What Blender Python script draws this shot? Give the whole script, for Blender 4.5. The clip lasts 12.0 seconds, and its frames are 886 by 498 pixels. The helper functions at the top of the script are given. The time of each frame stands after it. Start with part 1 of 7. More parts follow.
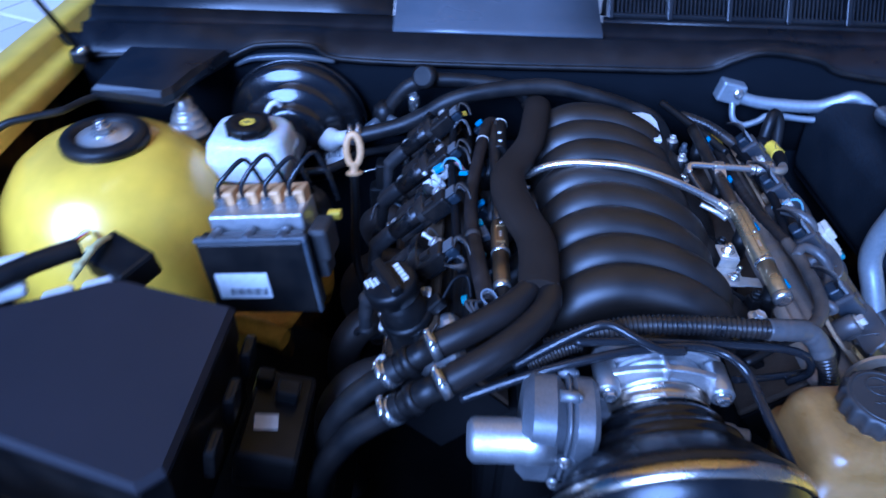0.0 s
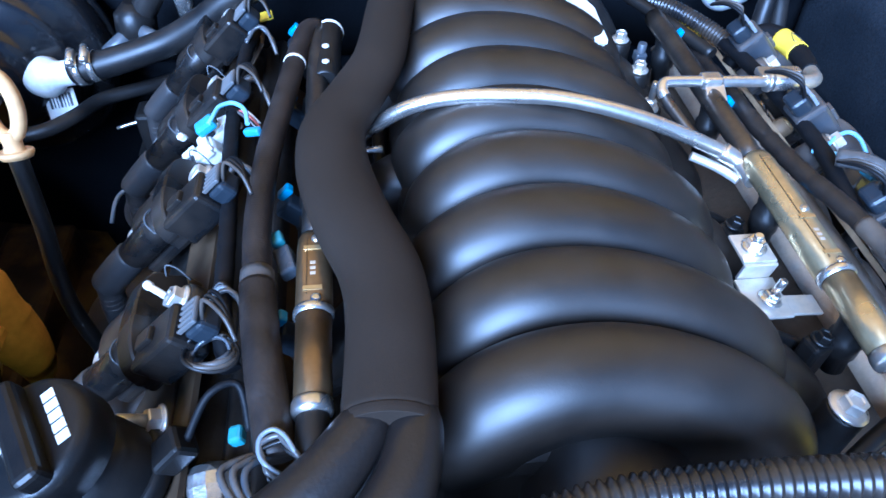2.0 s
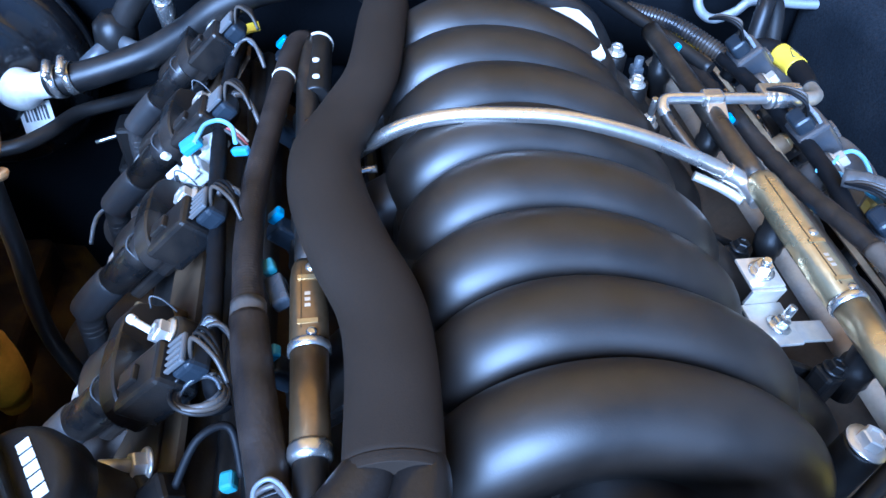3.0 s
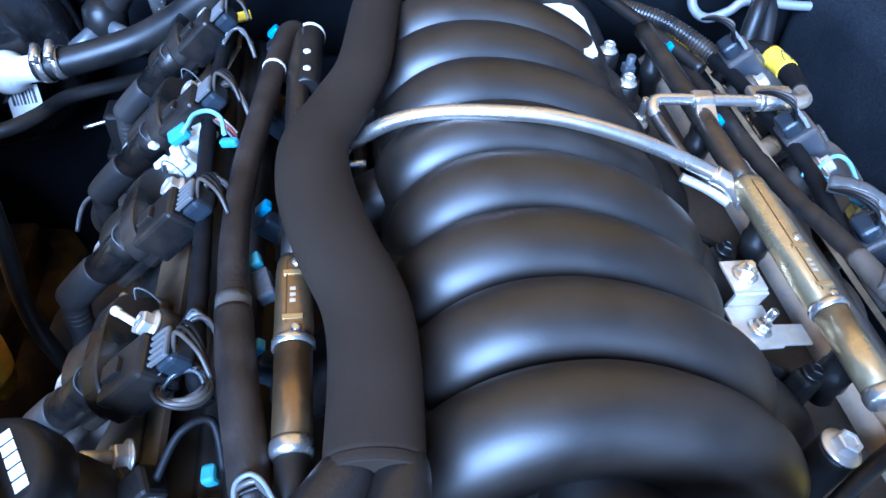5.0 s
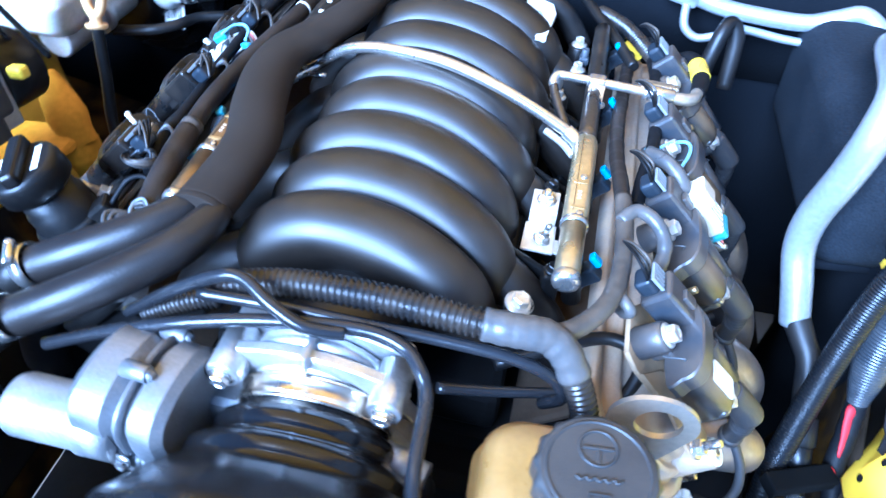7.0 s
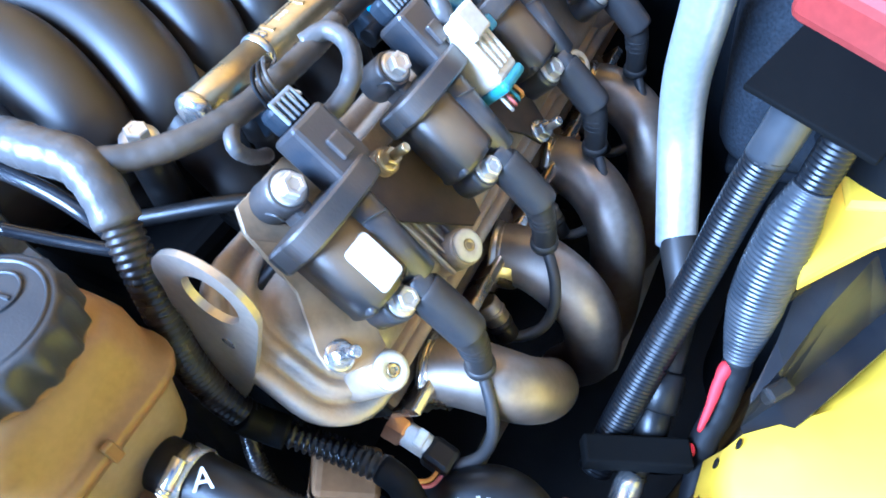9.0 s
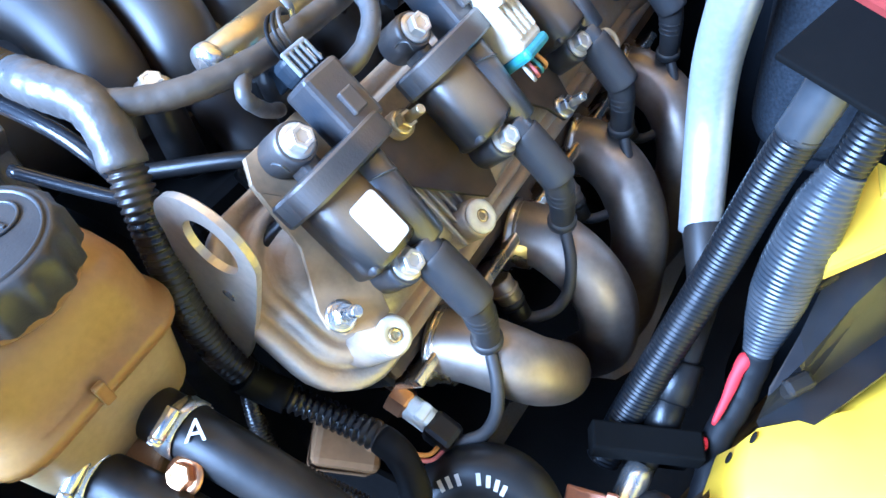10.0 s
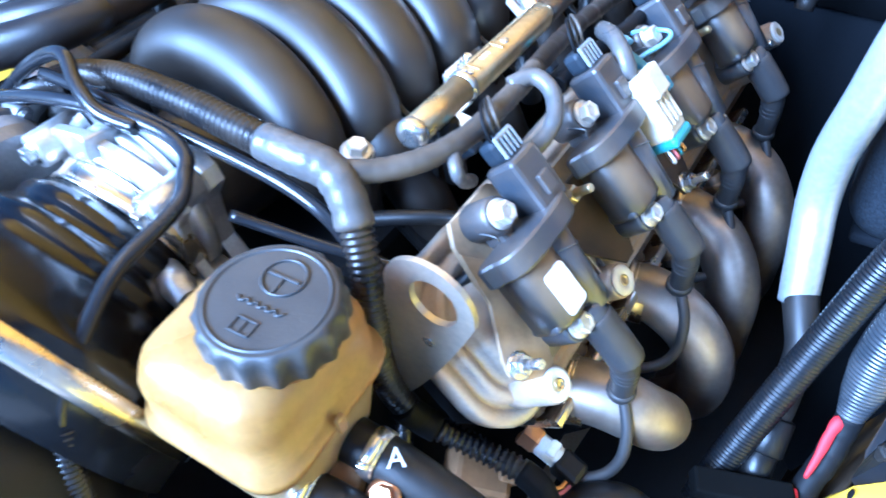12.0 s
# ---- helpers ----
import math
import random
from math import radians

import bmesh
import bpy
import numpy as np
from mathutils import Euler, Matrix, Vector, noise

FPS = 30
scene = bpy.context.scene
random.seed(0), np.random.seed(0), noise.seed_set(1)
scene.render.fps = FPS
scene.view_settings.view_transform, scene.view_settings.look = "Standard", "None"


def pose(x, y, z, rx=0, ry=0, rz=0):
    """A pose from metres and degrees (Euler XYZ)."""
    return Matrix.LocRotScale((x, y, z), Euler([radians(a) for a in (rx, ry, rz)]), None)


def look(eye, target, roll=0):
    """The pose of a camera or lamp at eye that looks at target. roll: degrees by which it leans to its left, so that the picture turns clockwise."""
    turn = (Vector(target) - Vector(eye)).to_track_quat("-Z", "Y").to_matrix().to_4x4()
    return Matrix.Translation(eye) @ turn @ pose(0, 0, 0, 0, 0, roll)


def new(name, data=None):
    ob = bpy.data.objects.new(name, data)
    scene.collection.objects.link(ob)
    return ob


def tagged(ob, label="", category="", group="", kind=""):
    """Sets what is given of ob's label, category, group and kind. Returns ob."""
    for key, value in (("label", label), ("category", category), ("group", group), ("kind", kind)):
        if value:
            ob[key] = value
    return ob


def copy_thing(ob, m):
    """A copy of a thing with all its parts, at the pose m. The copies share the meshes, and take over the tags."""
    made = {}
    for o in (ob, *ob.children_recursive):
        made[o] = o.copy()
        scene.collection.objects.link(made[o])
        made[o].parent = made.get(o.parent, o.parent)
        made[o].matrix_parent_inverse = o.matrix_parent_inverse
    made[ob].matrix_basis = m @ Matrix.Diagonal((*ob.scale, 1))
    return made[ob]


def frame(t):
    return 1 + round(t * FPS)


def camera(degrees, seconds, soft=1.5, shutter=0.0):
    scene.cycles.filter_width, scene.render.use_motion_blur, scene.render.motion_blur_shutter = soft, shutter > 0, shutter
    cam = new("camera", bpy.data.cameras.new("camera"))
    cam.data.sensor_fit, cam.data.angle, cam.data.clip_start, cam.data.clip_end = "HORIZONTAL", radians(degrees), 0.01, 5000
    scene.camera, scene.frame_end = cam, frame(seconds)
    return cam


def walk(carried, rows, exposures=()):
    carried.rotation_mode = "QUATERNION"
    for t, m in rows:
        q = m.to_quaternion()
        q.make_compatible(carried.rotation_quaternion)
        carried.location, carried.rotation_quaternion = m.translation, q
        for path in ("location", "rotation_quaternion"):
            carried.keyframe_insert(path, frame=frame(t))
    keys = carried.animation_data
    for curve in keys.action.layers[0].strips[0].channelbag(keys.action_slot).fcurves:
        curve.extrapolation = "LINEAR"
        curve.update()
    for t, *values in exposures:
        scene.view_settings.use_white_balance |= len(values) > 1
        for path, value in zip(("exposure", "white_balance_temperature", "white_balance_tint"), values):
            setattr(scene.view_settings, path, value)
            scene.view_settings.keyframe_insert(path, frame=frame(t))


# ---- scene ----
# Metres; x to the right of the engine bay as seen from its front, y rearwards to the firewall, z up, z = 0 at the fuel rails.
cam = camera(66.6, 12.0, shutter=0.45)
# seconds, eye, target (both in decimetres), roll
PATH = [
    (0, (-2.223, -5.42, 5.252), (-2.242, -3.879, 3.977), 1.7),
    (0.3, (-2.093, -4.332, 4.972), (-2.065, -2.826, 3.656), -4.0),
    (0.5, (-1.958, -3.963, 4.765), (-1.886, -2.491, 3.413), -4.4),
    (0.6, (-1.89, -3.797, 4.643), (-1.803, -2.337, 3.279), -4.5),
    (1, (-1.718, -2.738, 3.759), (-1.517, -1.342, 2.341), -0.3),
    (1.5, (-1.347, -1.743, 3.167), (-1.16, -0.383, 1.713), 0.4),
    (2, (-1.259, -1.53, 3.083), (-1.044, -0.178, 1.625), 2.9),
    (2.5, (-1.307, -1.417, 3.078), (-1.026, -0.068, 1.628), 5.0),
    (3, (-1.344, -1.279, 3.047), (-1.073, 0.071, 1.597), 4.4),
    (4.8, (-1.318, -1.203, 3.079), (-1.032, 0.128, 1.613), 6.4),
    (5, (-1.312, -1.25, 3.098), (-1.018, 0.071, 1.625), 6.5),
    (5.5, (-1.289, -1.412, 3.216), (-0.986, -0.109, 1.729), 6.3),
    (6, (-0.968, -2.082, 3.502), (-0.619, -0.802, 2.006), 6.1),
    (6.5, (-0.029, -3.109, 3.85), (0.139, -1.783, 2.362), 4.8),
    (6.7, (0.51, -3.281, 3.954), (0.494, -1.919, 2.49), 4.7),
    (8.3, (3.863, -1.926, 2.551), (3.167, -0.794, 1.056), -6.8),
    (8.5, (4.09, -1.848, 2.443), (3.39, -0.736, 0.935), -7.5),
    (9, (4.404, -1.716, 2.269), (3.703, -0.625, 0.746), -7.7),
    (9.5, (4.566, -1.722, 2.07), (3.812, -0.664, 0.55), -8.2),
    (10, (4.534, -1.742, 2.056), (3.754, -0.693, 0.542), -7.7),
    (10.5, (4.427, -1.739, 2.078), (3.64, -0.695, 0.564), -7.3),
    (11, (4.307, -1.85, 2.212), (3.518, -0.802, 0.703), -6.5),
    (11.5, (4.077, -2.027, 2.419), (3.297, -0.956, 0.921), -4.4),
    (12, (3.733, -2.42, 2.718), (2.955, -1.336, 1.228), -2.7),
]
# seconds, stops, kelvin, tint
LIGHTING = [(0.0, -0.84, 3510, 22), (0.6, 0.02, 3530, 16), (1.5, 0.48, 3780, 11), (6.0, 0.69, 3830, 10), (6.7, 1.05, 3790, 9), (8.4, 1.34, 3760, 9), (9.5, 1.36, 3910, 9), (11.0, 1.36, 3870, 9), (12.0, 1.48, 3770, 9)]
walk(cam, [(t, look(Vector(eye) * 0.1, Vector(target) * 0.1, roll)) for t, eye, target, roll in PATH], LIGHTING)

# ---- world and light ----
SUN_AZ, SUN_EL = radians(-26), radians(33)     # bright hazy sky ahead of the car
world = bpy.data.worlds.new("sky")
scene.world = world
world.use_nodes = True
_n = world.node_tree.nodes
_sky = _n.new("ShaderNodeTexSky")
_sky.sky_type, _sky.sun_disc = "NISHITA", False
_sky.sun_elevation, _sky.sun_rotation = SUN_EL, radians(180) - SUN_AZ
_n["Background"].inputs["Strength"].default_value = 0.05
world.node_tree.links.new(_sky.outputs[0], _n["Background"].inputs["Color"])
sun_data = bpy.data.lights.new("sun", "SUN")
sun_data.energy, sun_data.angle, sun_data.color = 8.3, radians(36), (1.0, 0.98, 0.95)
sun = new("sun", sun_data)
sun.matrix_world = look((math.sin(SUN_AZ) * 3, -math.cos(SUN_AZ) * 3, 3 * math.tan(SUN_EL)), (0, 0, 0))


# ---- materials ----
def mat(name, base, rough=0.5, metal=0.0, second=None, mix=0.35, grain=60.0, blotch=9.0, bump=0.15, bump_scale=None, rvar=0.08, coat=0.0, trans=0.0, sss=0.0, per_piece=0.0, dust=None, dust_amt=0.0, spec=0.5, settle=0.0, gvar=0.22):
    """A procedural surface: two scales of colour change, uneven gloss, fine relief, and dust lying in blotches."""
    m = bpy.data.materials.new(name)
    m.use_nodes = True
    nt = m.node_tree
    b = nt.nodes["Principled BSDF"]
    L = nt.links.new
    tc = nt.nodes.new("ShaderNodeTexCoord")
    n1 = nt.nodes.new("ShaderNodeTexNoise")
    n1.inputs["Scale"].default_value, n1.inputs["Detail"].default_value = blotch, 5
    n2 = nt.nodes.new("ShaderNodeTexNoise")
    n2.inputs["Scale"].default_value, n2.inputs["Detail"].default_value = grain * 4, 4
    L(tc.outputs["Object"], n1.inputs["Vector"])
    L(tc.outputs["Object"], n2.inputs["Vector"])
    second = second or tuple(c * 0.6 for c in base)
    mx = nt.nodes.new("ShaderNodeMix")
    mx.data_type = "RGBA"
    mx.inputs["A"].default_value, mx.inputs["B"].default_value = (*base, 1), (*second, 1)
    r1 = nt.nodes.new("ShaderNodeMapRange")
    r1.inputs["From Min"].default_value, r1.inputs["From Max"].default_value = 0.35, 0.7
    r1.inputs["To Max"].default_value = mix * 2
    L(n1.outputs["Fac"], r1.inputs["Value"])
    L(r1.outputs[0], mx.inputs["Factor"])
    colour = mx.outputs["Result"]
    g = nt.nodes.new("ShaderNodeMix")
    g.data_type, g.blend_type = "RGBA", "MULTIPLY"
    r2 = nt.nodes.new("ShaderNodeMapRange")
    r2.inputs["To Min"].default_value, r2.inputs["To Max"].default_value = 1 - gvar, 1 + gvar
    L(n2.outputs["Fac"], r2.inputs["Value"])
    g.inputs["Factor"].default_value = 1.0
    L(colour, g.inputs["A"])
    L(r2.outputs[0], g.inputs["B"])
    colour = g.outputs["Result"]
    if per_piece:
        oi = nt.nodes.new("ShaderNodeObjectInfo")
        r3 = nt.nodes.new("ShaderNodeMapRange")
        r3.inputs["To Min"].default_value, r3.inputs["To Max"].default_value = 1 - per_piece, 1 + per_piece
        L(oi.outputs["Random"], r3.inputs["Value"])
        pp = nt.nodes.new("ShaderNodeMix")
        pp.data_type, pp.blend_type = "RGBA", "MULTIPLY"
        pp.inputs["Factor"].default_value = 1.0
        L(colour, pp.inputs["A"])
        L(r3.outputs[0], pp.inputs["B"])
        colour = pp.outputs["Result"]
    rr = nt.nodes.new("ShaderNodeMapRange")
    rr.inputs["From Min"].default_value, rr.inputs["From Max"].default_value = 0.3, 0.7
    rr.inputs["To Min"].default_value, rr.inputs["To Max"].default_value = max(0.03, rough - rvar), min(1, rough + rvar)
    L(n1.outputs["Fac"], rr.inputs["Value"])
    rough_out = rr.outputs[0]
    if dust:
        n3 = nt.nodes.new("ShaderNodeTexNoise")
        n3.inputs["Scale"].default_value, n3.inputs["Detail"].default_value = 26, 8
        L(tc.outputs["Object"], n3.inputs["Vector"])
        r4 = nt.nodes.new("ShaderNodeMapRange")
        r4.inputs["From Min"].default_value, r4.inputs["From Max"].default_value = 0.38, 0.66
        r4.inputs["To Max"].default_value = dust_amt
        L(n3.outputs["Fac"], r4.inputs["Value"])
        dust_out = r4.outputs[0]
        if settle:
            ge = nt.nodes.new("ShaderNodeNewGeometry")
            sx = nt.nodes.new("ShaderNodeSeparateXYZ")
            L(ge.outputs["Normal"], sx.inputs[0])
            up = nt.nodes.new("ShaderNodeMapRange")
            up.inputs["From Min"].default_value, up.inputs["From Max"].default_value = 0.40, 0.85
            up.inputs["To Max"].default_value = settle
            L(sx.outputs["Z"], up.inputs["Value"])
            lay = nt.nodes.new("ShaderNodeMath")
            lay.operation, lay.use_clamp = "MULTIPLY_ADD", True
            lay.inputs[1].default_value = 1.0
            ml = nt.nodes.new("ShaderNodeMath")
            ml.operation = "MULTIPLY"
            L(up.outputs[0], ml.inputs[0])
            L(n3.outputs["Fac"], ml.inputs[1])
            L(ml.outputs[0], lay.inputs[0])
            L(r4.outputs[0], lay.inputs[2])
            dust_out = lay.outputs[0]
        dm = nt.nodes.new("ShaderNodeMix")
        dm.data_type = "RGBA"
        dm.inputs["B"].default_value = (*dust, 1)
        L(dust_out, dm.inputs["Factor"])
        L(colour, dm.inputs["A"])
        colour = dm.outputs["Result"]
        ad = nt.nodes.new("ShaderNodeMath")
        ad.operation, ad.use_clamp = "MULTIPLY_ADD", True
        ad.inputs[1].default_value = 0.35
        L(dust_out, ad.inputs[0])
        L(rough_out, ad.inputs[2])
        rough_out = ad.outputs[0]
        if metal:
            sb = nt.nodes.new("ShaderNodeMath")
            sb.operation, sb.use_clamp = "MULTIPLY_ADD", True
            sb.inputs[1].default_value, sb.inputs[2].default_value = -metal, metal
            L(dust_out, sb.inputs[0])
            L(sb.outputs[0], b.inputs["Metallic"])
    L(colour, b.inputs["Base Color"])
    L(rough_out, b.inputs["Roughness"])
    if not (dust and metal):
        b.inputs["Metallic"].default_value = metal
    b.inputs["Coat Weight"].default_value, b.inputs["Coat Roughness"].default_value = coat, 0.05
    b.inputs["Transmission Weight"].default_value = trans
    b.inputs["Specular IOR Level"].default_value = spec
    b.inputs["Subsurface Weight"].default_value = sss
    if sss:
        b.inputs["Subsurface Radius"].default_value, b.inputs["Subsurface Scale"].default_value = (1.0, 0.6, 0.2), 0.008
    if bump:
        bm_ = nt.nodes.new("ShaderNodeBump")
        bm_.inputs["Strength"].default_value, bm_.inputs["Distance"].default_value = bump, 0.0006
        if bump_scale:
            n4 = nt.nodes.new("ShaderNodeTexNoise")
            n4.inputs["Scale"].default_value, n4.inputs["Detail"].default_value = bump_scale, 3
            L(tc.outputs["Object"], n4.inputs["Vector"])
            L(n4.outputs["Fac"], bm_.inputs["Height"])
        else:
            L(n2.outputs["Fac"], bm_.inputs["Height"])
        L(bm_.outputs[0], b.inputs["Normal"])
    return m


DUST = (0.16, 0.115, 0.07)
M_MANIFOLD = mat("manifold_plastic", (0.0100, 0.0077, 0.0055), 0.43, spec=0.66, second=(0.013, 0.0102, 0.0076), grain=150, blotch=14, bump=0.10, bump_scale=900, rvar=0.05, dust=(0.05, 0.036, 0.023), dust_amt=0.14)
M_PLASTIC = mat("black_plastic", (0.0045, 0.0045, 0.0048), 0.38, spec=0.32, second=(0.008, 0.0076, 0.0072), grain=120, bump=0.2, bump_scale=700, dust=(0.07, 0.055, 0.04), dust_amt=0.10)
M_LOBE = mat("dark_bracket", (0.010, 0.009, 0.008), 0.36, spec=0.4, second=(0.024, 0.019, 0.014), grain=90, blotch=18, bump=0.15, dust=(0.24, 0.16, 0.08), dust_amt=0.15, settle=0.35)
M_BOOT = mat("boot_rubber", (0.018, 0.019, 0.022), 0.48, spec=0.4, second=(0.035, 0.033, 0.031), grain=90, blotch=22, bump=0.15, dust=(0.13, 0.10, 0.07), dust_amt=0.10, settle=0.45)
M_DUSTY = mat("dusty_bracket_steel", (0.16, 0.120, 0.072), 0.45, second=(0.34, 0.245, 0.135), grain=90, blotch=25, bump=0.2, dust=(0.50, 0.36, 0.20), dust_amt=0.75)
M_INJ = mat("grey_blue_plug", (0.018, 0.023, 0.031), 0.4, spec=0.4, grain=40, blotch=30, bump=0.1)
M_COIL = mat("coil_plastic", (0.011, 0.0115, 0.013), 0.27, spec=0.8, second=(0.020, 0.020, 0.020), grain=120, bump=0.2, bump_scale=700, dust=(0.27, 0.185, 0.09), dust_amt=0.08, settle=0.75)
M_COILSIDE = mat("coil_side_plastic", (0.028, 0.032, 0.040), 0.34, spec=0.9, second=(0.034, 0.035, 0.038), grain=120, bump=0.2, bump_scale=700, dust=(0.24, 0.165, 0.085), dust_amt=0.16, settle=0.12)
M_LID = mat("textured_grey_plastic", (0.024, 0.0215, 0.026), 0.6, spec=0.4, grain=300, blotch=6, bump=0.5, bump_scale=1200, rvar=0.05)
M_RUBBER = mat("rubber", (0.006, 0.006, 0.0066), 0.42, spec=0.36, second=(0.010, 0.0096, 0.0092), grain=80, blotch=20, bump=0.15, dust=(0.08, 0.065, 0.05), dust_amt=0.16)
M_HOSEWRAP = mat("hose_wrap", (0.013, 0.0105, 0.009), 0.42, spec=0.4, second=(0.022, 0.0175, 0.014), grain=120, blotch=15, bump=0.3, bump_scale=500)
M_FOAM = mat("foam_sleeve", (0.0185, 0.0132, 0.0086), 0.74, spec=0.2, second=(0.027, 0.0195, 0.013), grain=220, blotch=15, bump=0.25, bump_scale=1100)
M_CONDUIT = mat("split_conduit", (0.008, 0.008, 0.009), 0.27, second=(0.018, 0.016, 0.014), grain=60, blotch=30, bump=0.1, dust=DUST, dust_amt=0.14)
M_CABLE = mat("matte_black_cable", (0.006, 0.006, 0.007), 0.6, spec=0.18, grain=60, blotch=30, bump=0.3)
M_FLAP = mat("matte_black_flap", (0.004, 0.004, 0.004), 0.9, spec=0.06, grain=80, blotch=12, bump=0.2)
M_SLEEVE = mat("grey_sleeve", (0.018, 0.0205, 0.025), 0.36, second=(0.036, 0.038, 0.042), grain=60, blotch=25, bump=0.15, dust=(0.12, 0.11, 0.10), dust_amt=0.15)
M_CONDUIT_BLACK = mat("black_conduit", (0.0065, 0.0070, 0.0085), 0.34, spec=0.4, grain=60, blotch=30, bump=0.1)
M_CONDUIT_GREY = mat("grey_conduit", (0.055, 0.062, 0.074), 0.32, grain=60, blotch=20, bump=0.1, dust=(0.2, 0.19, 0.17), dust_amt=0.2)
M_TAPE = mat("harness_tape", (0.070, 0.070, 0.071), 0.33, second=(0.10, 0.088, 0.075), grain=40, blotch=45, bump=0.9, bump_scale=170, dust=DUST, dust_amt=0.16)
M_TAPE2 = mat("dusty_harness_tape", (0.036, 0.033, 0.030), 0.42, second=(0.075, 0.064, 0.052), grain=60, blotch=50, bump=0.5, bump_scale=200, dust=DUST, dust_amt=0.25)
M_CLOTH = mat("cloth_sleeve", (0.014, 0.0105, 0.0085), 0.52, spec=0.35, second=(0.036, 0.027, 0.021), grain=120, blotch=40, bump=0.6, bump_scale=320)
M_GOLD = mat("gold_zinc", (0.57, 0.48, 0.275), 0.30, 0.86, second=(0.51, 0.42, 0.23), grain=40, blotch=30, bump=0.08)
M_STEEL = mat("bright_steel", (0.72, 0.70, 0.67), 0.26, 0.92, second=(0.55, 0.53, 0.48), grain=50, blotch=40, bump=0.08)
M_TUBE = mat("fuel_tube", (0.80, 0.77, 0.72), 0.28, 0.92, second=(0.66, 0.60, 0.50), grain=40, blotch=18, bump=0.05)
M_ZINC = mat("zinc_plate", (0.66, 0.65, 0.62), 0.36, 0.65, second=(0.60, 0.50, 0.33), grain=60, blotch=60, bump=0.15)
M_ALU = mat("cast_aluminium", (0.66, 0.66, 0.66), 0.4, 0.9, second=(0.52, 0.50, 0.47), grain=90, blotch=25, bump=0.5, bump_scale=420, dust=(0.3, 0.26, 0.22), dust_amt=0.14)
M_CASE = mat("dull_cast_case", (0.30, 0.31, 0.33), 0.46, 0.8, second=(0.22, 0.21, 0.20), grain=90, blotch=20, bump=0.35, bump_scale=420, dust=(0.2, 0.16, 0.12), dust_amt=0.2)
M_COVER = mat("valve_cover_alloy", (0.46, 0.43, 0.385), 0.42, 0.7, second=(0.34, 0.27, 0.185), grain=90, blotch=30, bump=0.5, bump_scale=420, dust=(0.46, 0.32, 0.165), dust_amt=0.66, settle=0.4)
M_COVERDARK = mat("dark_cover_alloy", (0.036, 0.034, 0.032), 0.46, 0.6, second=(0.015, 0.0135, 0.0125), grain=90, blotch=30, bump=0.5, bump_scale=420, dust=(0.022, 0.018, 0.014), dust_amt=0.5)
M_HEAD = mat("cylinder_head_alloy", (0.13, 0.095, 0.06), 0.55, 0.5, second=(0.07, 0.05, 0.034), grain=70, blotch=20, bump=0.6, bump_scale=300, dust=(0.06, 0.045, 0.03), dust_amt=0.6)
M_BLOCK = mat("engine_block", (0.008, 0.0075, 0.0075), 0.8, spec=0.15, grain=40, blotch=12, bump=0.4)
M_HEADER = mat("stainless_header", (0.36, 0.31, 0.255), 0.42, 0.92, second=(0.29, 0.245, 0.20), mix=0.3, grain=40, blotch=16, bump=0.06, dust=(0.30, 0.23, 0.16), dust_amt=0.12)
# Header steel with the shade of the left side put into its colour.
M_HEADERSHADE = mat("header_in_shade", (0.045, 0.038, 0.032), 0.55, 0.5, second=(0.025, 0.021, 0.018), grain=60, blotch=14, bump=0.3, dust=(0.08, 0.06, 0.045), dust_amt=0.2)
M_FLANGE = mat("polished_flange", (0.74, 0.66, 0.54), 0.27, 1.0, second=(0.5, 0.42, 0.32), grain=50, blotch=40, bump=0.08)
M_HOOK = mat("lift_bracket_steel", (0.55, 0.51, 0.44), 0.38, 0.78, second=(0.47, 0.40, 0.29), grain=60, blotch=20, bump=0.12)
M_SILVER = mat("silver_pipe", (0.44, 0.46, 0.48), 0.40, 0.6, second=(0.34, 0.355, 0.37), grain=50, blotch=16, bump=0.1)
M_YELLOW = mat("yellow_paint", (0.97, 0.66, 0.02), 0.38, second=(0.93, 0.61, 0.016), mix=0.25, grain=6, blotch=3, bump=0.01, coat=1.0, dust=(0.6, 0.46, 0.2), dust_amt=0.04)
M_YELLOW.node_tree.nodes["Principled BSDF"].inputs["Coat Roughness"].default_value = 0.24
M_RES = mat("aged_reservoir_plastic", (0.26, 0.150, 0.036), 0.3, second=(0.215, 0.115, 0.022), mix=0.4, grain=60, blotch=11, bump=0.08, sss=0.2, dust=(0.4, 0.26, 0.1), dust_amt=0.3)
M_RESLOW = mat("grey_amber_plastic", (0.33, 0.245, 0.115), 0.36, second=(0.27, 0.19, 0.075), mix=0.4, grain=60, blotch=11, bump=0.08, sss=0.15, dust=(0.3, 0.22, 0.12), dust_amt=0.3)
M_CAP = mat("grey_cap_plastic", (0.030, 0.030, 0.031), 0.45, grain=150, blotch=12, bump=0.2, bump_scale=900, dust=(0.2, 0.17, 0.13), dust_amt=0.12)
M_WHITE = mat("white_plastic", (0.78, 0.77, 0.72), 0.4, second=(0.66, 0.64, 0.58), grain=50, blotch=20, bump=0.08)
M_MILKY = mat("milky_plastic", (0.80, 0.80, 0.76), 0.3, second=(0.72, 0.72, 0.68), grain=40, blotch=8, bump=0.05, sss=0.25)
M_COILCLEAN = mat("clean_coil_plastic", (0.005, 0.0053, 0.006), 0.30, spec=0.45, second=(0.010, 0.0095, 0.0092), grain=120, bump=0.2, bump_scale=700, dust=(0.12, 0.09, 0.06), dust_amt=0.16)
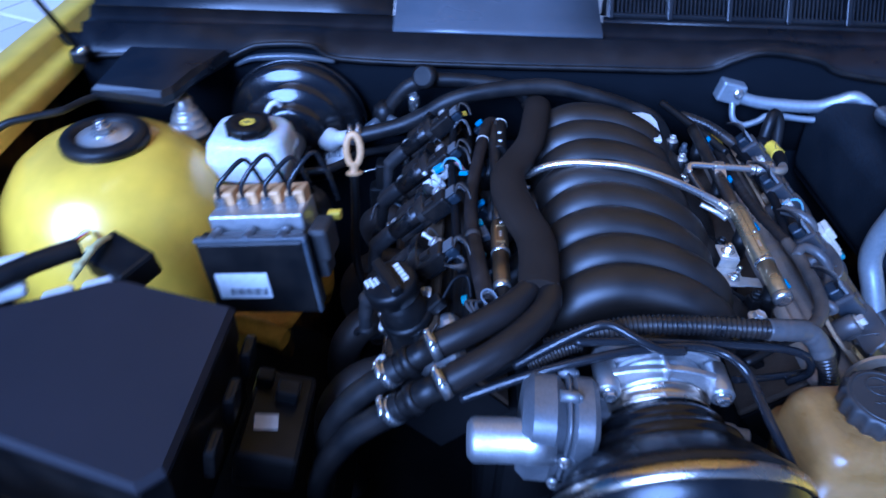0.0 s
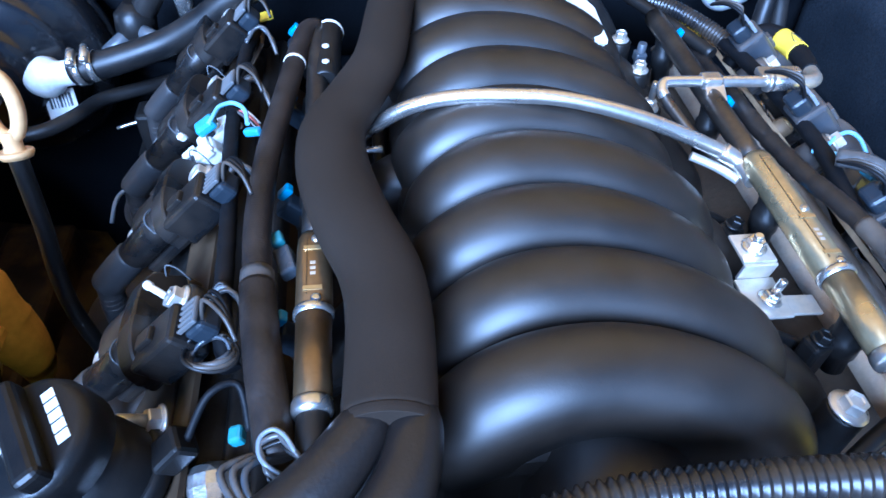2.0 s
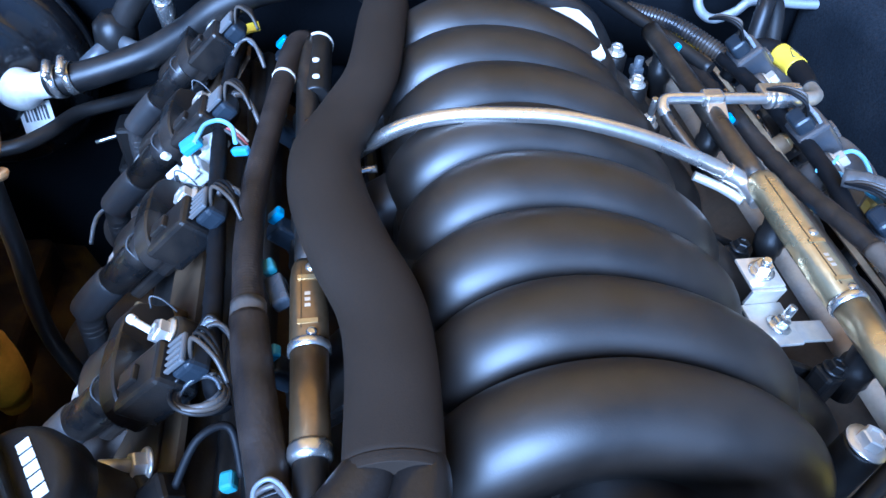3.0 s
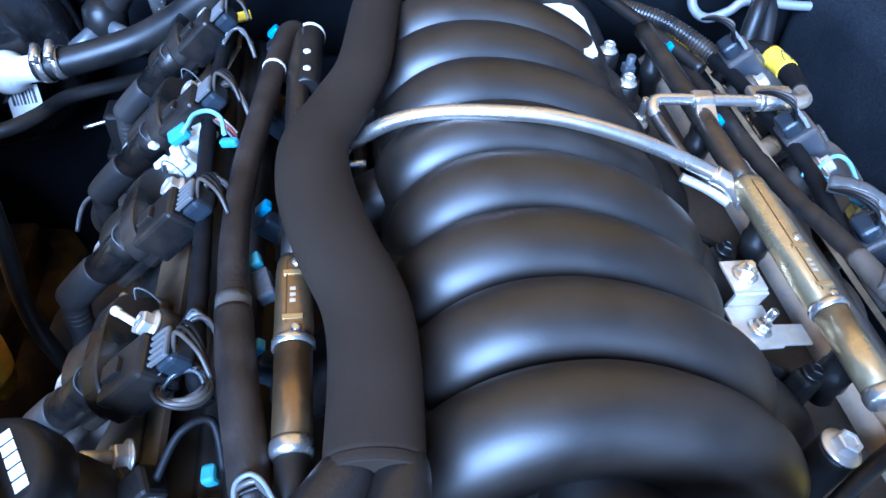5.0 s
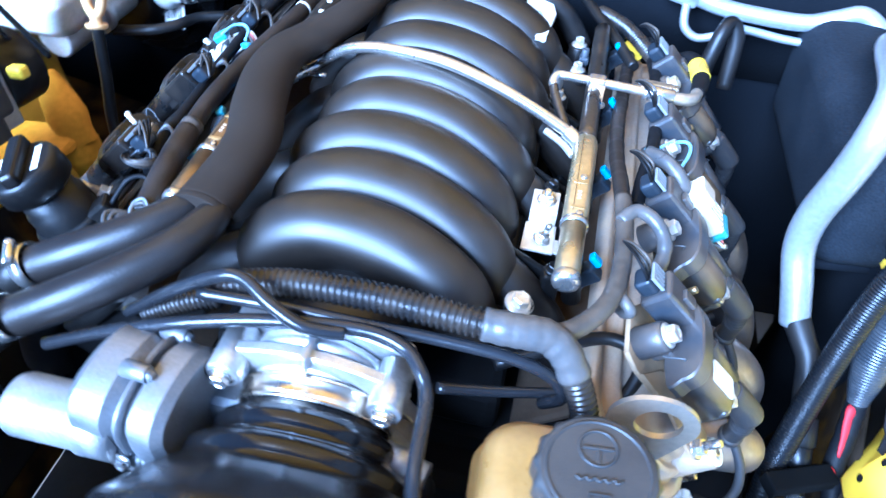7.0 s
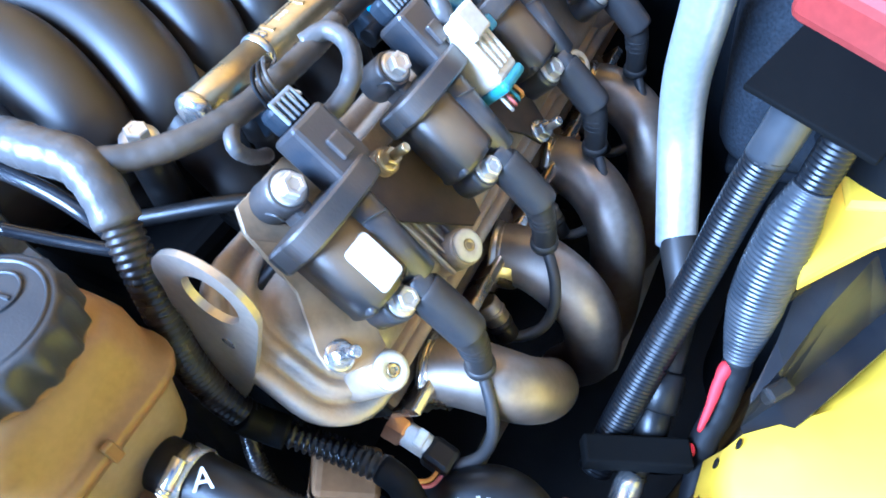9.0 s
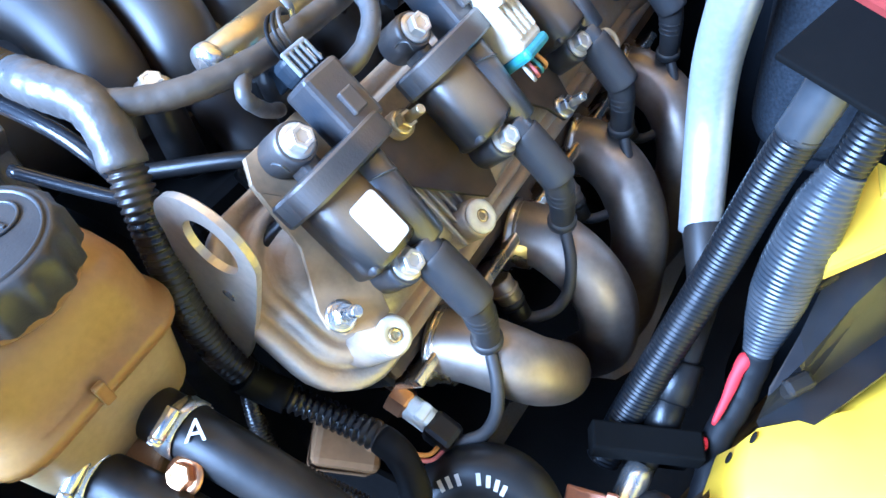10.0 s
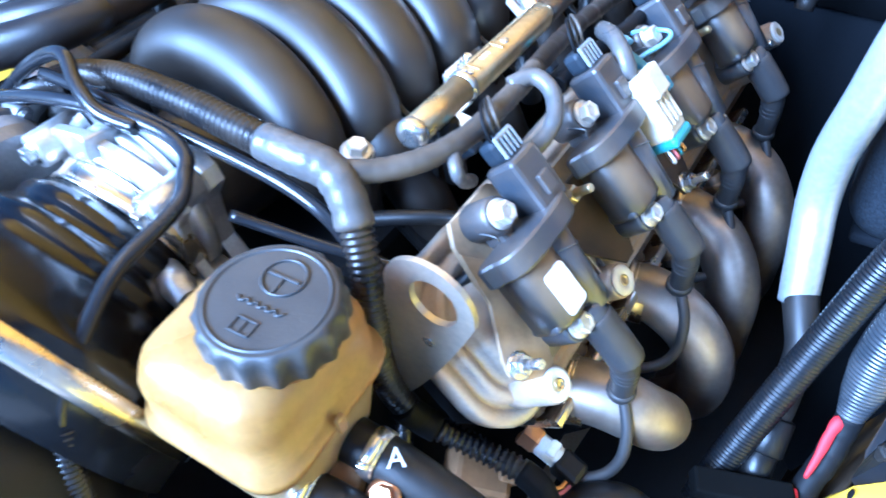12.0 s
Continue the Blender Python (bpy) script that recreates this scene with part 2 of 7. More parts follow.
M_CREAM = mat("cream_plastic", (0.62, 0.57, 0.46), 0.38, second=(0.50, 0.45, 0.34), grain=50, blotch=30, bump=0.08, dust=(0.3, 0.24, 0.16), dust_amt=0.2)
M_LABEL = mat("paper_label", (0.82, 0.81, 0.78), 0.5, second=(0.74, 0.72, 0.66), grain=60, blotch=25, bump=0.03)
M_INK = mat("label_ink", (0.05, 0.05, 0.055), 0.6, grain=30, bump=0)
M_BLUE = mat("blue_plastic", (0.08, 0.28, 0.50), 0.35, grain=40, bump=0.05)
M_TEAL = mat("teal_plastic", (0.10, 0.27, 0.31), 0.4, grain=40, bump=0.05)
M_TAN = mat("tan_plastic", (0.70, 0.44, 0.18), 0.45, grain=50, blotch=15, bump=0.1)
M_RED = mat("red_plastic", (0.36, 0.012, 0.018), 0.5, spec=0.2, second=(0.26, 0.02, 0.022), grain=40, bump=0.1)
M_TAG = mat("yellow_tag", (0.85, 0.62, 0.02), 0.4, grain=40, bump=0.05)
M_COPPER = mat("copper_fitting", (0.70, 0.38, 0.18), 0.38, 1.0, second=(0.5, 0.3, 0.16), grain=40, blotch=40, bump=0.15)
M_WIRE_W = mat("pale_wire", (0.6, 0.57, 0.52), 0.5, grain=40, bump=0.05)
M_WIRE_O = mat("orange_wire", (0.75, 0.36, 0.05), 0.45, grain=40, bump=0.05)
M_HOODFELT = mat("hood_underside", (0.86, 0.44, 0.03), 0.4, second=(0.80, 0.40, 0.025), grain=80, blotch=3, bump=0.3)
M_FELT = mat("felt_liner", (0.0095, 0.0115, 0.0155), 0.88, spec=0.12, gvar=1.0, second=(0.021, 0.0235, 0.029), grain=120, blotch=10, bump=0.9, bump_scale=300)
M_FIREWALL = mat("firewall_felt", (0.0040, 0.0048, 0.0068), 0.92, spec=0.10, second=(0.0070, 0.0080, 0.0105), grain=160, blotch=10, bump=0.9, bump_scale=300)
M_COWL = mat("cowl_plastic", (0.0075, 0.0080, 0.0100), 0.32, spec=0.5, second=(0.013, 0.0132, 0.0142), grain=150, blotch=5, bump=0.12, bump_scale=800, dust=(0.10, 0.09, 0.085), dust_amt=0.06)
# Grimy yellow paint, darkened further for the shade low in the bay.
M_YDIRTSHADE = mat("grimy_shaded_yellow", (0.20, 0.105, 0.006), 0.6, spec=0.2, second=(0.016, 0.011, 0.006), mix=0.9, grain=60, blotch=11, bump=0.1, dust=(0.07, 0.05, 0.03), dust_amt=0.5)
M_GLOSS = mat("gloss_black_paint", (0.010, 0.010, 0.011), 0.24, grain=40, blotch=8, bump=0.03, coat=0.4)
M_PIPE = mat("gloss_black_pipe", (0.018, 0.018, 0.02), 0.22, grain=50, blotch=30, bump=0.04)
M_TANB = mat("dull_tan_metal", (0.20, 0.120, 0.055), 0.65, spec=0.12, grain=50, blotch=20, bump=0.1)
M_RED2 = mat("faded_red_plastic", (0.20, 0.026, 0.020), 0.55, spec=0.22, second=(0.17, 0.034, 0.026), grain=50, blotch=10, bump=0.1)
M_GROUND = mat("concrete", (0.40, 0.34, 0.27), 0.85, second=(0.27, 0.22, 0.17), grain=60, blotch=3, bump=0.8, bump_scale=90)
M_WALL = mat("wall_render", (0.20, 0.19, 0.175), 0.9, second=(0.16, 0.15, 0.14), grain=40, blotch=2, bump=0.6, bump_scale=120)
M_BELLOWS = mat("glossy_black_rubber", (0.005, 0.005, 0.0055), 0.24, second=(0.016, 0.015, 0.015), grain=60, blotch=12, bump=0.08)
M_PAVER = mat("pale_paver", (0.86, 0.76, 0.64), 0.8, second=(0.78, 0.68, 0.56), grain=60, blotch=4, bump=0.6, per_piece=0.12)


# ---- shapes ----
def spline(pts, per=6):
    """A smooth run through the points, with the fraction along the control points."""
    P = [Vector(p) for p in pts]
    if len(P) == 2:
        return [(P[0].lerp(P[1], k / per), k / per) for k in range(per + 1)]
    out = []
    for i in range(len(P) - 1):
        a, b, c, d = P[max(i - 1, 0)], P[i], P[i + 1], P[min(i + 2, len(P) - 1)]
        for k in range(per):
            t = k / per
            q = 0.5 * ((2 * b) + (c - a) * t + (2 * a - 5 * b + 4 * c - d) * t * t + (3 * b - a - 3 * c + d) * t ** 3)
            out.append((q, i + t))
    out.append((P[-1], len(P) - 1))
    return out


def even(pts, step):
    """Points at even steps along the smooth run."""
    run = [p for p, _ in spline(pts, 14)]
    out, left = [run[0].copy()], step
    for a, b in zip(run, run[1:]):
        seg = (b - a).length
        done = 0.0
        while seg - done >= left:
            done += left
            out.append(a.lerp(b, done / seg))
            left = step
        left -= seg - done
    return out


def at(values, f):
    if not isinstance(values, (list, tuple)):
        return values
    i = min(int(f), len(values) - 1)
    j = min(i + 1, len(values) - 1)
    return values[i] + (values[j] - values[i]) * (f - i)


class Geo:
    """Collects faces of one mesh."""

    def __init__(self):
        self.v, self.f, self.s = [], [], []

    def add(self, verts, faces, smooth=True):
        k = len(self.v)
        self.v += [tuple(v) for v in verts]
        self.f += [tuple(i + k for i in f) for f in faces]
        self.s += [smooth] * len(faces)
        return self

    def rings(self, rings, caps=True, closed=False, smooth=True):
        n = len(rings[0])
        k = len(self.v)
        for r in rings:
            self.v += [tuple(p) for p in r]
        m = len(rings)
        for i in range(m if closed else m - 1):
            a, b = k + i * n, k + ((i + 1) % m) * n
            for j in range(n):
                self.f.append((a + j, a + (j + 1) % n, b + (j + 1) % n, b + j))
                self.s.append(smooth)
        if caps and not closed:
            self.f += [tuple(k + j for j in reversed(range(n))), tuple(k + (m - 1) * n + j for j in range(n))]
            self.s += [False, False]
        return self

    def sweep(self, pts, radii, seg=12, ell=None, caps=True, closed=False):
        """A tube through the given dense points."""
        P = [Vector(p) for p in pts]
        n = len(P)
        T = []
        for i in range(n):
            a, b = (P[(i - 1) % n], P[(i + 1) % n]) if closed else (P[max(i - 1, 0)], P[min(i + 1, n - 1)])
            T.append((b - a).normalized())
        up = Vector((0, 0, 1)) if abs(T[0].z) < 0.9 else Vector((0, 1, 0))
        side = T[0].cross(up).normalized()
        rings = []
        for i, (p, t) in enumerate(zip(P, T)):
            if ell:
                s2 = t.cross(Vector((0, 0, 1)))
                side = s2.normalized() if s2.length > 0.15 else (side - t * side.dot(t)).normalized()
            else:
                side = (side - t * side.dot(t)).normalized()
            nrm = side.cross(t).normalized()
            r = radii[i] if isinstance(radii, (list, tuple)) else radii
            ra, rb = (r, r * ell) if ell else (r, r)
            rings.append([p + side * (ra * math.cos(2 * math.pi * j / seg)) + nrm * (rb * math.sin(2 * math.pi * j / seg)) for j in range(seg)])
        return self.rings(rings, caps, closed)

    def tube(self, pts, r, seg=12, per=6, ell=None, closed=False):
        run = spline(pts, per)
        return self.sweep([p for p, _ in run], [at(r, f) for _, f in run], seg, ell, True, closed)

    def ribbed(self, pts, r, pitch=0.0035, deep=0.0016, seg=14):
        """Corrugated conduit."""
        run = even(pts, pitch / 4)
        wave = [r, r, r - deep, r - deep]
        return self.sweep(run, [wave[i % 4] for i in range(len(run))], seg)

    def wrapped(self, pts, r, pitch=0.012, deep=0.0008, seg=14):
        """A harness wound with tape: overlapping turns of uneven width."""
        run = even(pts, 0.003)
        rad, k = [], 0.0
        for i in range(len(run)):
            k += 0.003 / pitch * (1 + 0.5 * noise.noise(run[i] * 60))
            rad.append(r + deep * (k % 1.0) + 0.6 * deep * noise.noise(run[i] * 90))
        return self.sweep(run, rad, seg)

    def lathe(self, profile, base, axis, seg=24, caps=True, smooth=True):
        """profile: (radius, height along axis) pairs."""
        ax = Vector(axis).normalized()
        s = ax.cross(Vector((0, 0, 1)) if abs(ax.z) < 0.9 else Vector((1, 0, 0))).normalized()
        t = ax.cross(s)
        base = Vector(base)
        rings = [[base + ax * h + (s * math.cos(2 * math.pi * j / seg) + t * math.sin(2 * math.pi * j / seg)) * max(r, 1e-5) for j in range(seg)] for r, h in profile]
        return self.rings(rings, caps, smooth=smooth)

    def cyl(self, p0, p1, r, r1=None, seg=18, soft=0.12):
        """A rod with softened ends."""
        p0, p1 = Vector(p0), Vector(p1)
        h = (p1 - p0).length
        r1 = r if r1 is None else r1
        e = min(soft * min(r, r1), h * 0.3)
        return self.lathe([(r - e, 0), (r, e), (r1, h - e), (r1 - e, h)], p0, p1 - p0, seg)

    def box(self, size, m=None, bevel=0.002, seg=2, taper=None):
        """A rounded block; taper: scale of its top face."""
        bm = bmesh.new()
        bmesh.ops.create_cube(bm, size=1.0)
        for v in bm.verts:
            v.co = Vector((v.co.x * size[0], v.co.y * size[1], v.co.z * size[2]))
            if taper and v.co.z > 0:
                v.co.x *= taper
                v.co.y *= taper
        if bevel:
            bmesh.ops.bevel(bm, geom=list(bm.edges), offset=min(bevel, min(size) * 0.45), segments=seg, affect="EDGES", profile=0.5)
        if m is not None:
            bm.transform(m)
        bm.verts.index_update()
        self.add([v.co.copy() for v in bm.verts], [[v.index for v in f.verts] for f in bm.faces], False)
        bm.free()
        return self

    def prism(self, outline, h0, h1, m=None, bevel=0.0008, hole=None):
        """A plate cut to an outline; hole: an inner outline with as many points."""
        m = m or Matrix()
        n = len(outline)
        c = Vector((sum(p[0] for p in outline) / n, sum(p[1] for p in outline) / n))
        def ring(pts, z, inset, mid):
            out = []
            for p in pts:
                q = Vector(p[:2])
                d = (q - mid)
                q = q - d.normalized() * inset if d.length else q
                out.append(m @ Vector((q.x, q.y, z)))
            return out
        if hole is None:
            self.rings([ring(outline, h0, bevel, c), ring(outline, h0 + bevel, 0, c), ring(outline, h1 - bevel, 0, c), ring(outline, h1, bevel, c)], smooth=False)
        else:
            hc = Vector((sum(p[0] for p in hole) / n, sum(p[1] for p in hole) / n))
            self.rings([ring(outline, h0, 0, c), ring(outline, h1 - bevel, 0, c), ring(outline, h1, bevel, c), ring(hole, h1, 0, hc), ring(hole, h0, 0, hc)], caps=False, closed=True, smooth=False)
        return self

    def bolt(self, p, axis, r=0.006, h=0.006, flange=1.45, shank=0.0):
        """A hexagon head on a washer flange, with a stud end when shank is given."""
        ax = Vector(axis).normalized()
        p = Vector(p)
        self.lathe([(r * flange, 0), (r * flange, 0.0012), (r * 1.1, 0.0022)], p, ax, 20)
        self.lathe([(r, 0.0018), (r, h - 0.0008), (r * 0.88, h), (r * 0.6, h), (r * 0.5, h - 0.0006)], p, ax, 6, smooth=False)
        if shank:
            self.lathe([(r * 0.52, h - 0.001), (r * 0.52, h + shank - 0.001), (r * 0.4, h + shank)], p, ax, 12)
        return self

    def mesh(self, name, material, origin=None):
        me = bpy.data.meshes.new(name)
        o = Vector(origin) if origin is not None else Vector()
        me.from_pydata([Vector(v) - o for v in self.v], [], self.f)
        me.polygons.foreach_set("use_smooth", self.s)
        bm = bmesh.new()
        bm.from_mesh(me)
        bmesh.ops.recalc_face_normals(bm, faces=bm.faces)
        bm.to_mesh(me)
        bm.free()
        me.materials.append(material)
        me.update()
        return me


ORIGIN = {}


def thing(name, base, label, category, group="", kind=""):
    """A thing's empty at its base."""
    ob = new(name)
    ob.empty_display_size = 0.02
    ob.location = base
    ORIGIN[ob] = Vector(base)
    return tagged(ob, label, category, group, kind)


def part(name, geo, material, parent, label=""):
    ob = new(name, geo.mesh(name, material, ORIGIN[parent]))
    ob.parent = parent
    ORIGIN[ob] = ORIGIN[parent]
    return tagged(ob, label)


def single(name, geo, material, base, label, category, group="", kind=""):
    """A thing that is one mesh."""
    ob = new(name, geo.mesh(name, material, base))
    ob.location = base
    ORIGIN[ob] = Vector(base)
    return tagged(ob, label, category, group, kind)


def rot(axis, deg):
    return Matrix.Rotation(radians(deg), 4, axis)


def place(p, rx=0, ry=0, rz=0):
    return pose(p[0], p[1], p[2], rx, ry, rz)


def round_rect(w, h, r, n=5, cx=0.0, cy=0.0):
    out = []
    for k, (sx, sy) in enumerate(((1, 1), (-1, 1), (-1, -1), (1, -1))):
        for j in range(n + 1):
            a = math.pi / 2 * (k + j / n)
            out.append((cx + sx * (w / 2 - r) + r * math.cos(a), cy + sy * (h / 2 - r) + r * math.sin(a)))
    return out


def soft_outline(pts, per=3):
    """A closed outline with its corners rounded through the given points."""
    n = len(pts)
    loop = [(pts[(i - 2) % n][0], pts[(i - 2) % n][1], 0.0) for i in range(n + 5)]
    run = [p for p, f in spline(loop, per) if 2 <= f < n + 2 - 1e-6]
    return [(p.x, p.y) for p in run]


def clamp_band(geo, p, axis, r, w=0.010):
    """A hose clamp: band, tail and screw housing."""
    ax = Vector(axis).normalized()
    p = Vector(p)
    geo.lathe([(r, -w / 2), (r + 0.0012, -w / 2), (r + 0.0012, w / 2), (r, w / 2)], p, ax, 24, caps=False)
    up = (Vector((0, -0.3, 1)) - ax * ax.dot(Vector((0, -0.3, 1)))).normalized()
    q = p + up * (r + 0.004)
    sd = ax.cross(up)
    geo.cyl(q - sd * 0.008, q + sd * 0.008, 0.0042, seg=10)
    geo.bolt(q + sd * 0.008, sd, 0.0036, 0.004, 1.1)


# ---- setting: ground, body panels, bay ----
g = Geo()
g.add([(-60, -60, -0.82), (60, -60, -0.82), (60, 60, -0.82), (-60, 60, -0.82)], [(0, 1, 2, 3)], False)
single("ground", g, M_GROUND, (0, 0, -0.82), "grey-brown concrete driveway under the car", "ground", kind="structure")

# Out-of-view wall, added to keep sky light off the right side.
g = Geo().box((0.14, 7.0, 2.7), place((1.75, 1.2, 0.53)), 0.01)
single("wall_right", g, M_WALL, (1.75, 1.2, -0.82), "plain grey wall added out of view to block sky light", "wall", kind="structure")


def panel(name, pts, thick, material, label, category, inward=(0, 0, -1)):
    """A bent sheet with thickness: pts is a list of rows of points."""
    g = Geo()
    rows, cols = len(pts), len(pts[0])
    off = Vector(inward).normalized() * thick
    top = [Vector(p) for r in pts for p in r]
    bot = [p + off for p in top]
    n = len(top)
    faces = []
    for i in range(rows - 1):
        for j in range(cols - 1):
            a = i * cols + j
            faces.append((a, a + 1, a + cols + 1, a + cols))
            faces.append((n + a, n + a + cols, n + a + cols + 1, n + a + 1))
    for i in range(rows - 1):
        for a, b in ((i * cols, (i + 1) * cols), ((i + 1) * cols + cols - 1, i * cols + cols - 1)):
            faces.append((a, b, n + b, n + a))
    for j in range(cols - 1):
        faces.append((j + 1, j, n + j, n + j + 1))
        a = (rows - 1) * cols + j
        faces.append((a, a + 1, n + a + 1, n + a))
    g.add(top + bot, faces, True)
    return single(name, g, material, top[0], label, category, kind="structure")


def fender(sx):
    """Front wing: a gutter flange, a raised bead and the crowned outer skin."""
    # The lowest points form an unseen skirt, added to shade the ground below.
    xs = [(-0.812, -0.12), (-0.815, -0.008), (-0.822, 0.004), (-0.835, 0.008), (-0.862, 0.010), (-0.872, 0.026), (-0.880, 0.034), (-0.892, 0.036), (-0.95, 0.028), (-1.00, -0.01), (-1.04, -0.10), (-1.05, -0.35), (-1.05, -0.66)]
    if sx < 0:
        xs = [(-0.884, -0.018), (-0.886, -0.004), (-0.892, 0.005), (-0.902, 0.008), (-0.916, 0.009), (-0.923, 0.014), (-0.928, 0.028), (-0.935, 0.035), (-0.946, 0.036), (-0.985, 0.030), (-1.04, -0.01), (-1.08, -0.10), (-1.09, -0.35), (-1.09, -0.66)]
    rows = []
    for k in range(15):
        y = -0.62 + k * 0.12
        flare = -0.0 if y > 0 else 0.05 * (y / 0.6) ** 2
        rows.append([(sx * -(x + flare) if sx > 0 else x + flare, y, z + 0.02 * (y + 0.1)) for x, z in xs])
    return panel("fender_left" if sx < 0 else "fender_right", rows, 0.003, M_YELLOW, "glossy yellow painted front wing with a folded gutter edge", "car wing", (0, 0, -1))


fender(-1)
fender(1)
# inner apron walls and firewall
panel("apron_left", [[(-0.975, y, -0.02), (-0.97, y, -0.20), (-0.84, y, -0.34), (-0.50, y, -0.40), (-0.47, y, -0.55)] for y in (-0.6, -0.3, 0.0, 0.3, 0.62, 1.05)], 0.003, M_YDIRTSHADE, "grimy yellow inner wing panel with shade put into its colour", "inner wing", (-1, 0, -0.3))
panel("firewall", [[(x, 0.575 + (0.02 if abs(x) > 0.5 else 0), z) for z in (0.04, -0.1, -0.3, -0.6)] for x in (-0.97, -0.76, -0.4, 0.0, 0.4, 0.76)], 0.02, M_FIREWALL, "dark felt-covered firewall behind the engine", "firewall", (0, 1, 0))
# Near-black sheets, added to read as the shaded depth under the engine.
panel("bay_floor", [[(x * e / 0.25, y, -0.60) for x in (-0.50, -0.2, 0.1, 0.25)] for y, e in ((-0.6, 0.25), (0.2, 0.25), (0.255, 0.30), (0.30, 0.305), (0.34, 0.330), (0.41, 0.330), (0.54, 0.305), (0.64, 0.29))], 0.01, M_BLOCK, "near-black sheet added for the dark depth below the engine", "undertray")
panel("bay_floor_front", [[(x0, y, -0.598), (0.45, y, -0.598), (0.56, y, -0.598)] for x0, y in ((0.25, -0.6), (0.25, -0.2), (0.28, 0.262), (0.36, 0.29), (0.378, 0.32), (0.378, 0.41), (0.378, 0.51), (0.380, 0.64))], 0.01, M_BLOCK, "near-black sheet added for the dark depth beside the engine", "undertray")
# Unseen sheet, added to keep light from coming in at the rear.
panel("underbody", [[(x, y, -0.62) for x in (-0.9, 0.0, 0.9)] for y in (0.66, 1.0, 1.5)], 0.01, M_BLOCK, "dark unseen sheet added to block light from behind the bay", "underbody")
# hood, open and hinged at the cowl
hood = panel("hood", [[(x, 0.78 - s * 0.75, 0.16 + s * 0.95 + 0.03 * math.cos(x * 2)) for x in (-0.8, -0.5, -0.2, 0.2, 0.5, 0.8)] for s in (0, 0.25, 0.5, 0.75, 1.0, 1.25)], 0.02, M_HOODFELT, "raised yellow painted car hood", "car hood", (0, 0.78, 0.6))

# cowl: lip, tray, windscreen panel
g = Geo()
lip = [(-0.88, 0.560, 0.02), (-0.78, 0.560, 0.026), (-0.68, 0.552, 0.030), (-0.62, 0.535, 0.034), (-0.58, 0.535, 0.052), (-0.55, 0.54, 0.060), (-0.47, 0.545, 0.060), (-0.42, 0.548, 0.036), (-0.2, 0.55, 0.032), (0.0, 0.55, 0.034), (0.19, 0.55, 0.037), (0.24, 0.55, 0.055), (0.28, 0.55, 0.071), (0.33, 0.55, 0.071), (0.39, 0.55, 0.060), (0.44, 0.55, 0.040), (0.6, 0.55, 0.02), (0.78, 0.55, 0.0)]
run = [p for p, _ in spline(lip, 4)]
g.sweep(run, 0.0045, 8)
tray = single("cowl_seal", g, M_RUBBER, run[0], "black rubber seal along the cowl edge", "seal", kind="structure")
rows = [[(p.x, p.y + 0.004, p.z - 0.005), (p.x, p.y + 0.012, p.z + 0.004), (p.x, 0.60, 0.066 + 0.3 * max(0, p.z - 0.04)), (p.x, 0.615, 0.060), (p.x, 0.632, 0.062), (p.x, 0.645, 0.078)] for p in run]
panel("cowl_tray", rows, 0.004, M_COWL, "black plastic cowl tray behind the engine", "cowl panel")
rows = [[(p.x, p.y + 0.006, p.z - 0.004), (p.x, 0.562, -0.02), (p.x, 0.568, -0.12)] for p in run]
panel("cowl_front", rows, 0.004, M_FIREWALL, "dark insulated face below the cowl edge", "insulation", (0, 1, 0))
panel("wiper_panel", [[(x, 0.603, 0.068), (x, 0.610, 0.074), (x, 0.648, 0.083), (x, 0.70, 0.102), (x, 0.82, 0.128), (x, 1.1, 0.19)] for x in (-0.335, -0.2, -0.1, 0.03)], 0.004, mat("grey_cowl_plastic", (0.105, 0.112, 0.128), 0.32, grain=120, blotch=4, bump=0.15), "grey plastic panel below the windscreen", "scuttle panel")
panel("scuttle_end", [[(x, 0.648, 0.079), (x, 0.70, 0.104), (x, 0.82, 0.136), (x, 1.1, 0.20)] for x in (-0.875, -0.6, -0.45, -0.338)], 0.004, M_COWL, "dark plastic scuttle end panel", "scuttle panel")
panel("grille_panel", [[(x, 0.648, 0.079), (x, 0.662, 0.083)] for x in (0.036, 0.3, 0.76)], 0.004, M_COWL, "dark grey frame under the air inlet grille", "scuttle frame")
panel("grille_back", [[(x, 0.695, 0.13), (x, 0.72, 0.14), (x, 0.82, 0.17), (x, 1.1, 0.22)] for x in (0.036, 0.3, 0.76)], 0.004, M_COWL, "dark grey panel behind the air inlet grille", "scuttle frame")
# Black sheet stands in for the shade behind the grille slats.
panel("inlet_shadow_box", [[(x, 0.70, 0.07), (x, 0.70, 0.128)] for x in (0.04, 0.4, 0.76)], 0.004, M_BLOCK, "black sheet standing in for shade inside the air inlet", "inlet box", (0, 1, 0))
grille = thing("air_inlet_grille", (0.06, 0.662, 0.083), "dark plastic air inlet grille with narrow slots", "grille")
g = Geo()
for k in range(92):
    x = 0.062 + k * 0.0072
    g.box((0.0026, 0.004, 0.048), place((x, 0.677, 0.107), -35), 0)
part("slat", g, M_COWL, grille)["kind"] = "stuff"
for x in (0.048, 0.153, 0.258, 0.363, 0.468, 0.573):
    part("rib", Geo().box((0.010, 0.016, 0.066), place((x, 0.674, 0.108), -35), 0.002), M_COWL, grille)
part("frame", Geo().box((0.70, 0.010, 0.008), place((0.40, 0.664, 0.086)), 0.002), M_COWL, grille)
part("frame", Geo().box((0.70, 0.010, 0.008), place((0.40, 0.692, 0.130)), 0.002), M_COWL, grille)

# cowl end boxes
g = Geo()
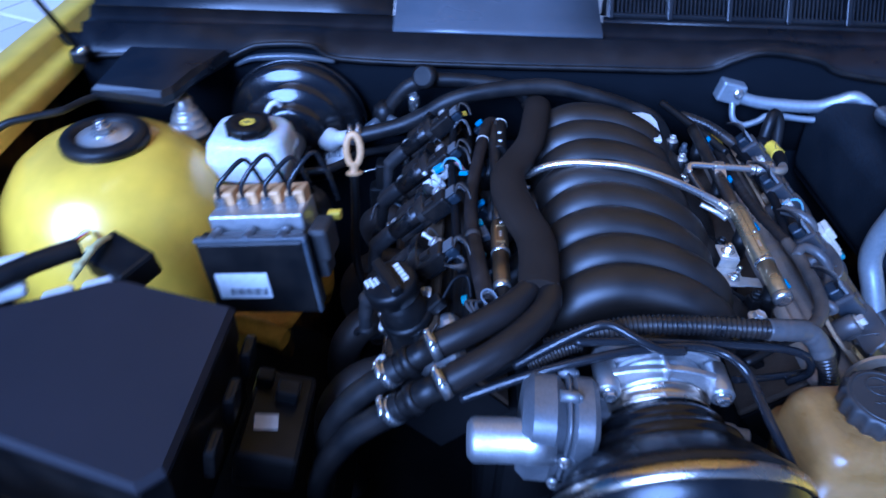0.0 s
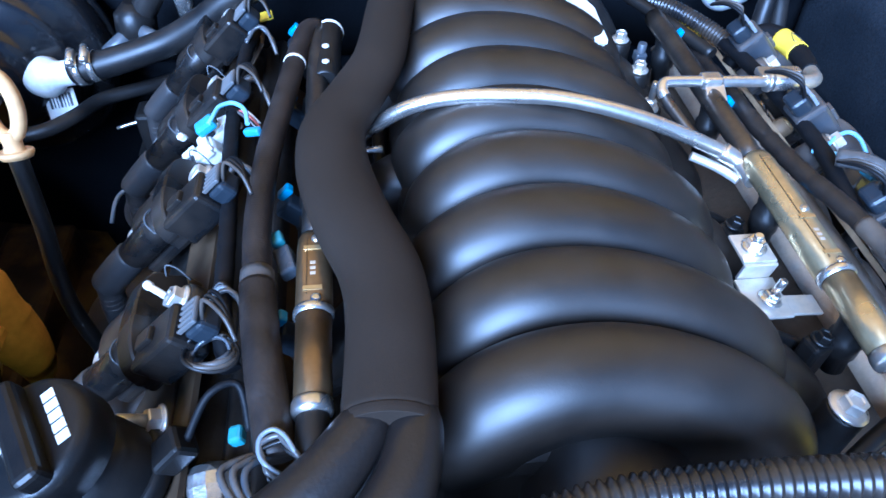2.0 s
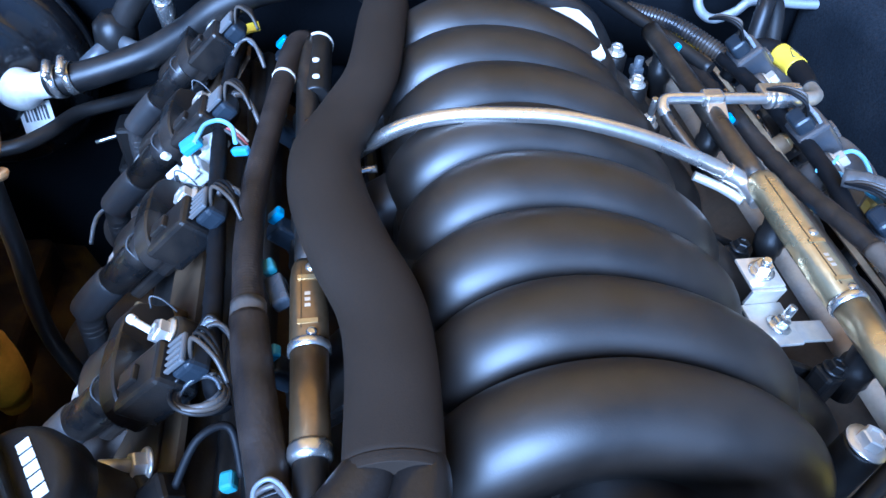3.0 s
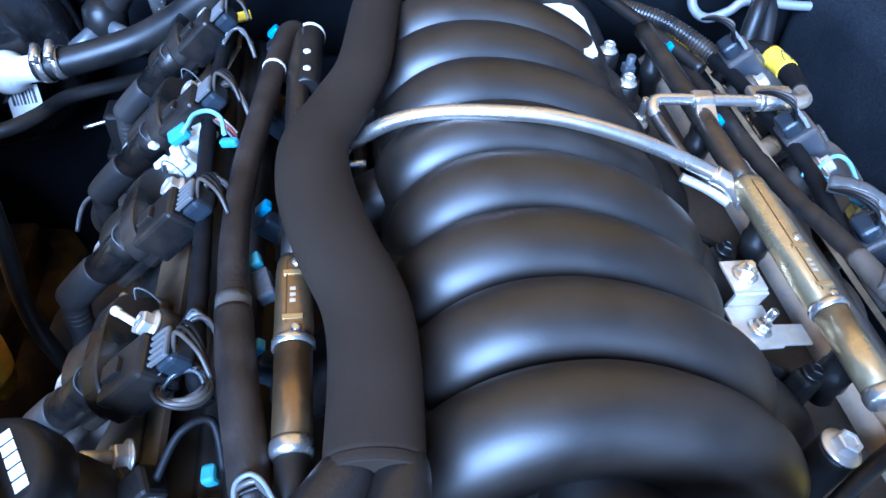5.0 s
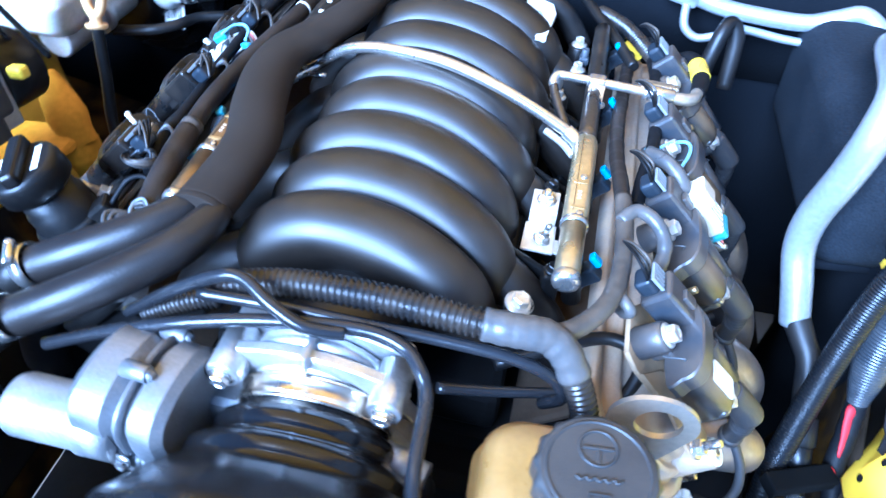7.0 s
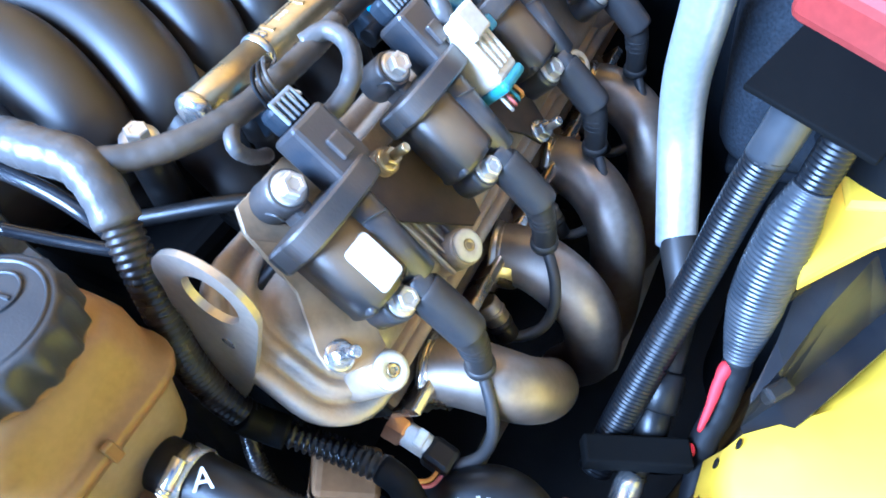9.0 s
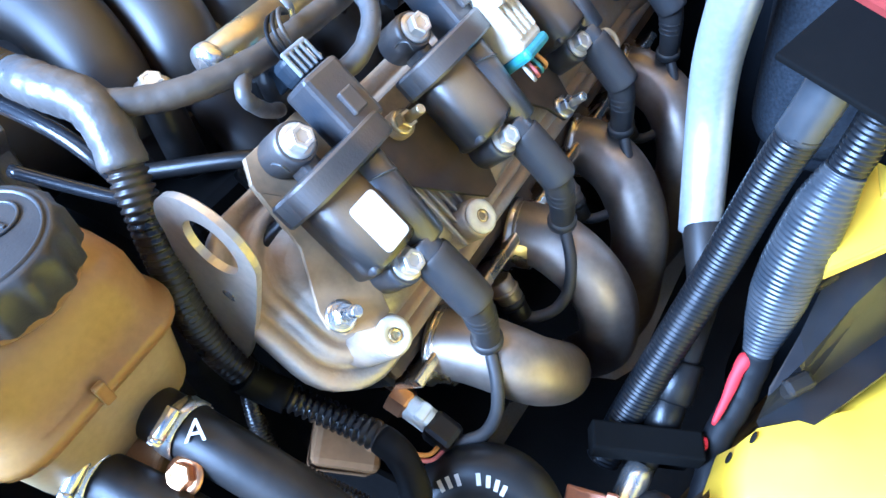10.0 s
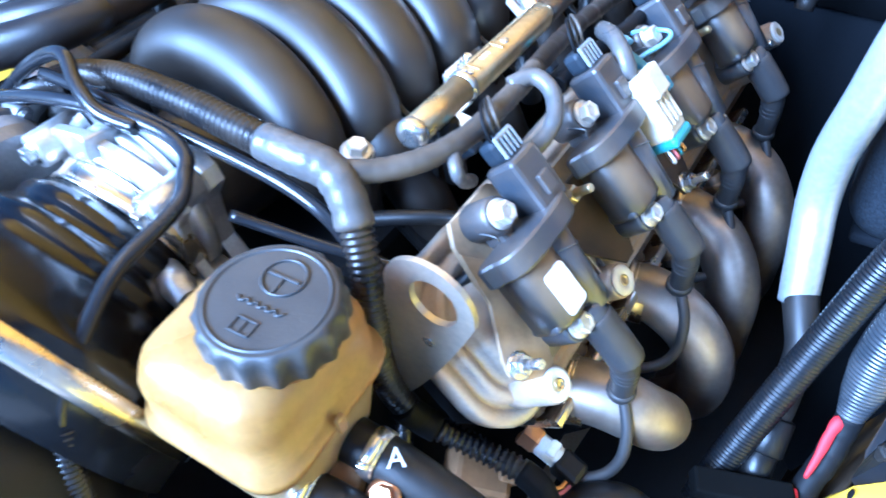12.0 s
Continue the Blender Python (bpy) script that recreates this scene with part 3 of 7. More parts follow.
g.prism([(-0.775, 0.385), (-0.662, 0.366), (-0.649, 0.383), (-0.634, 0.45), (-0.605, 0.535), (-0.775, 0.535)], 0.028, 0.054, bevel=0.008)
single("cowl_end_cover", g, M_COWL, (-0.69, 0.45, 0.028), "black plastic cowl end cover with rounded edges", "cover")


def strut_tower(sx, material, cap):
    """Domed suspension tower with the damper's rubber mount."""
    cx, cy = (-0.722, 0.272) if sx < 0 else (0.575, 0.318)
    t = thing("strut_tower", (cx, cy, -0.5), "domed yellow painted suspension tower" if sx < 0 else "domed suspension tower with a dark felt cover", "suspension tower", kind="structure")
    prof = [(0.19, -0.5), (0.188, -0.3), (0.182, -0.16), (0.168, -0.09), (0.147, -0.04), (0.120, -0.004), (0.096, 0.014), (0.078, 0.021), (0.066, 0.023), (0.056, 0.024)]
    if sx > 0:
        prof = [(0.10, -0.5), (0.10, -0.13), (0.114, -0.10), (0.112, -0.06), (0.105, -0.02), (0.096, 0.006), (0.084, 0.024), (0.060, 0.030)]
    part("dome", Geo().lathe([(r, h) for r, h in prof], (cx, cy, 0), (0, 0, 1), 56), material, t)
    if cap:
        part("rubber_mount", Geo().lathe([(0.038, 0.022), (0.057, 0.020), (0.060, 0.024), (0.060, 0.034), (0.057, 0.038), (0.048, 0.040), (0.041, 0.039), (0.039, 0.034), (0.032, 0.030)], (cx + 0.010, cy + 0.002, 0), (0, 0, 1), 40), M_RUBBER, t, "black rubber strut mount ring")
        part("mount_plate", Geo().lathe([(0.040, 0.030), (0.039, 0.034), (0.028, 0.034), (0.020, 0.037), (0.015, 0.040)], (cx + 0.010, cy + 0.002, 0), (0, 0, 1), 32), M_ZINC, t, "zinc strut mount plate")
        part("strut_nut", Geo().bolt((cx + 0.010, cy + 0.002, 0.038), (0, 0, 1), 0.013, 0.012, 1.3, 0.008), M_STEEL, t, "bright steel strut nut")
    return t


strut_tower(-1, M_YELLOW, True)
strut_tower(1, M_FIREWALL, False)
cap_r = thing("strut_cap", (0.575, 0.318, 0.026), "grey ring with a rusty plate on top of the suspension tower", "strut cap")
part("ring", Geo().lathe([(0.060, 0.026), (0.078, 0.028), (0.081, 0.036), (0.078, 0.044), (0.068, 0.048), (0.060, 0.044), (0.056, 0.034)], (0.575, 0.318, 0), (0, 0, 1), 40), M_CONDUIT_GREY, cap_r)
part("plate", Geo().lathe([(0.058, 0.030), (0.056, 0.036), (0.030, 0.038), (0.012, 0.040)], (0.575, 0.318, 0), (0, 0, 1), 32), M_TANB, cap_r, "rusty yellow-brown plate")

# right inner wing: yellow shelf with holes, black liner
def shelf_row(y, x0, steep):
    """One cut across the inner wing shelf: flat at the back, with a steep lip by the drilled holes."""
    flat = [(x0, -0.250), (x0 + 0.008, -0.222), (x0 + 0.042, -0.215), (x0 + 0.13, -0.200), (0.72, -0.17), (0.812, -0.11)]
    lip = [(x0, -0.258), (x0 + 0.0070, -0.2356), (x0 + 0.0137, -0.2015), (x0 + 0.06, -0.192), (0.72, -0.165), (0.812, -0.11)]
    return [(a[0] + (b[0] - a[0]) * steep, y, a[1] + (b[1] - a[1]) * steep) for a, b in zip(flat, lip)]


panel("apron_right", [shelf_row(*r) for r in ((-0.60, 0.60, 0.6), (-0.25, 0.59, 0.6), (-0.12, 0.565, 0.7), (-0.05, 0.535, 0.8), (-0.01, 0.508, 1.0), (0.02, 0.490, 1.0), (0.04, 0.482, 1.0), (0.07, 0.482, 1.0), (0.12, 0.520, 0.4), (0.2, 0.575, 0.0), (0.4, 0.66, 0.0), (0.6, 0.67, 0.0))], 0.003, M_YELLOW, "yellow painted inner wing shelf beside the engine", "inner wing")
panel("apron_right_wall", [[(0.478, y, -0.25), (0.455, y, -0.36), (0.44, y, -0.52)] for y in (-0.6, 0.02)] + [[(0.478 + 0.30 * (y - 0.02), y, -0.25), (0.47 + 0.25 * (y - 0.02), y, -0.36), (0.46 + 0.2 * (y - 0.02), y, -0.52)] for y in (0.2, 0.4, 0.6)], 0.003, M_YDIRTSHADE, "grimy yellow chassis rail side, darkened for shade", "chassis rail", (1, 0, 0))
for hx, hy, hz in ((0.4885, 0.0606, -0.2356), (0.4952, 0.0623, -0.2015)):
    single("panel_hole", Geo().lathe([(0.0036, 0), (0.0042, 0.0010), (0.0026, 0.0004)], (hx, hy, hz), (-0.98, 0, 0.19), 16), M_BLOCK, (hx, hy, hz), "dark drilled hole in the yellow shelf", "hole", "holes in the shelf")
yb = thing("wing_bracket", (0.54, 0.25, -0.13), "yellow painted bracket with a raised pad on the inner wing", "bracket")
part("plate", Geo().prism([(0.496, 0.137), (0.535, 0.188), (0.60, 0.25), (0.62, 0.36), (0.50, 0.36), (0.49, 0.25)], -0.13, -0.118, bevel=0.003), M_YELLOW, yb)
part("pad", Geo().prism([(0.512, 0.205), (0.535, 0.212), (0.565, 0.25), (0.57, 0.33), (0.508, 0.33), (0.502, 0.25)], -0.119, -0.109, bevel=0.004), M_YELLOW, yb)

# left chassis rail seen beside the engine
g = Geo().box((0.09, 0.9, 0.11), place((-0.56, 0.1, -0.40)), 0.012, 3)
single("chassis_rail", g, M_YDIRTSHADE, (-0.56, 0.1, -0.455), "yellow painted chassis rail below the brake unit", "chassis rail", kind="structure")
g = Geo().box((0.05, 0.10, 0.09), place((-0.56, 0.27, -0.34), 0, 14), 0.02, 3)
single("engine_mount_bracket", g, M_YDIRTSHADE, (-0.56, 0.27, -0.385), "grimy yellow painted bracket on the chassis rail, darkened for shade", "bracket")

# Black sheet added to stand in for deep shade beside the engine.
panel("splash_shield", [[(x, y, z) for x, z in ((-0.50, -0.20), (-0.42, -0.24), (-0.34, -0.30))] for y in (-0.6, -0.2, 0.12, 0.17)], 0.004, M_BLOCK, "black sheet added for the deep shade beside the engine", "splash shield")
# front panel by the radiator
# The bottom rows are unseen, added to block light under the car.
panel("radiator_panel", [[(x, -0.275, -0.06), (x, -0.30, 0.0), (x, -0.36, 0.012), (x, -0.62, -0.02), (x, -0.66, -0.3), (x, -0.67, -0.68)] for x in (-0.76, -0.5, -0.3)], 0.004, M_COWL, "dark plastic cover over the radiator panel", "radiator cover")
panel("radiator_panel_lower", [[(x, -0.33, -0.18), (x, -0.36, -0.16), (x, -0.62, -0.16), (x, -0.66, -0.4), (x, -0.67, -0.68)] for x in (-0.3, 0.0, 0.4, 0.76)], 0.004, M_COWL, "dark plastic cover over the radiator", "radiator cover")


# ---- engine ----
S = math.sqrt(0.5)
BANK_R = Matrix(((S, 0, S, 0.2436), (0, 1, 0, 0.0), (-S, 0, S, -0.006), (0, 0, 0, 1)))
BANK_L = Matrix(((-S, 0, -S, -0.2436), (0, -1, 0, 0.454), (-S, 0, S, -0.006), (0, 0, 0, 1)))

block = thing("engine_block", (0, 0.2, -0.55), "dark cast engine block between the chassis rails", "engine")
part("block", Geo().box((0.34, 0.50, 0.34), place((0, 0.22, -0.34)), 0.02), M_BLOCK, block)
part("valley_cover", Geo().box((0.26, 0.46, 0.06), place((0, 0.21, -0.14)), 0.01), M_BLOCK, block)
part("front_cover", Geo().box((0.30, 0.07, 0.30), place((0, -0.04, -0.34)), 0.02), M_BLOCK, block)
part("gearbox_bell", Geo().lathe([(0.2, 0), (0.19, 0.06), (0.15, 0.12)], (0, 0.47, -0.28), (0, 1, 0), 30), M_BLOCK, block)


def cylinder_bank(cover_mat, steel_mat):
    """Head, valve cover, coil bracket with studs, built in the bank's own axes: x down the slope, y along, z out of the cover."""
    t = thing("cylinder_head", (0, 0, 0), "dusty cast alloy cylinder head with its valve cover", "cylinder head", "cylinder heads")
    part("head_casting", Geo().box((0.120, 0.50, 0.10), place((0.0895, 0.227, -0.128)), 0.006), M_HEAD, t)
    # Black plates stand in for the shade below the valve cover.
    part("end_plate", Geo().box((0.117, 0.005, 0.097), place((0.0895, 0.4795, -0.128)), 0.002), M_BLOCK, t, "black plate standing in for shade below the cover")
    part("end_plate", Geo().box((0.117, 0.005, 0.097), place((0.0895, -0.0255, -0.128)), 0.002), M_BLOCK, t, "black plate standing in for shade below the cover")
    for k in range(4):
        part("exhaust_port", Geo().box((0.03, 0.05, 0.055), place((0.140, 0.03 + 0.1118 * k, -0.105)), 0.006), M_HEAD, t)
    cx, half = 0.0685, 0.0615
    c = round_rect(2 * half, 0.545, 0.040, 7, cx, 0.215)
    def off(o, z):
        return [Vector((cx + (x - cx) * (1 + o / half), 0.215 + (y - 0.215) * (1 + o / 0.272), z)) for x, y in c]
    steps = ((0.006, -0.082), (0.006, -0.0685), (0.004, -0.0668), (-0.002, -0.0668), (-0.0032, -0.069), (-0.006, -0.069), (-0.007, -0.0605), (-0.009, -0.0565), (-0.0125, -0.0562), (-0.0145, -0.0585), (-0.017, -0.0585), (-0.0185, -0.050), (-0.023, -0.0435), (-0.032, -0.0408), (-0.05, -0.0395))
    g = Geo().rings([off(o, z) for o, z in steps])
    cover = part("valve_cover", g, cover_mat, t, "cast aluminium valve cover")
    g = Geo()
    for y in (0.04, 0.046, 0.052, 0.06):
        g.box((0.07, 0.0022, 0.004), place((0.082, y + 0.018, -0.038)), 0.0008)
    part("raised_rib", g, cover_mat, cover)
    for y in (-0.026, 0.0737, 0.285, 0.39, 0.457):
        part("screw_boss", Geo().lathe([(0.0150, -0.066), (0.0138, -0.05), (0.0128, -0.031), (0.0118, -0.0285)], (0.110, y, 0), (0, 0, 1), 24), cover_mat, cover)
        part("cover_screw", Geo().lathe([(0.0112, -0.0285), (0.0112, -0.0265), (0.0095, -0.0255), (0.0046, -0.0255), (0.0040, -0.0278)], (0.110, y, 0), (0, 0, 1), 24), M_WHITE, cover, "pale washer-headed cover screw")
        part("screw_socket", Geo().lathe([(0.0044, -0.0262), (0.0040, -0.0250), (0.0026, -0.0250), (0.0022, -0.0270)], (0.110, y, 0), (0, 0, 1), 12), M_GOLD, cover, "gold hollow screw head")
    # coil bracket: rail and lobes
    br = part("coil_bracket", Geo().prism([(-0.012, -0.012), (0.0, -0.020), (0.028, -0.024), (0.052, -0.02), (0.052, 0.455), (0.028, 0.46), (0.016, 0.45), (0.016, 0.06), (-0.012, 0.03)], -0.0345, -0.0305), steel_mat, t, "dark steel coil bracket")
    for lobe in ([(0.005, -0.0205), (0.040, -0.0265), (0.070, -0.046), (0.080, -0.0485), (0.089, -0.044), (0.100, -0.028), (0.1005, -0.016), (0.086, -0.010), (0.03, 0.0)],
                 [(0.030, 0.055), (0.058, 0.046), (0.094, 0.078), (0.107, 0.090), (0.1065, 0.102), (0.094, 0.108), (0.058, 0.108), (0.03, 0.10)],
                 [(0.034, 0.15), (0.052, 0.142), (0.104, 0.184), (0.119, 0.19), (0.121, 0.202), (0.109, 0.21), (0.052, 0.226), (0.034, 0.22)],
                 [(0.034, 0.33), (0.052, 0.335), (0.094, 0.378), (0.107, 0.390), (0.106, 0.402), (0.09, 0.408), (0.05, 0.41), (0.034, 0.40)]):
        part("bracket_lobe", Geo().prism(lobe, -0.0315, -0.0285), steel_mat if lobe[0][1] < 0 else M_LOBE, br)
    for x, y in ((0.080, -0.039), (0.112, 0.197), (0.098, 0.395)):
        part("stud", Geo().bolt((x, y, -0.0285), (0, 0, 1), 0.0068, 0.008, 1.35, 0.013), M_STEEL, br, "bright stud with a flanged nut")
    for x, y in ((0.034, 0.0735), (0.034, 0.30)):
        part("stud", Geo().bolt((x, y, -0.022), (0, 0, 1), 0.0062, 0.008, 1.3, 0.014), M_GOLD, br, "yellow zinc stud and nut")
        part("stud_boss", Geo().cyl((x, y, -0.034), (x, y, -0.0215), 0.009), steel_mat, br)
    return t


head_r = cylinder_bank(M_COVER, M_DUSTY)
# The left bank has a darker cover alloy than the right.
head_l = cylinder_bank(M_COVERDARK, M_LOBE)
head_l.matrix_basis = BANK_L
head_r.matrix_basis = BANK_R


def ignition_coil(plug_mat, wire_mat, body_mat, top_mat):
    """Coil pack in the bank's axes, with its plug, bolts, boot and lead."""
    t = thing("ignition_coil", (0, 0, 0), "dusty black ignition coil on its bracket", "ignition coil", "ignition coils")
    arch = [(-0.0215, -0.018), (-0.0215, -0.006), (-0.0195, 0.0005), (-0.0155, 0.0048), (-0.0095, 0.0068), (-0.002, 0.0076), (0.006, 0.0070), (0.0120, 0.0050), (0.0160, 0.0010), (0.0180, -0.006), (0.0180, -0.018)]
    g = Geo().rings([[Vector((x, -0.001 + y * k, -0.005 + (z + 0.018) * k - 0.013)) for y, z in arch] for x, k in ((0.026, 0.94), (0.028, 1.0), (0.071, 1.0), (0.074, 0.97), (0.0755, 0.90))])
    g.box((0.05, 0.02, 0.010), place((0.062, 0.016, -0.021)), 0.003)
    body = part("coil_body", g, top_mat, t)
    part("round_core", Geo().cyl((0.030, 0.0205, -0.003), (0.086, 0.0190, -0.005), 0.0128, 0.0118, 24), body_mat, body)
    cm = Matrix(((0, 0, 1, 0.0225), (1, 0, 0, 0), (0, 1, 0, 0), (0, 0, 0, 1)))
    part("collar", Geo().prism(soft_outline([(-0.025, -0.017), (-0.026, -0.004), (-0.024, 0.004), (-0.018, 0.0095), (-0.009, 0.0125), (0.004, 0.0138), (0.020, 0.0138), (0.033, 0.0118), (0.043, 0.0075), (0.048, 0.001), (0.049, -0.006), (0.042, -0.017)], 4), -0.0075, 0.0075, cm, 0.0015), body_mat, t)
    part("core_band", Geo().box((0.006, 0.042, 0.024), place((0.072, -0.001, -0.010)), 0.005, 3), body_mat, body)
    part("cable_tie", Geo().tube([(0.038, 0.010, 0.004), (0.041, 0.018, 0.0105), (0.044, 0.026, 0.009), (0.043, 0.032, 0.0)], 0.0006, 6), M_CONDUIT_GREY, body)
    part("cable_tie", Geo().tube([(0.008, -0.016, 0.002), (0.003, -0.019, 0.006), (0.0, -0.018, 0.0), (0.0, -0.014, -0.01)], 0.0006, 6), M_CONDUIT_GREY, body)
    for x, y in ((0.0, 0.004), (0.0847, 0.0)):
        ear = Geo().lathe([(0.0128, -0.030), (0.0122, -0.010), (0.0112, -0.0065)], (x, y, 0), (0, 0, 1), 24)
        ear.box((0.018, 0.012, 0.018), place((x + (0.010 if x < 0.05 else -0.008), y, -0.019)), 0.003)
        ear = part("mount_ear", ear, body_mat, t)
        part("bolt", Geo().bolt((x, y, -0.0065), (0, 0, 1), 0.0072, 0.0085, 1.35), M_ZINC, ear, "zinc flanged bolt")
    g = Geo().box((0.040, 0.027, 0.026), place((0.0, 0.036, -0.006)), 0.003)
    g.box((0.014, 0.010, 0.004), place((0.004, 0.036, 0.0085)), 0.001)
    part("socket", g, body_mat, t)
    plug = Geo().box((0.016, 0.019, 0.015), place((-0.027, 0.036, -0.0085)), 0.004, 3)
    plug = part("plug", plug, M_INJ, t, "grey-blue wiring plug")
    ribs = Geo().box((0.003, 0.018, 0.003), place((-0.0345, 0.036, 0.0015)), 0.001)
    for k in range(5):
        ribs.box((0.013, 0.0020, 0.003), place((-0.0275, 0.0280 + 0.0040 * k, 0.0018)), 0.0007)
    part("plug_rib", ribs, plug_mat, plug, "pale ribbed top of the plug")
    for k, m in enumerate((M_CABLE, M_RUBBER, wire_mat)):
        part("wire", Geo().tube([(-0.033, 0.030 + 0.005 * k, -0.004), (-0.046, 0.030 + 0.004 * k, 0.0 + 0.002 * k), (-0.054, 0.042 + 0.004 * k, -0.004), (-0.052, 0.060, -0.014)], 0.0013, 6), m, plug)
    part("tower", Geo().cyl((0.080, 0.013, -0.005), (0.101, 0.013, -0.006), 0.0105), body_mat, t)
    boot = Geo().tube([(0.091, 0.0135, -0.006), (0.094, 0.0136, -0.006), (0.112, 0.0143, -0.0062), (0.129, 0.0149, -0.0072), (0.1315, 0.0150, -0.0074)], [0.0116, 0.0126, 0.0126, 0.0124, 0.0112], 22, 4)
    part("boot", boot, M_BOOT, t, "black rubber coil boot")
    neck = Geo().tube([(0.120, 0.0147, -0.0072), (0.130, 0.0153, -0.0095), (0.138, 0.0163, -0.0145), (0.152, 0.0188, -0.026), (0.166, 0.0216, -0.0405)], [0.0096, 0.0104, 0.0098, 0.0090, 0.0084], 20, 5)
    for q, r in (((0.1385, 0.0164, -0.0150), 0.0104), ((0.1425, 0.0171, -0.0183), 0.0102), ((0.1465, 0.0178, -0.0216), 0.0100)):
        neck.lathe([(r - 0.0010, -0.0012), (r, 0), (r - 0.0010, 0.0012)], q, (0.70, 0.13, -0.70), 20)
    neck.lathe([(0.0084, -0.004), (0.0104, -0.0025), (0.0104, 0.0025), (0.0084, 0.004)], (0.1648, 0.0214, -0.0392), (0.70, 0.13, -0.70), 20)
    part("boot_neck", neck, M_BOOT, t)
    part("lead", Geo().tube([(0.164, 0.0214, -0.038), (0.172, 0.0170, -0.0395), (0.190, 0.006, -0.0436), (0.206, -0.004, -0.0542), (0.2138, -0.013, -0.069), (0.2103, -0.022, -0.0839), (0.200, -0.028, -0.0895)], 0.0044, 12), M_BOOT, t, "black ignition lead")
    g = Geo().cyl((0.204, -0.027, -0.090), (0.186, -0.025, -0.086), 0.0092).lathe([(0.0098, 0), (0.0106, 0.003), (0.0094, 0.006)], (0.192, -0.026, -0.087), (-1, 0.1, 0.2), 18)
    part("plug_boot", g, M_RUBBER, t)
    part("heat_sleeve", Geo().cyl((0.188, -0.025, -0.086), (0.168, -0.0235, -0.083), 0.0098).lathe([(0.0104, 0), (0.0111, 0.0018), (0.0104, 0.0036)], (0.180, -0.0245, -0.085), (-1, 0.1, 0.2), 18), M_HEADER, t, "dull steel plug heat sleeve")
    return t


M_PLUG = mat("pale_plug_plastic", (0.25, 0.265, 0.28), 0.4, grain=40, blotch=30, bump=0.1, dust=DUST, dust_amt=0.2)
M_WIRE_R = mat("pink_wire", (0.55, 0.16, 0.14), 0.5, grain=40, bump=0.05)
coil = ignition_coil(M_PLUG, M_TAPE2, M_COILSIDE, M_COIL)
M_PLUGDULL = mat("dull_plug_plastic", (0.10, 0.105, 0.11), 0.45, grain=40, blotch=30, bump=0.1, dust=DUST, dust_amt=0.3)
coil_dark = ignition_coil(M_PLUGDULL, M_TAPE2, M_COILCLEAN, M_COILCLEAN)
for k in range(1, 4):
    copy_thing(coil, BANK_R @ Matrix.Translation((0, 0.1118 * k, 0)))
for k in range(1, 4):
    copy_thing(coil_dark, BANK_L @ Matrix.Translation((0, 0.1118 * k, 0)))
coil_dark.matrix_basis = BANK_L
coil.matrix_basis = BANK_R
tagged(head_l, "dark cast alloy cylinder head with its valve cover", "cylinder head", "cylinder heads")
tagged(coil, "dusty black ignition coil with a white paper label", "ignition coil", "ignition coils")
first_body = [c for c in coil.children if c.name.startswith("coil_body")][0]
part("label", Geo().prism(round_rect(0.030, 0.019, 0.003, 3, 0.056, -0.002), 0.0066, 0.0082, None, 0.0002), M_LABEL, first_body, "white paper label")
for c in [c for c in coil.children if c.name.startswith(("plug_boot", "heat_sleeve"))]:
    bpy.data.objects.remove(c)

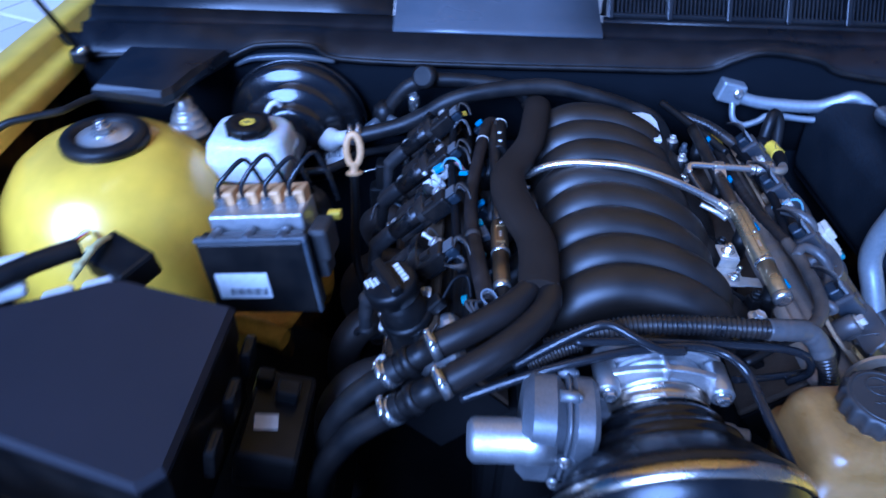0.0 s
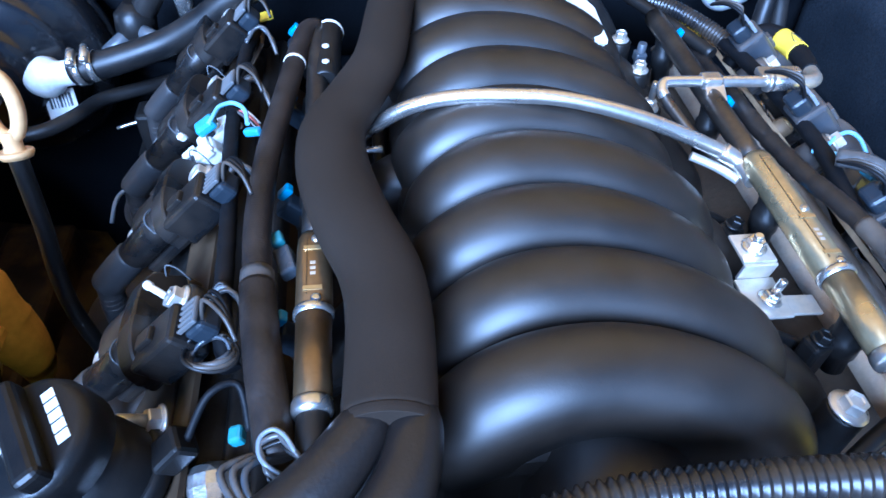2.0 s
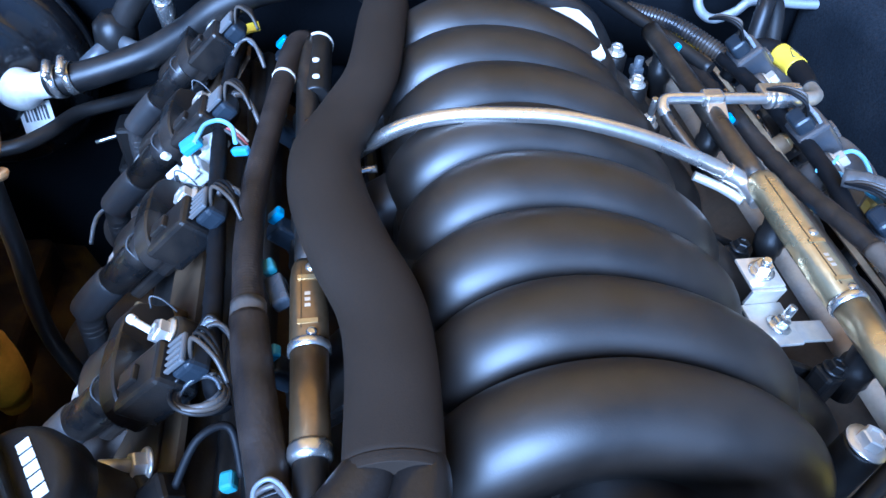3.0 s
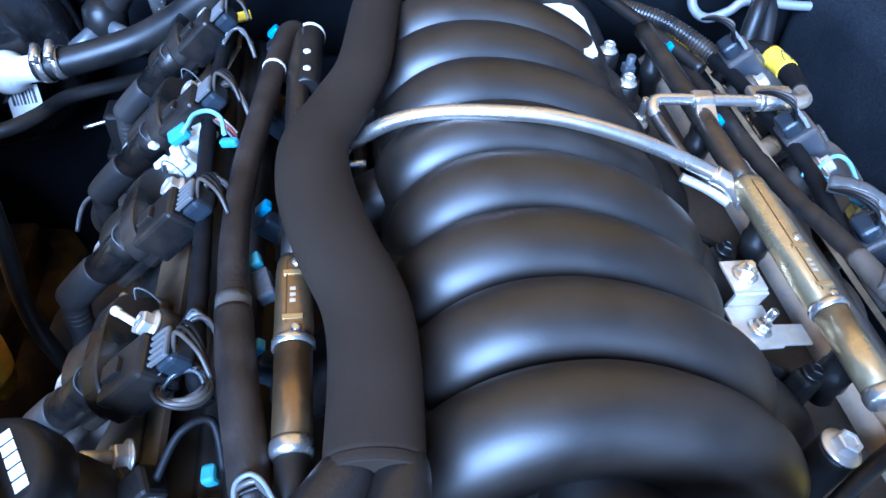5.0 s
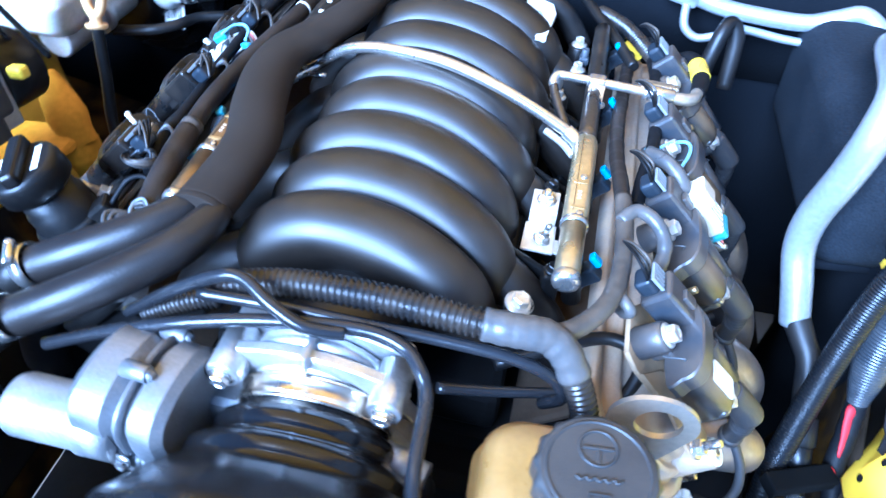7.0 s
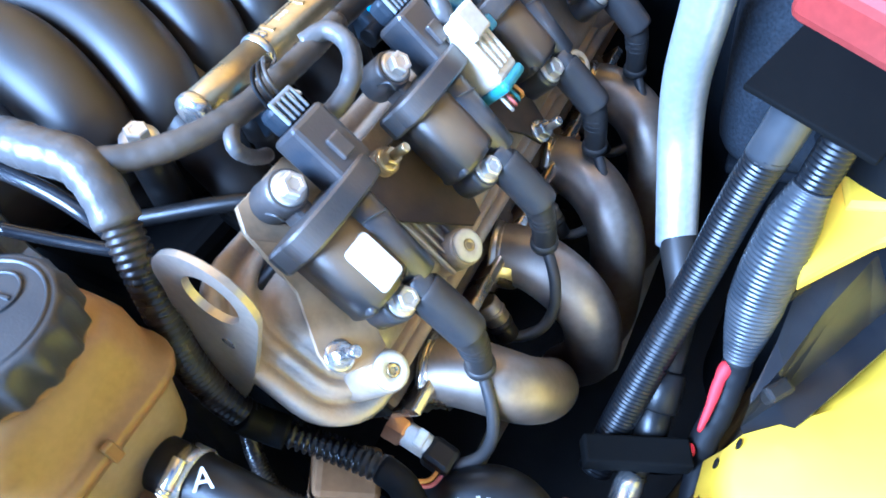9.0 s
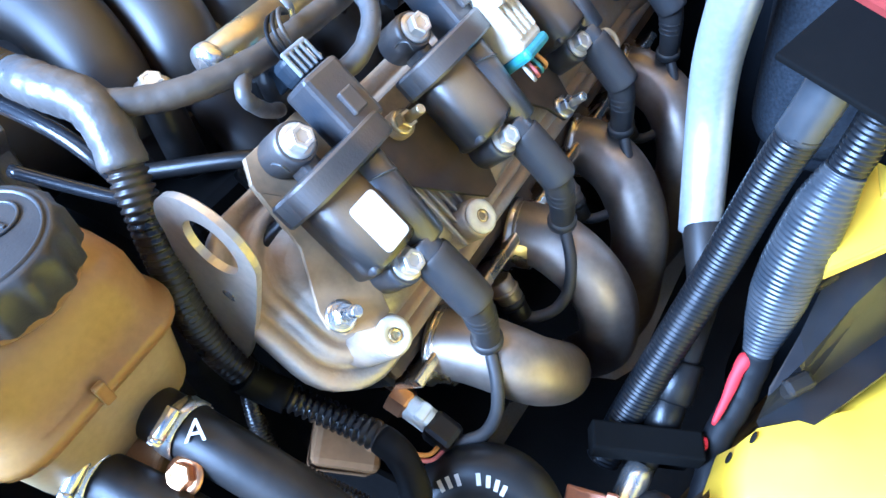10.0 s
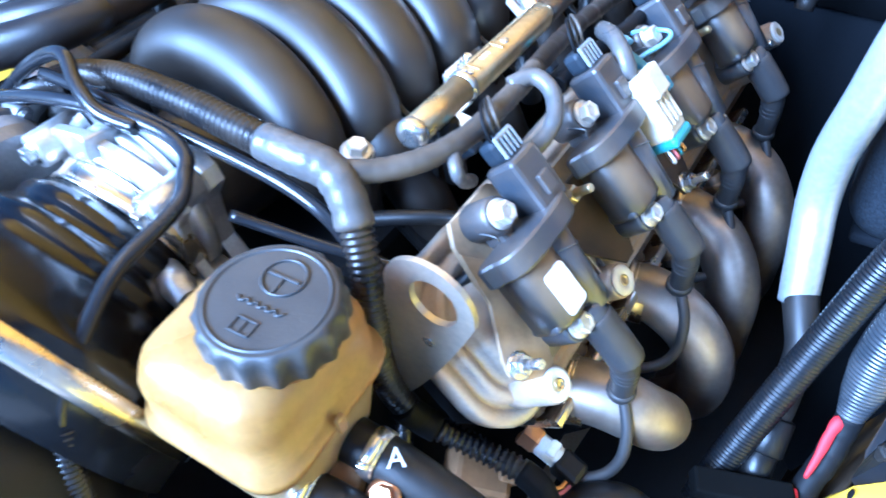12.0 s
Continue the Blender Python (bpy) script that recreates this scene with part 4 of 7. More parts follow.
# exhaust headers
def header(B, name_label):
    t = thing("exhaust_header", B @ Vector((0.16, 0.2, -0.1)), name_label, "exhaust header", "exhaust headers")
    P = lambda *q: B @ Vector(q)
    mirrored = B[0][0] < 0
    # The left pipes take the darkened steel that stands in for shade.
    steel = M_HEADERSHADE if mirrored else M_HEADER
    ys = [(0.076 if mirrored else 0.020) + 0.1118 * k for k in range(4)]
    mid = 0.1817 if not mirrored else 0.2497
    part("flange_strip", Geo().box((0.008, 0.425, 0.056), B @ place((0.156, mid + (0.011 if not mirrored else -0.011), -0.095)), 0.002), M_FLANGE, t, "polished header flange strip")
    bends = (((0, 0, 0.004), (0.026, 0.005, 0.007), (0.048, 0.010, 0.002), (0.063, 0.020, -0.014), (0.069, 0.042, -0.046), (0.062, 0.075, -0.100), (0.030, 0.12, -0.20)),
             ((0, 0, 0.003), (0.024, 0.005, 0.003), (0.054, 0.002, -0.007), (0.076, 0.000, -0.030), (0.084, 0.002, -0.066), (0.080, 0.012, -0.117), (0.050, 0.04, -0.20)),
             ((0, 0, 0.003), (0.022, 0.000, 0.003), (0.052, -0.012, -0.007), (0.075, -0.028, -0.037), (0.082, -0.040, -0.087), (0.081, -0.042, -0.137), (0.060, -0.03, -0.22)))
    for k, y in enumerate(ys):
        part("flare", Geo().lathe([(0.0285, 0), (0.0285, 0.003), (0.0252, 0.006), (0.0247, 0.018)], P(0.160, y, -0.090), Vector((1 if not mirrored else -1, 0.2, 0.05)), 28), M_FLANGE, t, "polished pipe flare")
        for s in (-1, 1):
            part("flange_bolt", Geo().bolt(P(0.165, y + s * 0.043, -0.098 + s * 0.012), B.to_3x3() @ Vector((1, 0, 0)), 0.006, 0.007, 1.3), M_COPPER, t, "heat-tinted flange bolt")
        s = -1 if mirrored else 1
        back = s * (0.02 + 0.012 * k)
        d = 1 if not mirrored else -1
        o = P(0.160, y, -0.090)
        pts = [o + Vector((d * dx, dy, dz)) for dx, dy, dz in bends[min(k, 2)]]
        part("primary_pipe", Geo().tube(pts, [0.0240, 0.0240, 0.0238, 0.0236, 0.0234, 0.0230, 0.0224], 32, 7), steel, t, "exhaust pipe with shade put into its colour" if mirrored else "dulled stainless exhaust pipe")
        part("weld_bead", Geo().lathe([(0.0238, 0), (0.0248, 0.0015), (0.0238, 0.003)], pts[0] + (pts[1] - pts[0]) * 0.18, pts[1] - pts[0], 24, caps=False), M_FLANGE, t)
    return t


header(BANK_R, "stainless steel exhaust header with curved pipes")
header(BANK_L, "exhaust header with curved pipes, darkened for shade")

# intake manifold
manifold = thing("intake_manifold", (0, 0.2, -0.11), "matte black plastic intake manifold with eight arched runners", "intake manifold")


def runner(k):
    """One arched runner: a fat half-round rib from side to side, ending lower on its port side."""
    y0 = 0.028 + 0.0559 * k
    right = k % 2 == 1
    al, ar = (0.062, 0.122) if right else (0.068, 0.114)
    N, M = 44, 14
    rings = []
    for i in range(N + 1):
        th = math.pi * i / N
        c, s = math.cos(th), math.sin(th)
        a = al if c > 0 else ar
        x = -0.02 - a * math.copysign(abs(c) ** 0.95, c)
        z = -0.050 + 0.0565 * s ** 0.95
        yc = y0 - (0.040 * max(0.0, (x + 0.01) / 0.13) ** 1.7 if x > -0.01 else 0.012 * ((x + 0.01) / 0.10) ** 2)
        nx, nz = -math.copysign(abs(c) ** 1.1, c) * 0.9, s + 0.15
        ln = math.hypot(nx, nz)
        nx, nz = nx / ln, nz / ln
        fat = 0.82 + 0.18 * min(1, s * 2.2)
        prof = [(-0.018, -0.042), (-0.0245, -0.018)]
        for j in range(M + 1):
            ph = math.pi * (j / M - 0.5)
            prof.append((0.0278 * math.sin(ph) + 0.003 * math.cos(ph), 0.0255 * max(0.0, math.cos(ph)) ** 0.9))
        prof += [(0.0255, -0.018), (0.018, -0.042)]
        ring = [Vector((x + nx * h * fat, yc + w * fat, z + nz * h * fat)) for w, h in prof]
        rings.append(ring)
    g = Geo()
    n = M + 5
    for r in rings:
        g.v += [tuple(p) for p in r]
    for i in range(N):
        for j in range(n - 1):
            g.f.append((i * n + j, i * n + j + 1, (i + 1) * n + j + 1, (i + 1) * n + j))
            g.s.append(True)
    return g


for k in range(8):
    rn = part("runner", runner(k), M_MANIFOLD, manifold)
    sx = 1 if k % 2 == 1 else -1
    y0 = 0.030 + 0.0559 * k
    yl = y0 - (0.032 if sx > 0 else 0.012)
    g = Geo().tube([(sx * 0.085, yl + 0.008, -0.035), (sx * 0.115, yl, -0.048), (sx * 0.145, yl - 0.004, -0.078), (sx * 0.160, yl - 0.004, -0.105)], [0.022, 0.023, 0.022, 0.021], 18, 5, ell=0.95)
    part("port_leg", g, M_MANIFOLD, rn)
    part("port_flange", Geo().box((0.045, 0.05, 0.014), place((sx * 0.157, yl - 0.004, -0.105), 0, sx * 40), 0.004), M_PLASTIC, rn)
part("plenum", Geo().box((0.205, 0.452, 0.07), place((0, 0.226, -0.058)), 0.018, 3), M_MANIFOLD, manifold)
g = Geo().tube([(0, 0.02, -0.066), (0, -0.03, -0.062), (0, -0.075, -0.058)], [0.052, 0.050, 0.050], 32, 4)
part("throttle_neck", g, M_MANIFOLD, manifold)
for sx in (-1, 1):
    part("side_skirt", Geo().box((0.012, 0.43, 0.05), place((sx * 0.108, 0.226, -0.075), 0, sx * 12), 0.004), M_PLASTIC, manifold)
for k in range(3):
    part("web", Geo().box((0.05, 0.006, 0.03), place((0.125, 0.075 + 0.1118 * k, -0.05), 0, 30), 0.002), M_PLASTIC, manifold)
for x, y, z in ((0.129, 0.007, -0.014), (0.125, 0.3165, -0.033), (0.140, 0.384, -0.038), (0.137, 0.437, -0.036)):
    b = part("manifold_bolt", Geo().bolt((x, y, z), (0.2 if y < 0.1 else 0.0, 0, 1), 0.0072 if y < 0.1 else 0.0056, 0.009, 1.6), M_ZINC, manifold, "zinc flanged manifold bolt")
    part("boss", Geo().cyl((x, y, z - 0.06), (x, y, z), 0.0125, 0.0115), M_PLASTIC, manifold)
part("long_stud", Geo().cyl((0.125, 0.3165, -0.030), (0.1245, 0.3150, -0.006), 0.0030), M_STEEL, manifold, "bright threaded stud")
part("stud_clip", Geo().box((0.011, 0.012, 0.010), place((0.1455, 0.402, -0.034)), 0.002).cyl((0.1455, 0.402, -0.06), (0.1455, 0.402, -0.020), 0.0042), M_CONDUIT_GREY, manifold, "grey clip on a stud")

# ---- fuel rails ----
M_BRONZE = mat("dull_bronze_zinc", (0.27, 0.19, 0.095), 0.34, 0.88, second=(0.20, 0.14, 0.07), grain=40, blotch=30, bump=0.1)
M_RAILDARK = mat("dulled_rail_steel", (0.11, 0.10, 0.09), 0.32, 0.9, second=(0.17, 0.145, 0.11), grain=50, blotch=30, bump=0.1)
def rail(sx):
    x = sx * 0.160
    t = thing("fuel_rail", (x, 0.2, -0.01), "gold zinc-plated steel fuel rail along the manifold", "fuel rail", "fuel rails")
    part("front_tube", Geo().lathe([(0.0085, 0), (0.0102, 0.002), (0.0102, 0.060)], (x, 0.029, 0), (0, 1, 0), 26), M_GOLD if sx > 0 else M_BRONZE, t)
    part("end_cap", Geo().lathe([(0.006, -0.002), (0.0105, 0), (0.0112, 0.002), (0.0112, 0.006), (0.0105, 0.008)], (x, 0.024, 0), (0, 1, 0), 26), M_STEEL, t, "bright steel end cap")
    if sx < 0:
        part("front_plug", Geo().cyl((x, -0.004, -0.003), (x, 0.024, 0), 0.0088), M_RUBBER, t, "black rubber end plug")
    part("band", Geo().lathe([(0.0105, 0), (0.0118, 0.001), (0.0118, 0.005), (0.0105, 0.006)], (x, 0.085, 0), (0, 1, 0), 26, caps=False), M_STEEL, t, "bright steel band")
    y1 = 0.205 if sx > 0 else 0.150
    prof = round_rect(0.0215, 0.0195, 0.0082, 5)
    ends = ((0.089, 0.80), (0.092, 1.0), (y1 - 0.012, 1.0), (y1 - 0.004, 0.93), (y1, 0.80))
    body = part("rail_body", Geo().rings([[Vector((x + px * k, yy, -0.001 + pz * k)) for px, pz in prof] for yy, k in ends]), M_GOLD if sx > 0 else M_BRONZE, t)
    part("seam", Geo().box((0.0006, y1 - 0.105, 0.0004), place((x - 0.0035, (y1 + 0.089) / 2, 0.0088)), 0), M_RAILDARK, body)
    part("rear_tube", Geo().tube([(x, y1 - 0.004, -0.003), (x, (y1 + 0.425) / 2, -0.004), (x, 0.425, -0.006)], 0.0088, 18, 4), M_RAILDARK, t, "dulled dark steel rear tube")
    for y in (0.0937, 0.1405):
        part("rivet", Geo().lathe([(0.0032, 0), (0.003, 0.0012), (0.0012, 0.0018)], (x + 0.002, y, 0.0085), (0, 0, 1), 14), M_STEEL, body, "bright rivet")
        part("slot", Geo().box((0.011, 0.003, 0.0008), place((x, y + (0.0075 if y < 0.1 else -0.0075), 0.0090)), 0), M_GOLD, body)
    for q in range(3):
        part("stamp", Geo().box((0.0032, 0.0022, 0.0004), place((x, 0.1125 + 0.0042 * q, 0.0088)), 0), M_ZINC, body, "small stamped mark")
    for k in range(4):
        y = 0.062 + 0.1118 * k + (0.0 if sx > 0 else 0.03)
        inj = part("injector", Geo().lathe([(0.006, 0), (0.0085, 0.004), (0.0085, 0.018), (0.0105, 0.019), (0.0105, 0.034), (0.0085, 0.036), (0.0085, 0.052)], (x + sx * 0.003, y, -0.008), (sx * 0.15, 0, -1), 18), M_PLASTIC, t, "black fuel injector")
        part("injector_plug", Geo().box((0.016, 0.013, 0.022), place((x + sx * 0.017, y, -0.026), 0, sx * 45), 0.002), M_INJ, inj, "grey-blue injector plug")
        part("lock_tab", Geo().box((0.012, 0.008, 0.006), place((x + sx * 0.022, y + 0.004, -0.012), 0, sx * 45), 0.0015), M_BLUE, inj, "blue locking tab")
    return t


rail_r = rail(1)
rail_l = rail(-1)
part("rear_body", Geo().lathe([(0.0095, 0), (0.0112, 0.002), (0.0112, 0.085), (0.0120, 0.087), (0.0120, 0.092), (0.0095, 0.094)], (-0.153, 0.330, -0.004), (0.04, 1, -0.06), 24), M_PLASTIC, rail_l, "black rear section of the rail")
part("rear_band", Geo().lathe([(0.0119, 0), (0.0126, 0.001), (0.0126, 0.0035), (0.0119, 0.0045)], (-0.1495, 0.417, -0.009), (0.04, 1, -0.06), 24, caps=False), M_WHITE, rail_l, "pale rim")
for y in (0.345, 0.372):
    part("rear_rivet", Geo().lathe([(0.0032, 0), (0.003, 0.0012), (0.0012, 0.0018)], (-0.152, y, 0.0062 - 0.06 * (y - 0.345)), (0, 0, 1), 14), M_WHITE, rail_l, "pale rivet")

part("harness_plug", Geo().box((0.012, 0.022, 0.010), place((-0.1785, 0.139, -0.010), 0, -20, 15), 0.002), M_CONDUIT_GREY, rail_l, "grey-blue injector harness plug")
part("plug_lock", Geo().box((0.009, 0.010, 0.007), place((-0.1845, 0.156, -0.006), 0, -20, 15), 0.002), M_TEAL, rail_l, "teal locking piece")

cross = thing("crossover_tube", (0.0, 0.25, 0.03), "bent bright steel fuel crossover tube over the manifold", "fuel tube")
arch = [(-0.150, 0.235, -0.014), (-0.128, 0.262, -0.009), (-0.114, 0.263, 0.002), (-0.09, 0.259, 0.019), (-0.059, 0.254, 0.029), (-0.02, 0.246, 0.034), (0.019, 0.239, 0.034), (0.066, 0.230, 0.025), (0.110, 0.222, 0.010), (0.149, 0.215, -0.007)]
part("tube", Geo().tube(arch, 0.0056, 16, 6), M_TUBE, cross)
part("joint", Geo().tube([(0.140, 0.216, -0.002), (0.153, 0.208, -0.008), (0.157, 0.190, -0.010)], 0.0072, 16, 5), M_TUBE, cross)
part("brace", Geo().tube([(0.120, 0.222, -0.010), (0.138, 0.212, -0.014), (0.150, 0.198, -0.016)], 0.0036, 10, 5), M_ZINC, cross)
part("stub", Geo().tube([(-0.132, 0.246, -0.010), (-0.112, 0.248, -0.010)], 0.003, 10, 3), M_STEEL, cross)

feed = thing("fuel_feed_tube", (0.17, 0.30, 0.0), "bright steel fuel feed tube with a test valve", "fuel tube")
part("drop_tube", Geo().tube([(0.150, 0.222, -0.022), (0.134, 0.250, -0.013), (0.1215, 0.277, -0.003), (0.1185, 0.285, 0.0015)], 0.0047, 14, 6), M_RAILDARK, feed, "dulled drop tube")
part("tube", Geo().tube([(0.1190, 0.2835, 0.001), (0.1175, 0.288, 0.003), (0.1205, 0.2955, 0.006), (0.130, 0.2965, 0.0065), (0.160, 0.2955, 0.006), (0.205, 0.294, 0.005), (0.238, 0.292, 0.004)], 0.0047, 14, 6), M_TUBE, feed)
part("saddle", Geo().box((0.018, 0.014, 0.012), place((0.161, 0.2955, 0.006), 0, 0, -2), 0.003), M_TUBE, feed)
part("saddle_neck", Geo().box((0.0165, 0.026, 0.004), place((0.1615, 0.282, 0.001), 24, 0, -4), 0.001).lathe([(0.0095, -0.002), (0.0102, 0), (0.0095, 0.002)], (0.163, 0.2735, -0.006), (0, 0.35, 1), 18).cyl((0.163, 0.275, -0.003), (0.163, 0.2745, 0.003), 0.0042), M_TUBE, feed)
for k in range(3):
    part("saddle_rivet", Geo().lathe([(0.0022, 0), (0.002, 0.0012), (0.0008, 0.0017)], (0.1545 + 0.0065 * k, 0.3015, 0.0085), (0, 0.6, 0.8), 12), M_STEEL, feed)
part("quick_coupler", Geo().box((0.036, 0.009, 0.006), place((0.2245, 0.3045, 0.007), 0, 0, -3), 0.0015).box((0.007, 0.016, 0.007), place((0.2075, 0.301, 0.007), 0, 0, -3), 0.002).cyl((0.212, 0.2935, 0.005), (0.238, 0.292, 0.004), 0.0080).lathe([(0.0070, 0), (0.0086, 0.001), (0.0086, 0.005), (0.0070, 0.006)], (0.208, 0.2937, 0.005), (1, -0.05, -0.03), 18), M_STEEL, feed)
part("cap_end", Geo().tube([(0.236, 0.292, 0.004), (0.248, 0.2935, 0.003), (0.257, 0.300, 0.001), (0.261, 0.309, -0.001), (0.263, 0.318, -0.002)], 0.0062, 14, 5), M_HOOK, feed, "dull steel elbow")
purge = thing("tagged_hose", (0.25, 0.36, -0.02), "black hose with a yellow warning band", "hose")
part("hose", Geo().tube([(0.236, 0.392, -0.040), (0.245, 0.393, -0.018), (0.256, 0.389, -0.006), (0.265, 0.374, -0.003), (0.268, 0.352, -0.003), (0.267, 0.334, -0.003), (0.263, 0.316, -0.002)], [0.0088, 0.0088, 0.0090, 0.0092, 0.0092, 0.0088, 0.0072], 16, 6), M_CABLE, purge)
part("warning_band", Geo().tube([(0.2645, 0.3745, -0.003), (0.267, 0.361, -0.003), (0.268, 0.348, -0.003)], 0.0098, 18, 5), M_TAG, purge, "yellow warning band")
part("warning_mark", Geo().tube([(0.263, 0.353, 0.0062), (0.271, 0.353, 0.0064), (0.267, 0.366, 0.0068), (0.263, 0.353, 0.0062)], 0.0005, 6, 3), M_INK, purge)

# zinc bracket beside the rail
zb = thing("zinc_bracket", (0.136, 0.11, -0.04), "stepped zinc-plated bracket bolted to the manifold", "bracket")
part("plate", Geo().box((0.024, 0.026, 0.0025), place((0.134, 0.134, -0.021)), 0.0006).box((0.024, 0.0025, 0.016), place((0.134, 0.1205, -0.029), 8), 0.0006).box((0.028, 0.034, 0.0025), place((0.134, 0.103, -0.037)), 0.0006).box((0.030, 0.016, 0.0025), place((0.155, 0.096, -0.038), 0, 4), 0.0006), M_ZINC, zb)
part("bolt", Geo().bolt((0.1345, 0.134, -0.0198), (0, 0, 1), 0.0062, 0.008, 1.4, 0.004), M_STEEL, zb)
part("stud", Geo().bolt((0.137, 0.101, -0.0358), (0.25, 0.1, 1), 0.0056, 0.006, 1.5, 0.012), M_STEEL, zb)
for x, y, z in ((0.137, 0.165, -0.03), (0.150, 0.062, -0.03)):
    single("clip_bolt", Geo().bolt((x, y, z), (0.2, 0, 1), 0.0052, 0.007, 1.3).box((0.015, 0.015, 0.05), place((x, y, z - 0.026), 0, 0, 12), 0.003), M_PLASTIC, (x, y, z - 0.05), "dull bolt on a black post beside the fuel rail", "bolt", "bolts beside the rail")

# ---- foam-wrapped heater hoses ----
foam = thing("foam_wrapped_hose", (-0.12, 0.2, -0.02), "thick grey-brown foam sleeve round two heater hoses", "hose")
FZ = 0.020
path = [(-0.086, 0.535, -0.03), (-0.086, 0.49, -0.006), (-0.088, 0.45, 0.010), (-0.095, 0.405, FZ), (-0.109, 0.325, FZ), (-0.130, 0.272, FZ), (-0.146, 0.232, FZ), (-0.146, 0.190, FZ), (-0.135, 0.142, FZ), (-0.121, 0.100, FZ), (-0.118, 0.062, FZ), (-0.122, 0.004, FZ)]
part("sleeve", Geo().tube(path, [0.020, 0.021, 0.021, 0.0205, 0.0205, 0.0215, 0.023, 0.0245, 0.0245, 0.024, 0.0235, 0.0235], 26, 6, ell=0.72), M_FOAM, foam)
HOSE_A = [(-0.130, 0.014, FZ), (-0.1355, 0.002, FZ), (-0.158, -0.022, 0.014), (-0.197, -0.045, 0.004), (-0.240, -0.060, -0.012), (-0.284, -0.067, -0.048), (-0.325, -0.072, -0.090), (-0.355, -0.078, -0.150), (-0.37, -0.08, -0.25)]
HOSE_B = [(-0.114, 0.014, FZ), (-0.110, 0.000, FZ), (-0.124, -0.036, 0.017), (-0.170, -0.078, 0.006), (-0.230, -0.104, -0.018), (-0.277, -0.103, -0.064), (-0.325, -0.104, -0.112), (-0.36, -0.11, -0.18), (-0.37, -0.12, -0.27)]
for pts in (HOSE_A, HOSE_B):
    h = thing("heater_hose", pts[4], "black rubber heater hose with steel clamps", "hose", "heater hoses")
    part("upper_hose", Geo().tube(pts[:5], [0.0095, 0.0132, 0.0158, 0.0158, 0.0158], 20, 7), M_HOSEWRAP, h, "dull black wrapped hose")
    a, b = Vector(pts[4]), Vector(pts[5])
    part("connector", Geo().tube([a.lerp(b, -0.1), a.lerp(b, 1.0)], 0.0140, 20, 3).lathe([(0.0145, -0.006), (0.0172, -0.005), (0.0172, 0.005), (0.0145, 0.006)], a.lerp(b, 0.45), b - a, 22), M_PLASTIC, h)
    part("lower_hose", Geo().tube([a.lerp(b, 0.7)] + pts[5:], 0.0150, 20, 6), M_RUBBER, h)
    g = Geo()
    clamp_band(g, a.lerp(b, -0.12), a - Vector(pts[3]), 0.0160)
    part("clamp", g, M_STEEL, h, "bright steel hose clamp")
    g = Geo()
    clamp_band(g, a.lerp(b, 0.95), Vector(pts[6]) - a, 0.0154)
    part("clamp", g, M_STEEL, h, "bright steel hose clamp")

part("end_seam", Geo().tube([(-0.1218, 0.0075, FZ), (-0.1220, 0.0045, FZ), (-0.1222, 0.0015, FZ)], [0.0236, 0.0239, 0.0236], 26, 4, ell=0.73), M_FOAM, foam)
# ---- wiring along the left rail ----
pin = thing("pale_pin", (-0.250, 0.114, -0.002), "pale plastic wiring pin beside the coils", "pin")
part("shaft", Geo().cyl((-0.2545, 0.1160, 0.003), (-0.2440, 0.1090, 0.001), 0.0021), M_WHITE, pin)
part("head", Geo().lathe([(0.0016, 0), (0.0028, 0.001), (0.0028, 0.004), (0.0020, 0.005)], (-0.2525, 0.1147, 0.003), (-0.8, 0.6, 0.1), 12), M_WHITE, pin)
curl = thing("wire_curl", (-0.216, 0.070, -0.004), "loose curl of thin red and pale wires", "wiring")
for k, (m, r) in enumerate(((M_CONDUIT_GREY, 0.0011), (M_TAPE, 0.0018), (M_TAPE2, 0.0016), (M_RUBBER, 0.0013))):
    turn = [(-0.2145 + (0.0105 + 0.0012 * k) * math.cos(0.62 * i + 0.9 * k), 0.066 + (0.0085 + 0.0014 * k) * math.sin(0.62 * i + 0.9 * k), 0.002 + 0.0035 * math.sin(0.9 * i + 2 * k)) for i in range(11)]
    part("wire", Geo().tube(turn, r, 6, 3), m, curl)
for k, m in enumerate((M_WIRE_W, M_WIRE_R, M_WIRE_W, M_TAPE)):
    part("lead", Geo().tube([(-0.2350 + 0.001 * k, 0.0800 + 0.0022 * k, 0.001), (-0.2290, 0.0850 + 0.0016 * k, 0.006), (-0.2200, 0.0825 + 0.0012 * k, 0.007), (-0.2120, 0.0775, 0.004)], 0.0012, 6, 4), m, curl)
M_WIRE_B = mat("pale_blue_wire", (0.20, 0.22, 0.25), 0.35, grain=40, bump=0.05)
run = [(-0.164, -0.002, 0.000), (-0.167, 0.001, 0.008), (-0.172, 0.009, 0.010), (-0.178, 0.013, 0.010), (-0.184, 0.010, 0.008), (-0.184, 0.002, 0.006), (-0.179, -0.004, 0.004), (-0.170, -0.006, -0.006)]
lw = thing("wire_loop", run[0], "grey looped wires at the end of the wiring sleeve", "wiring")
for k, (m, r) in enumerate(((M_WIRE_B, 0.0013), (M_TAPE, 0.0016), (M_RUBBER, 0.0012))):
    part("wire", Geo().tube([(x + 0.0022 * k * (i % 2), y - 0.0026 * k, z - 0.0015 * k) for i, (x, y, z) in enumerate(run)], r, 6, 5), m, lw)
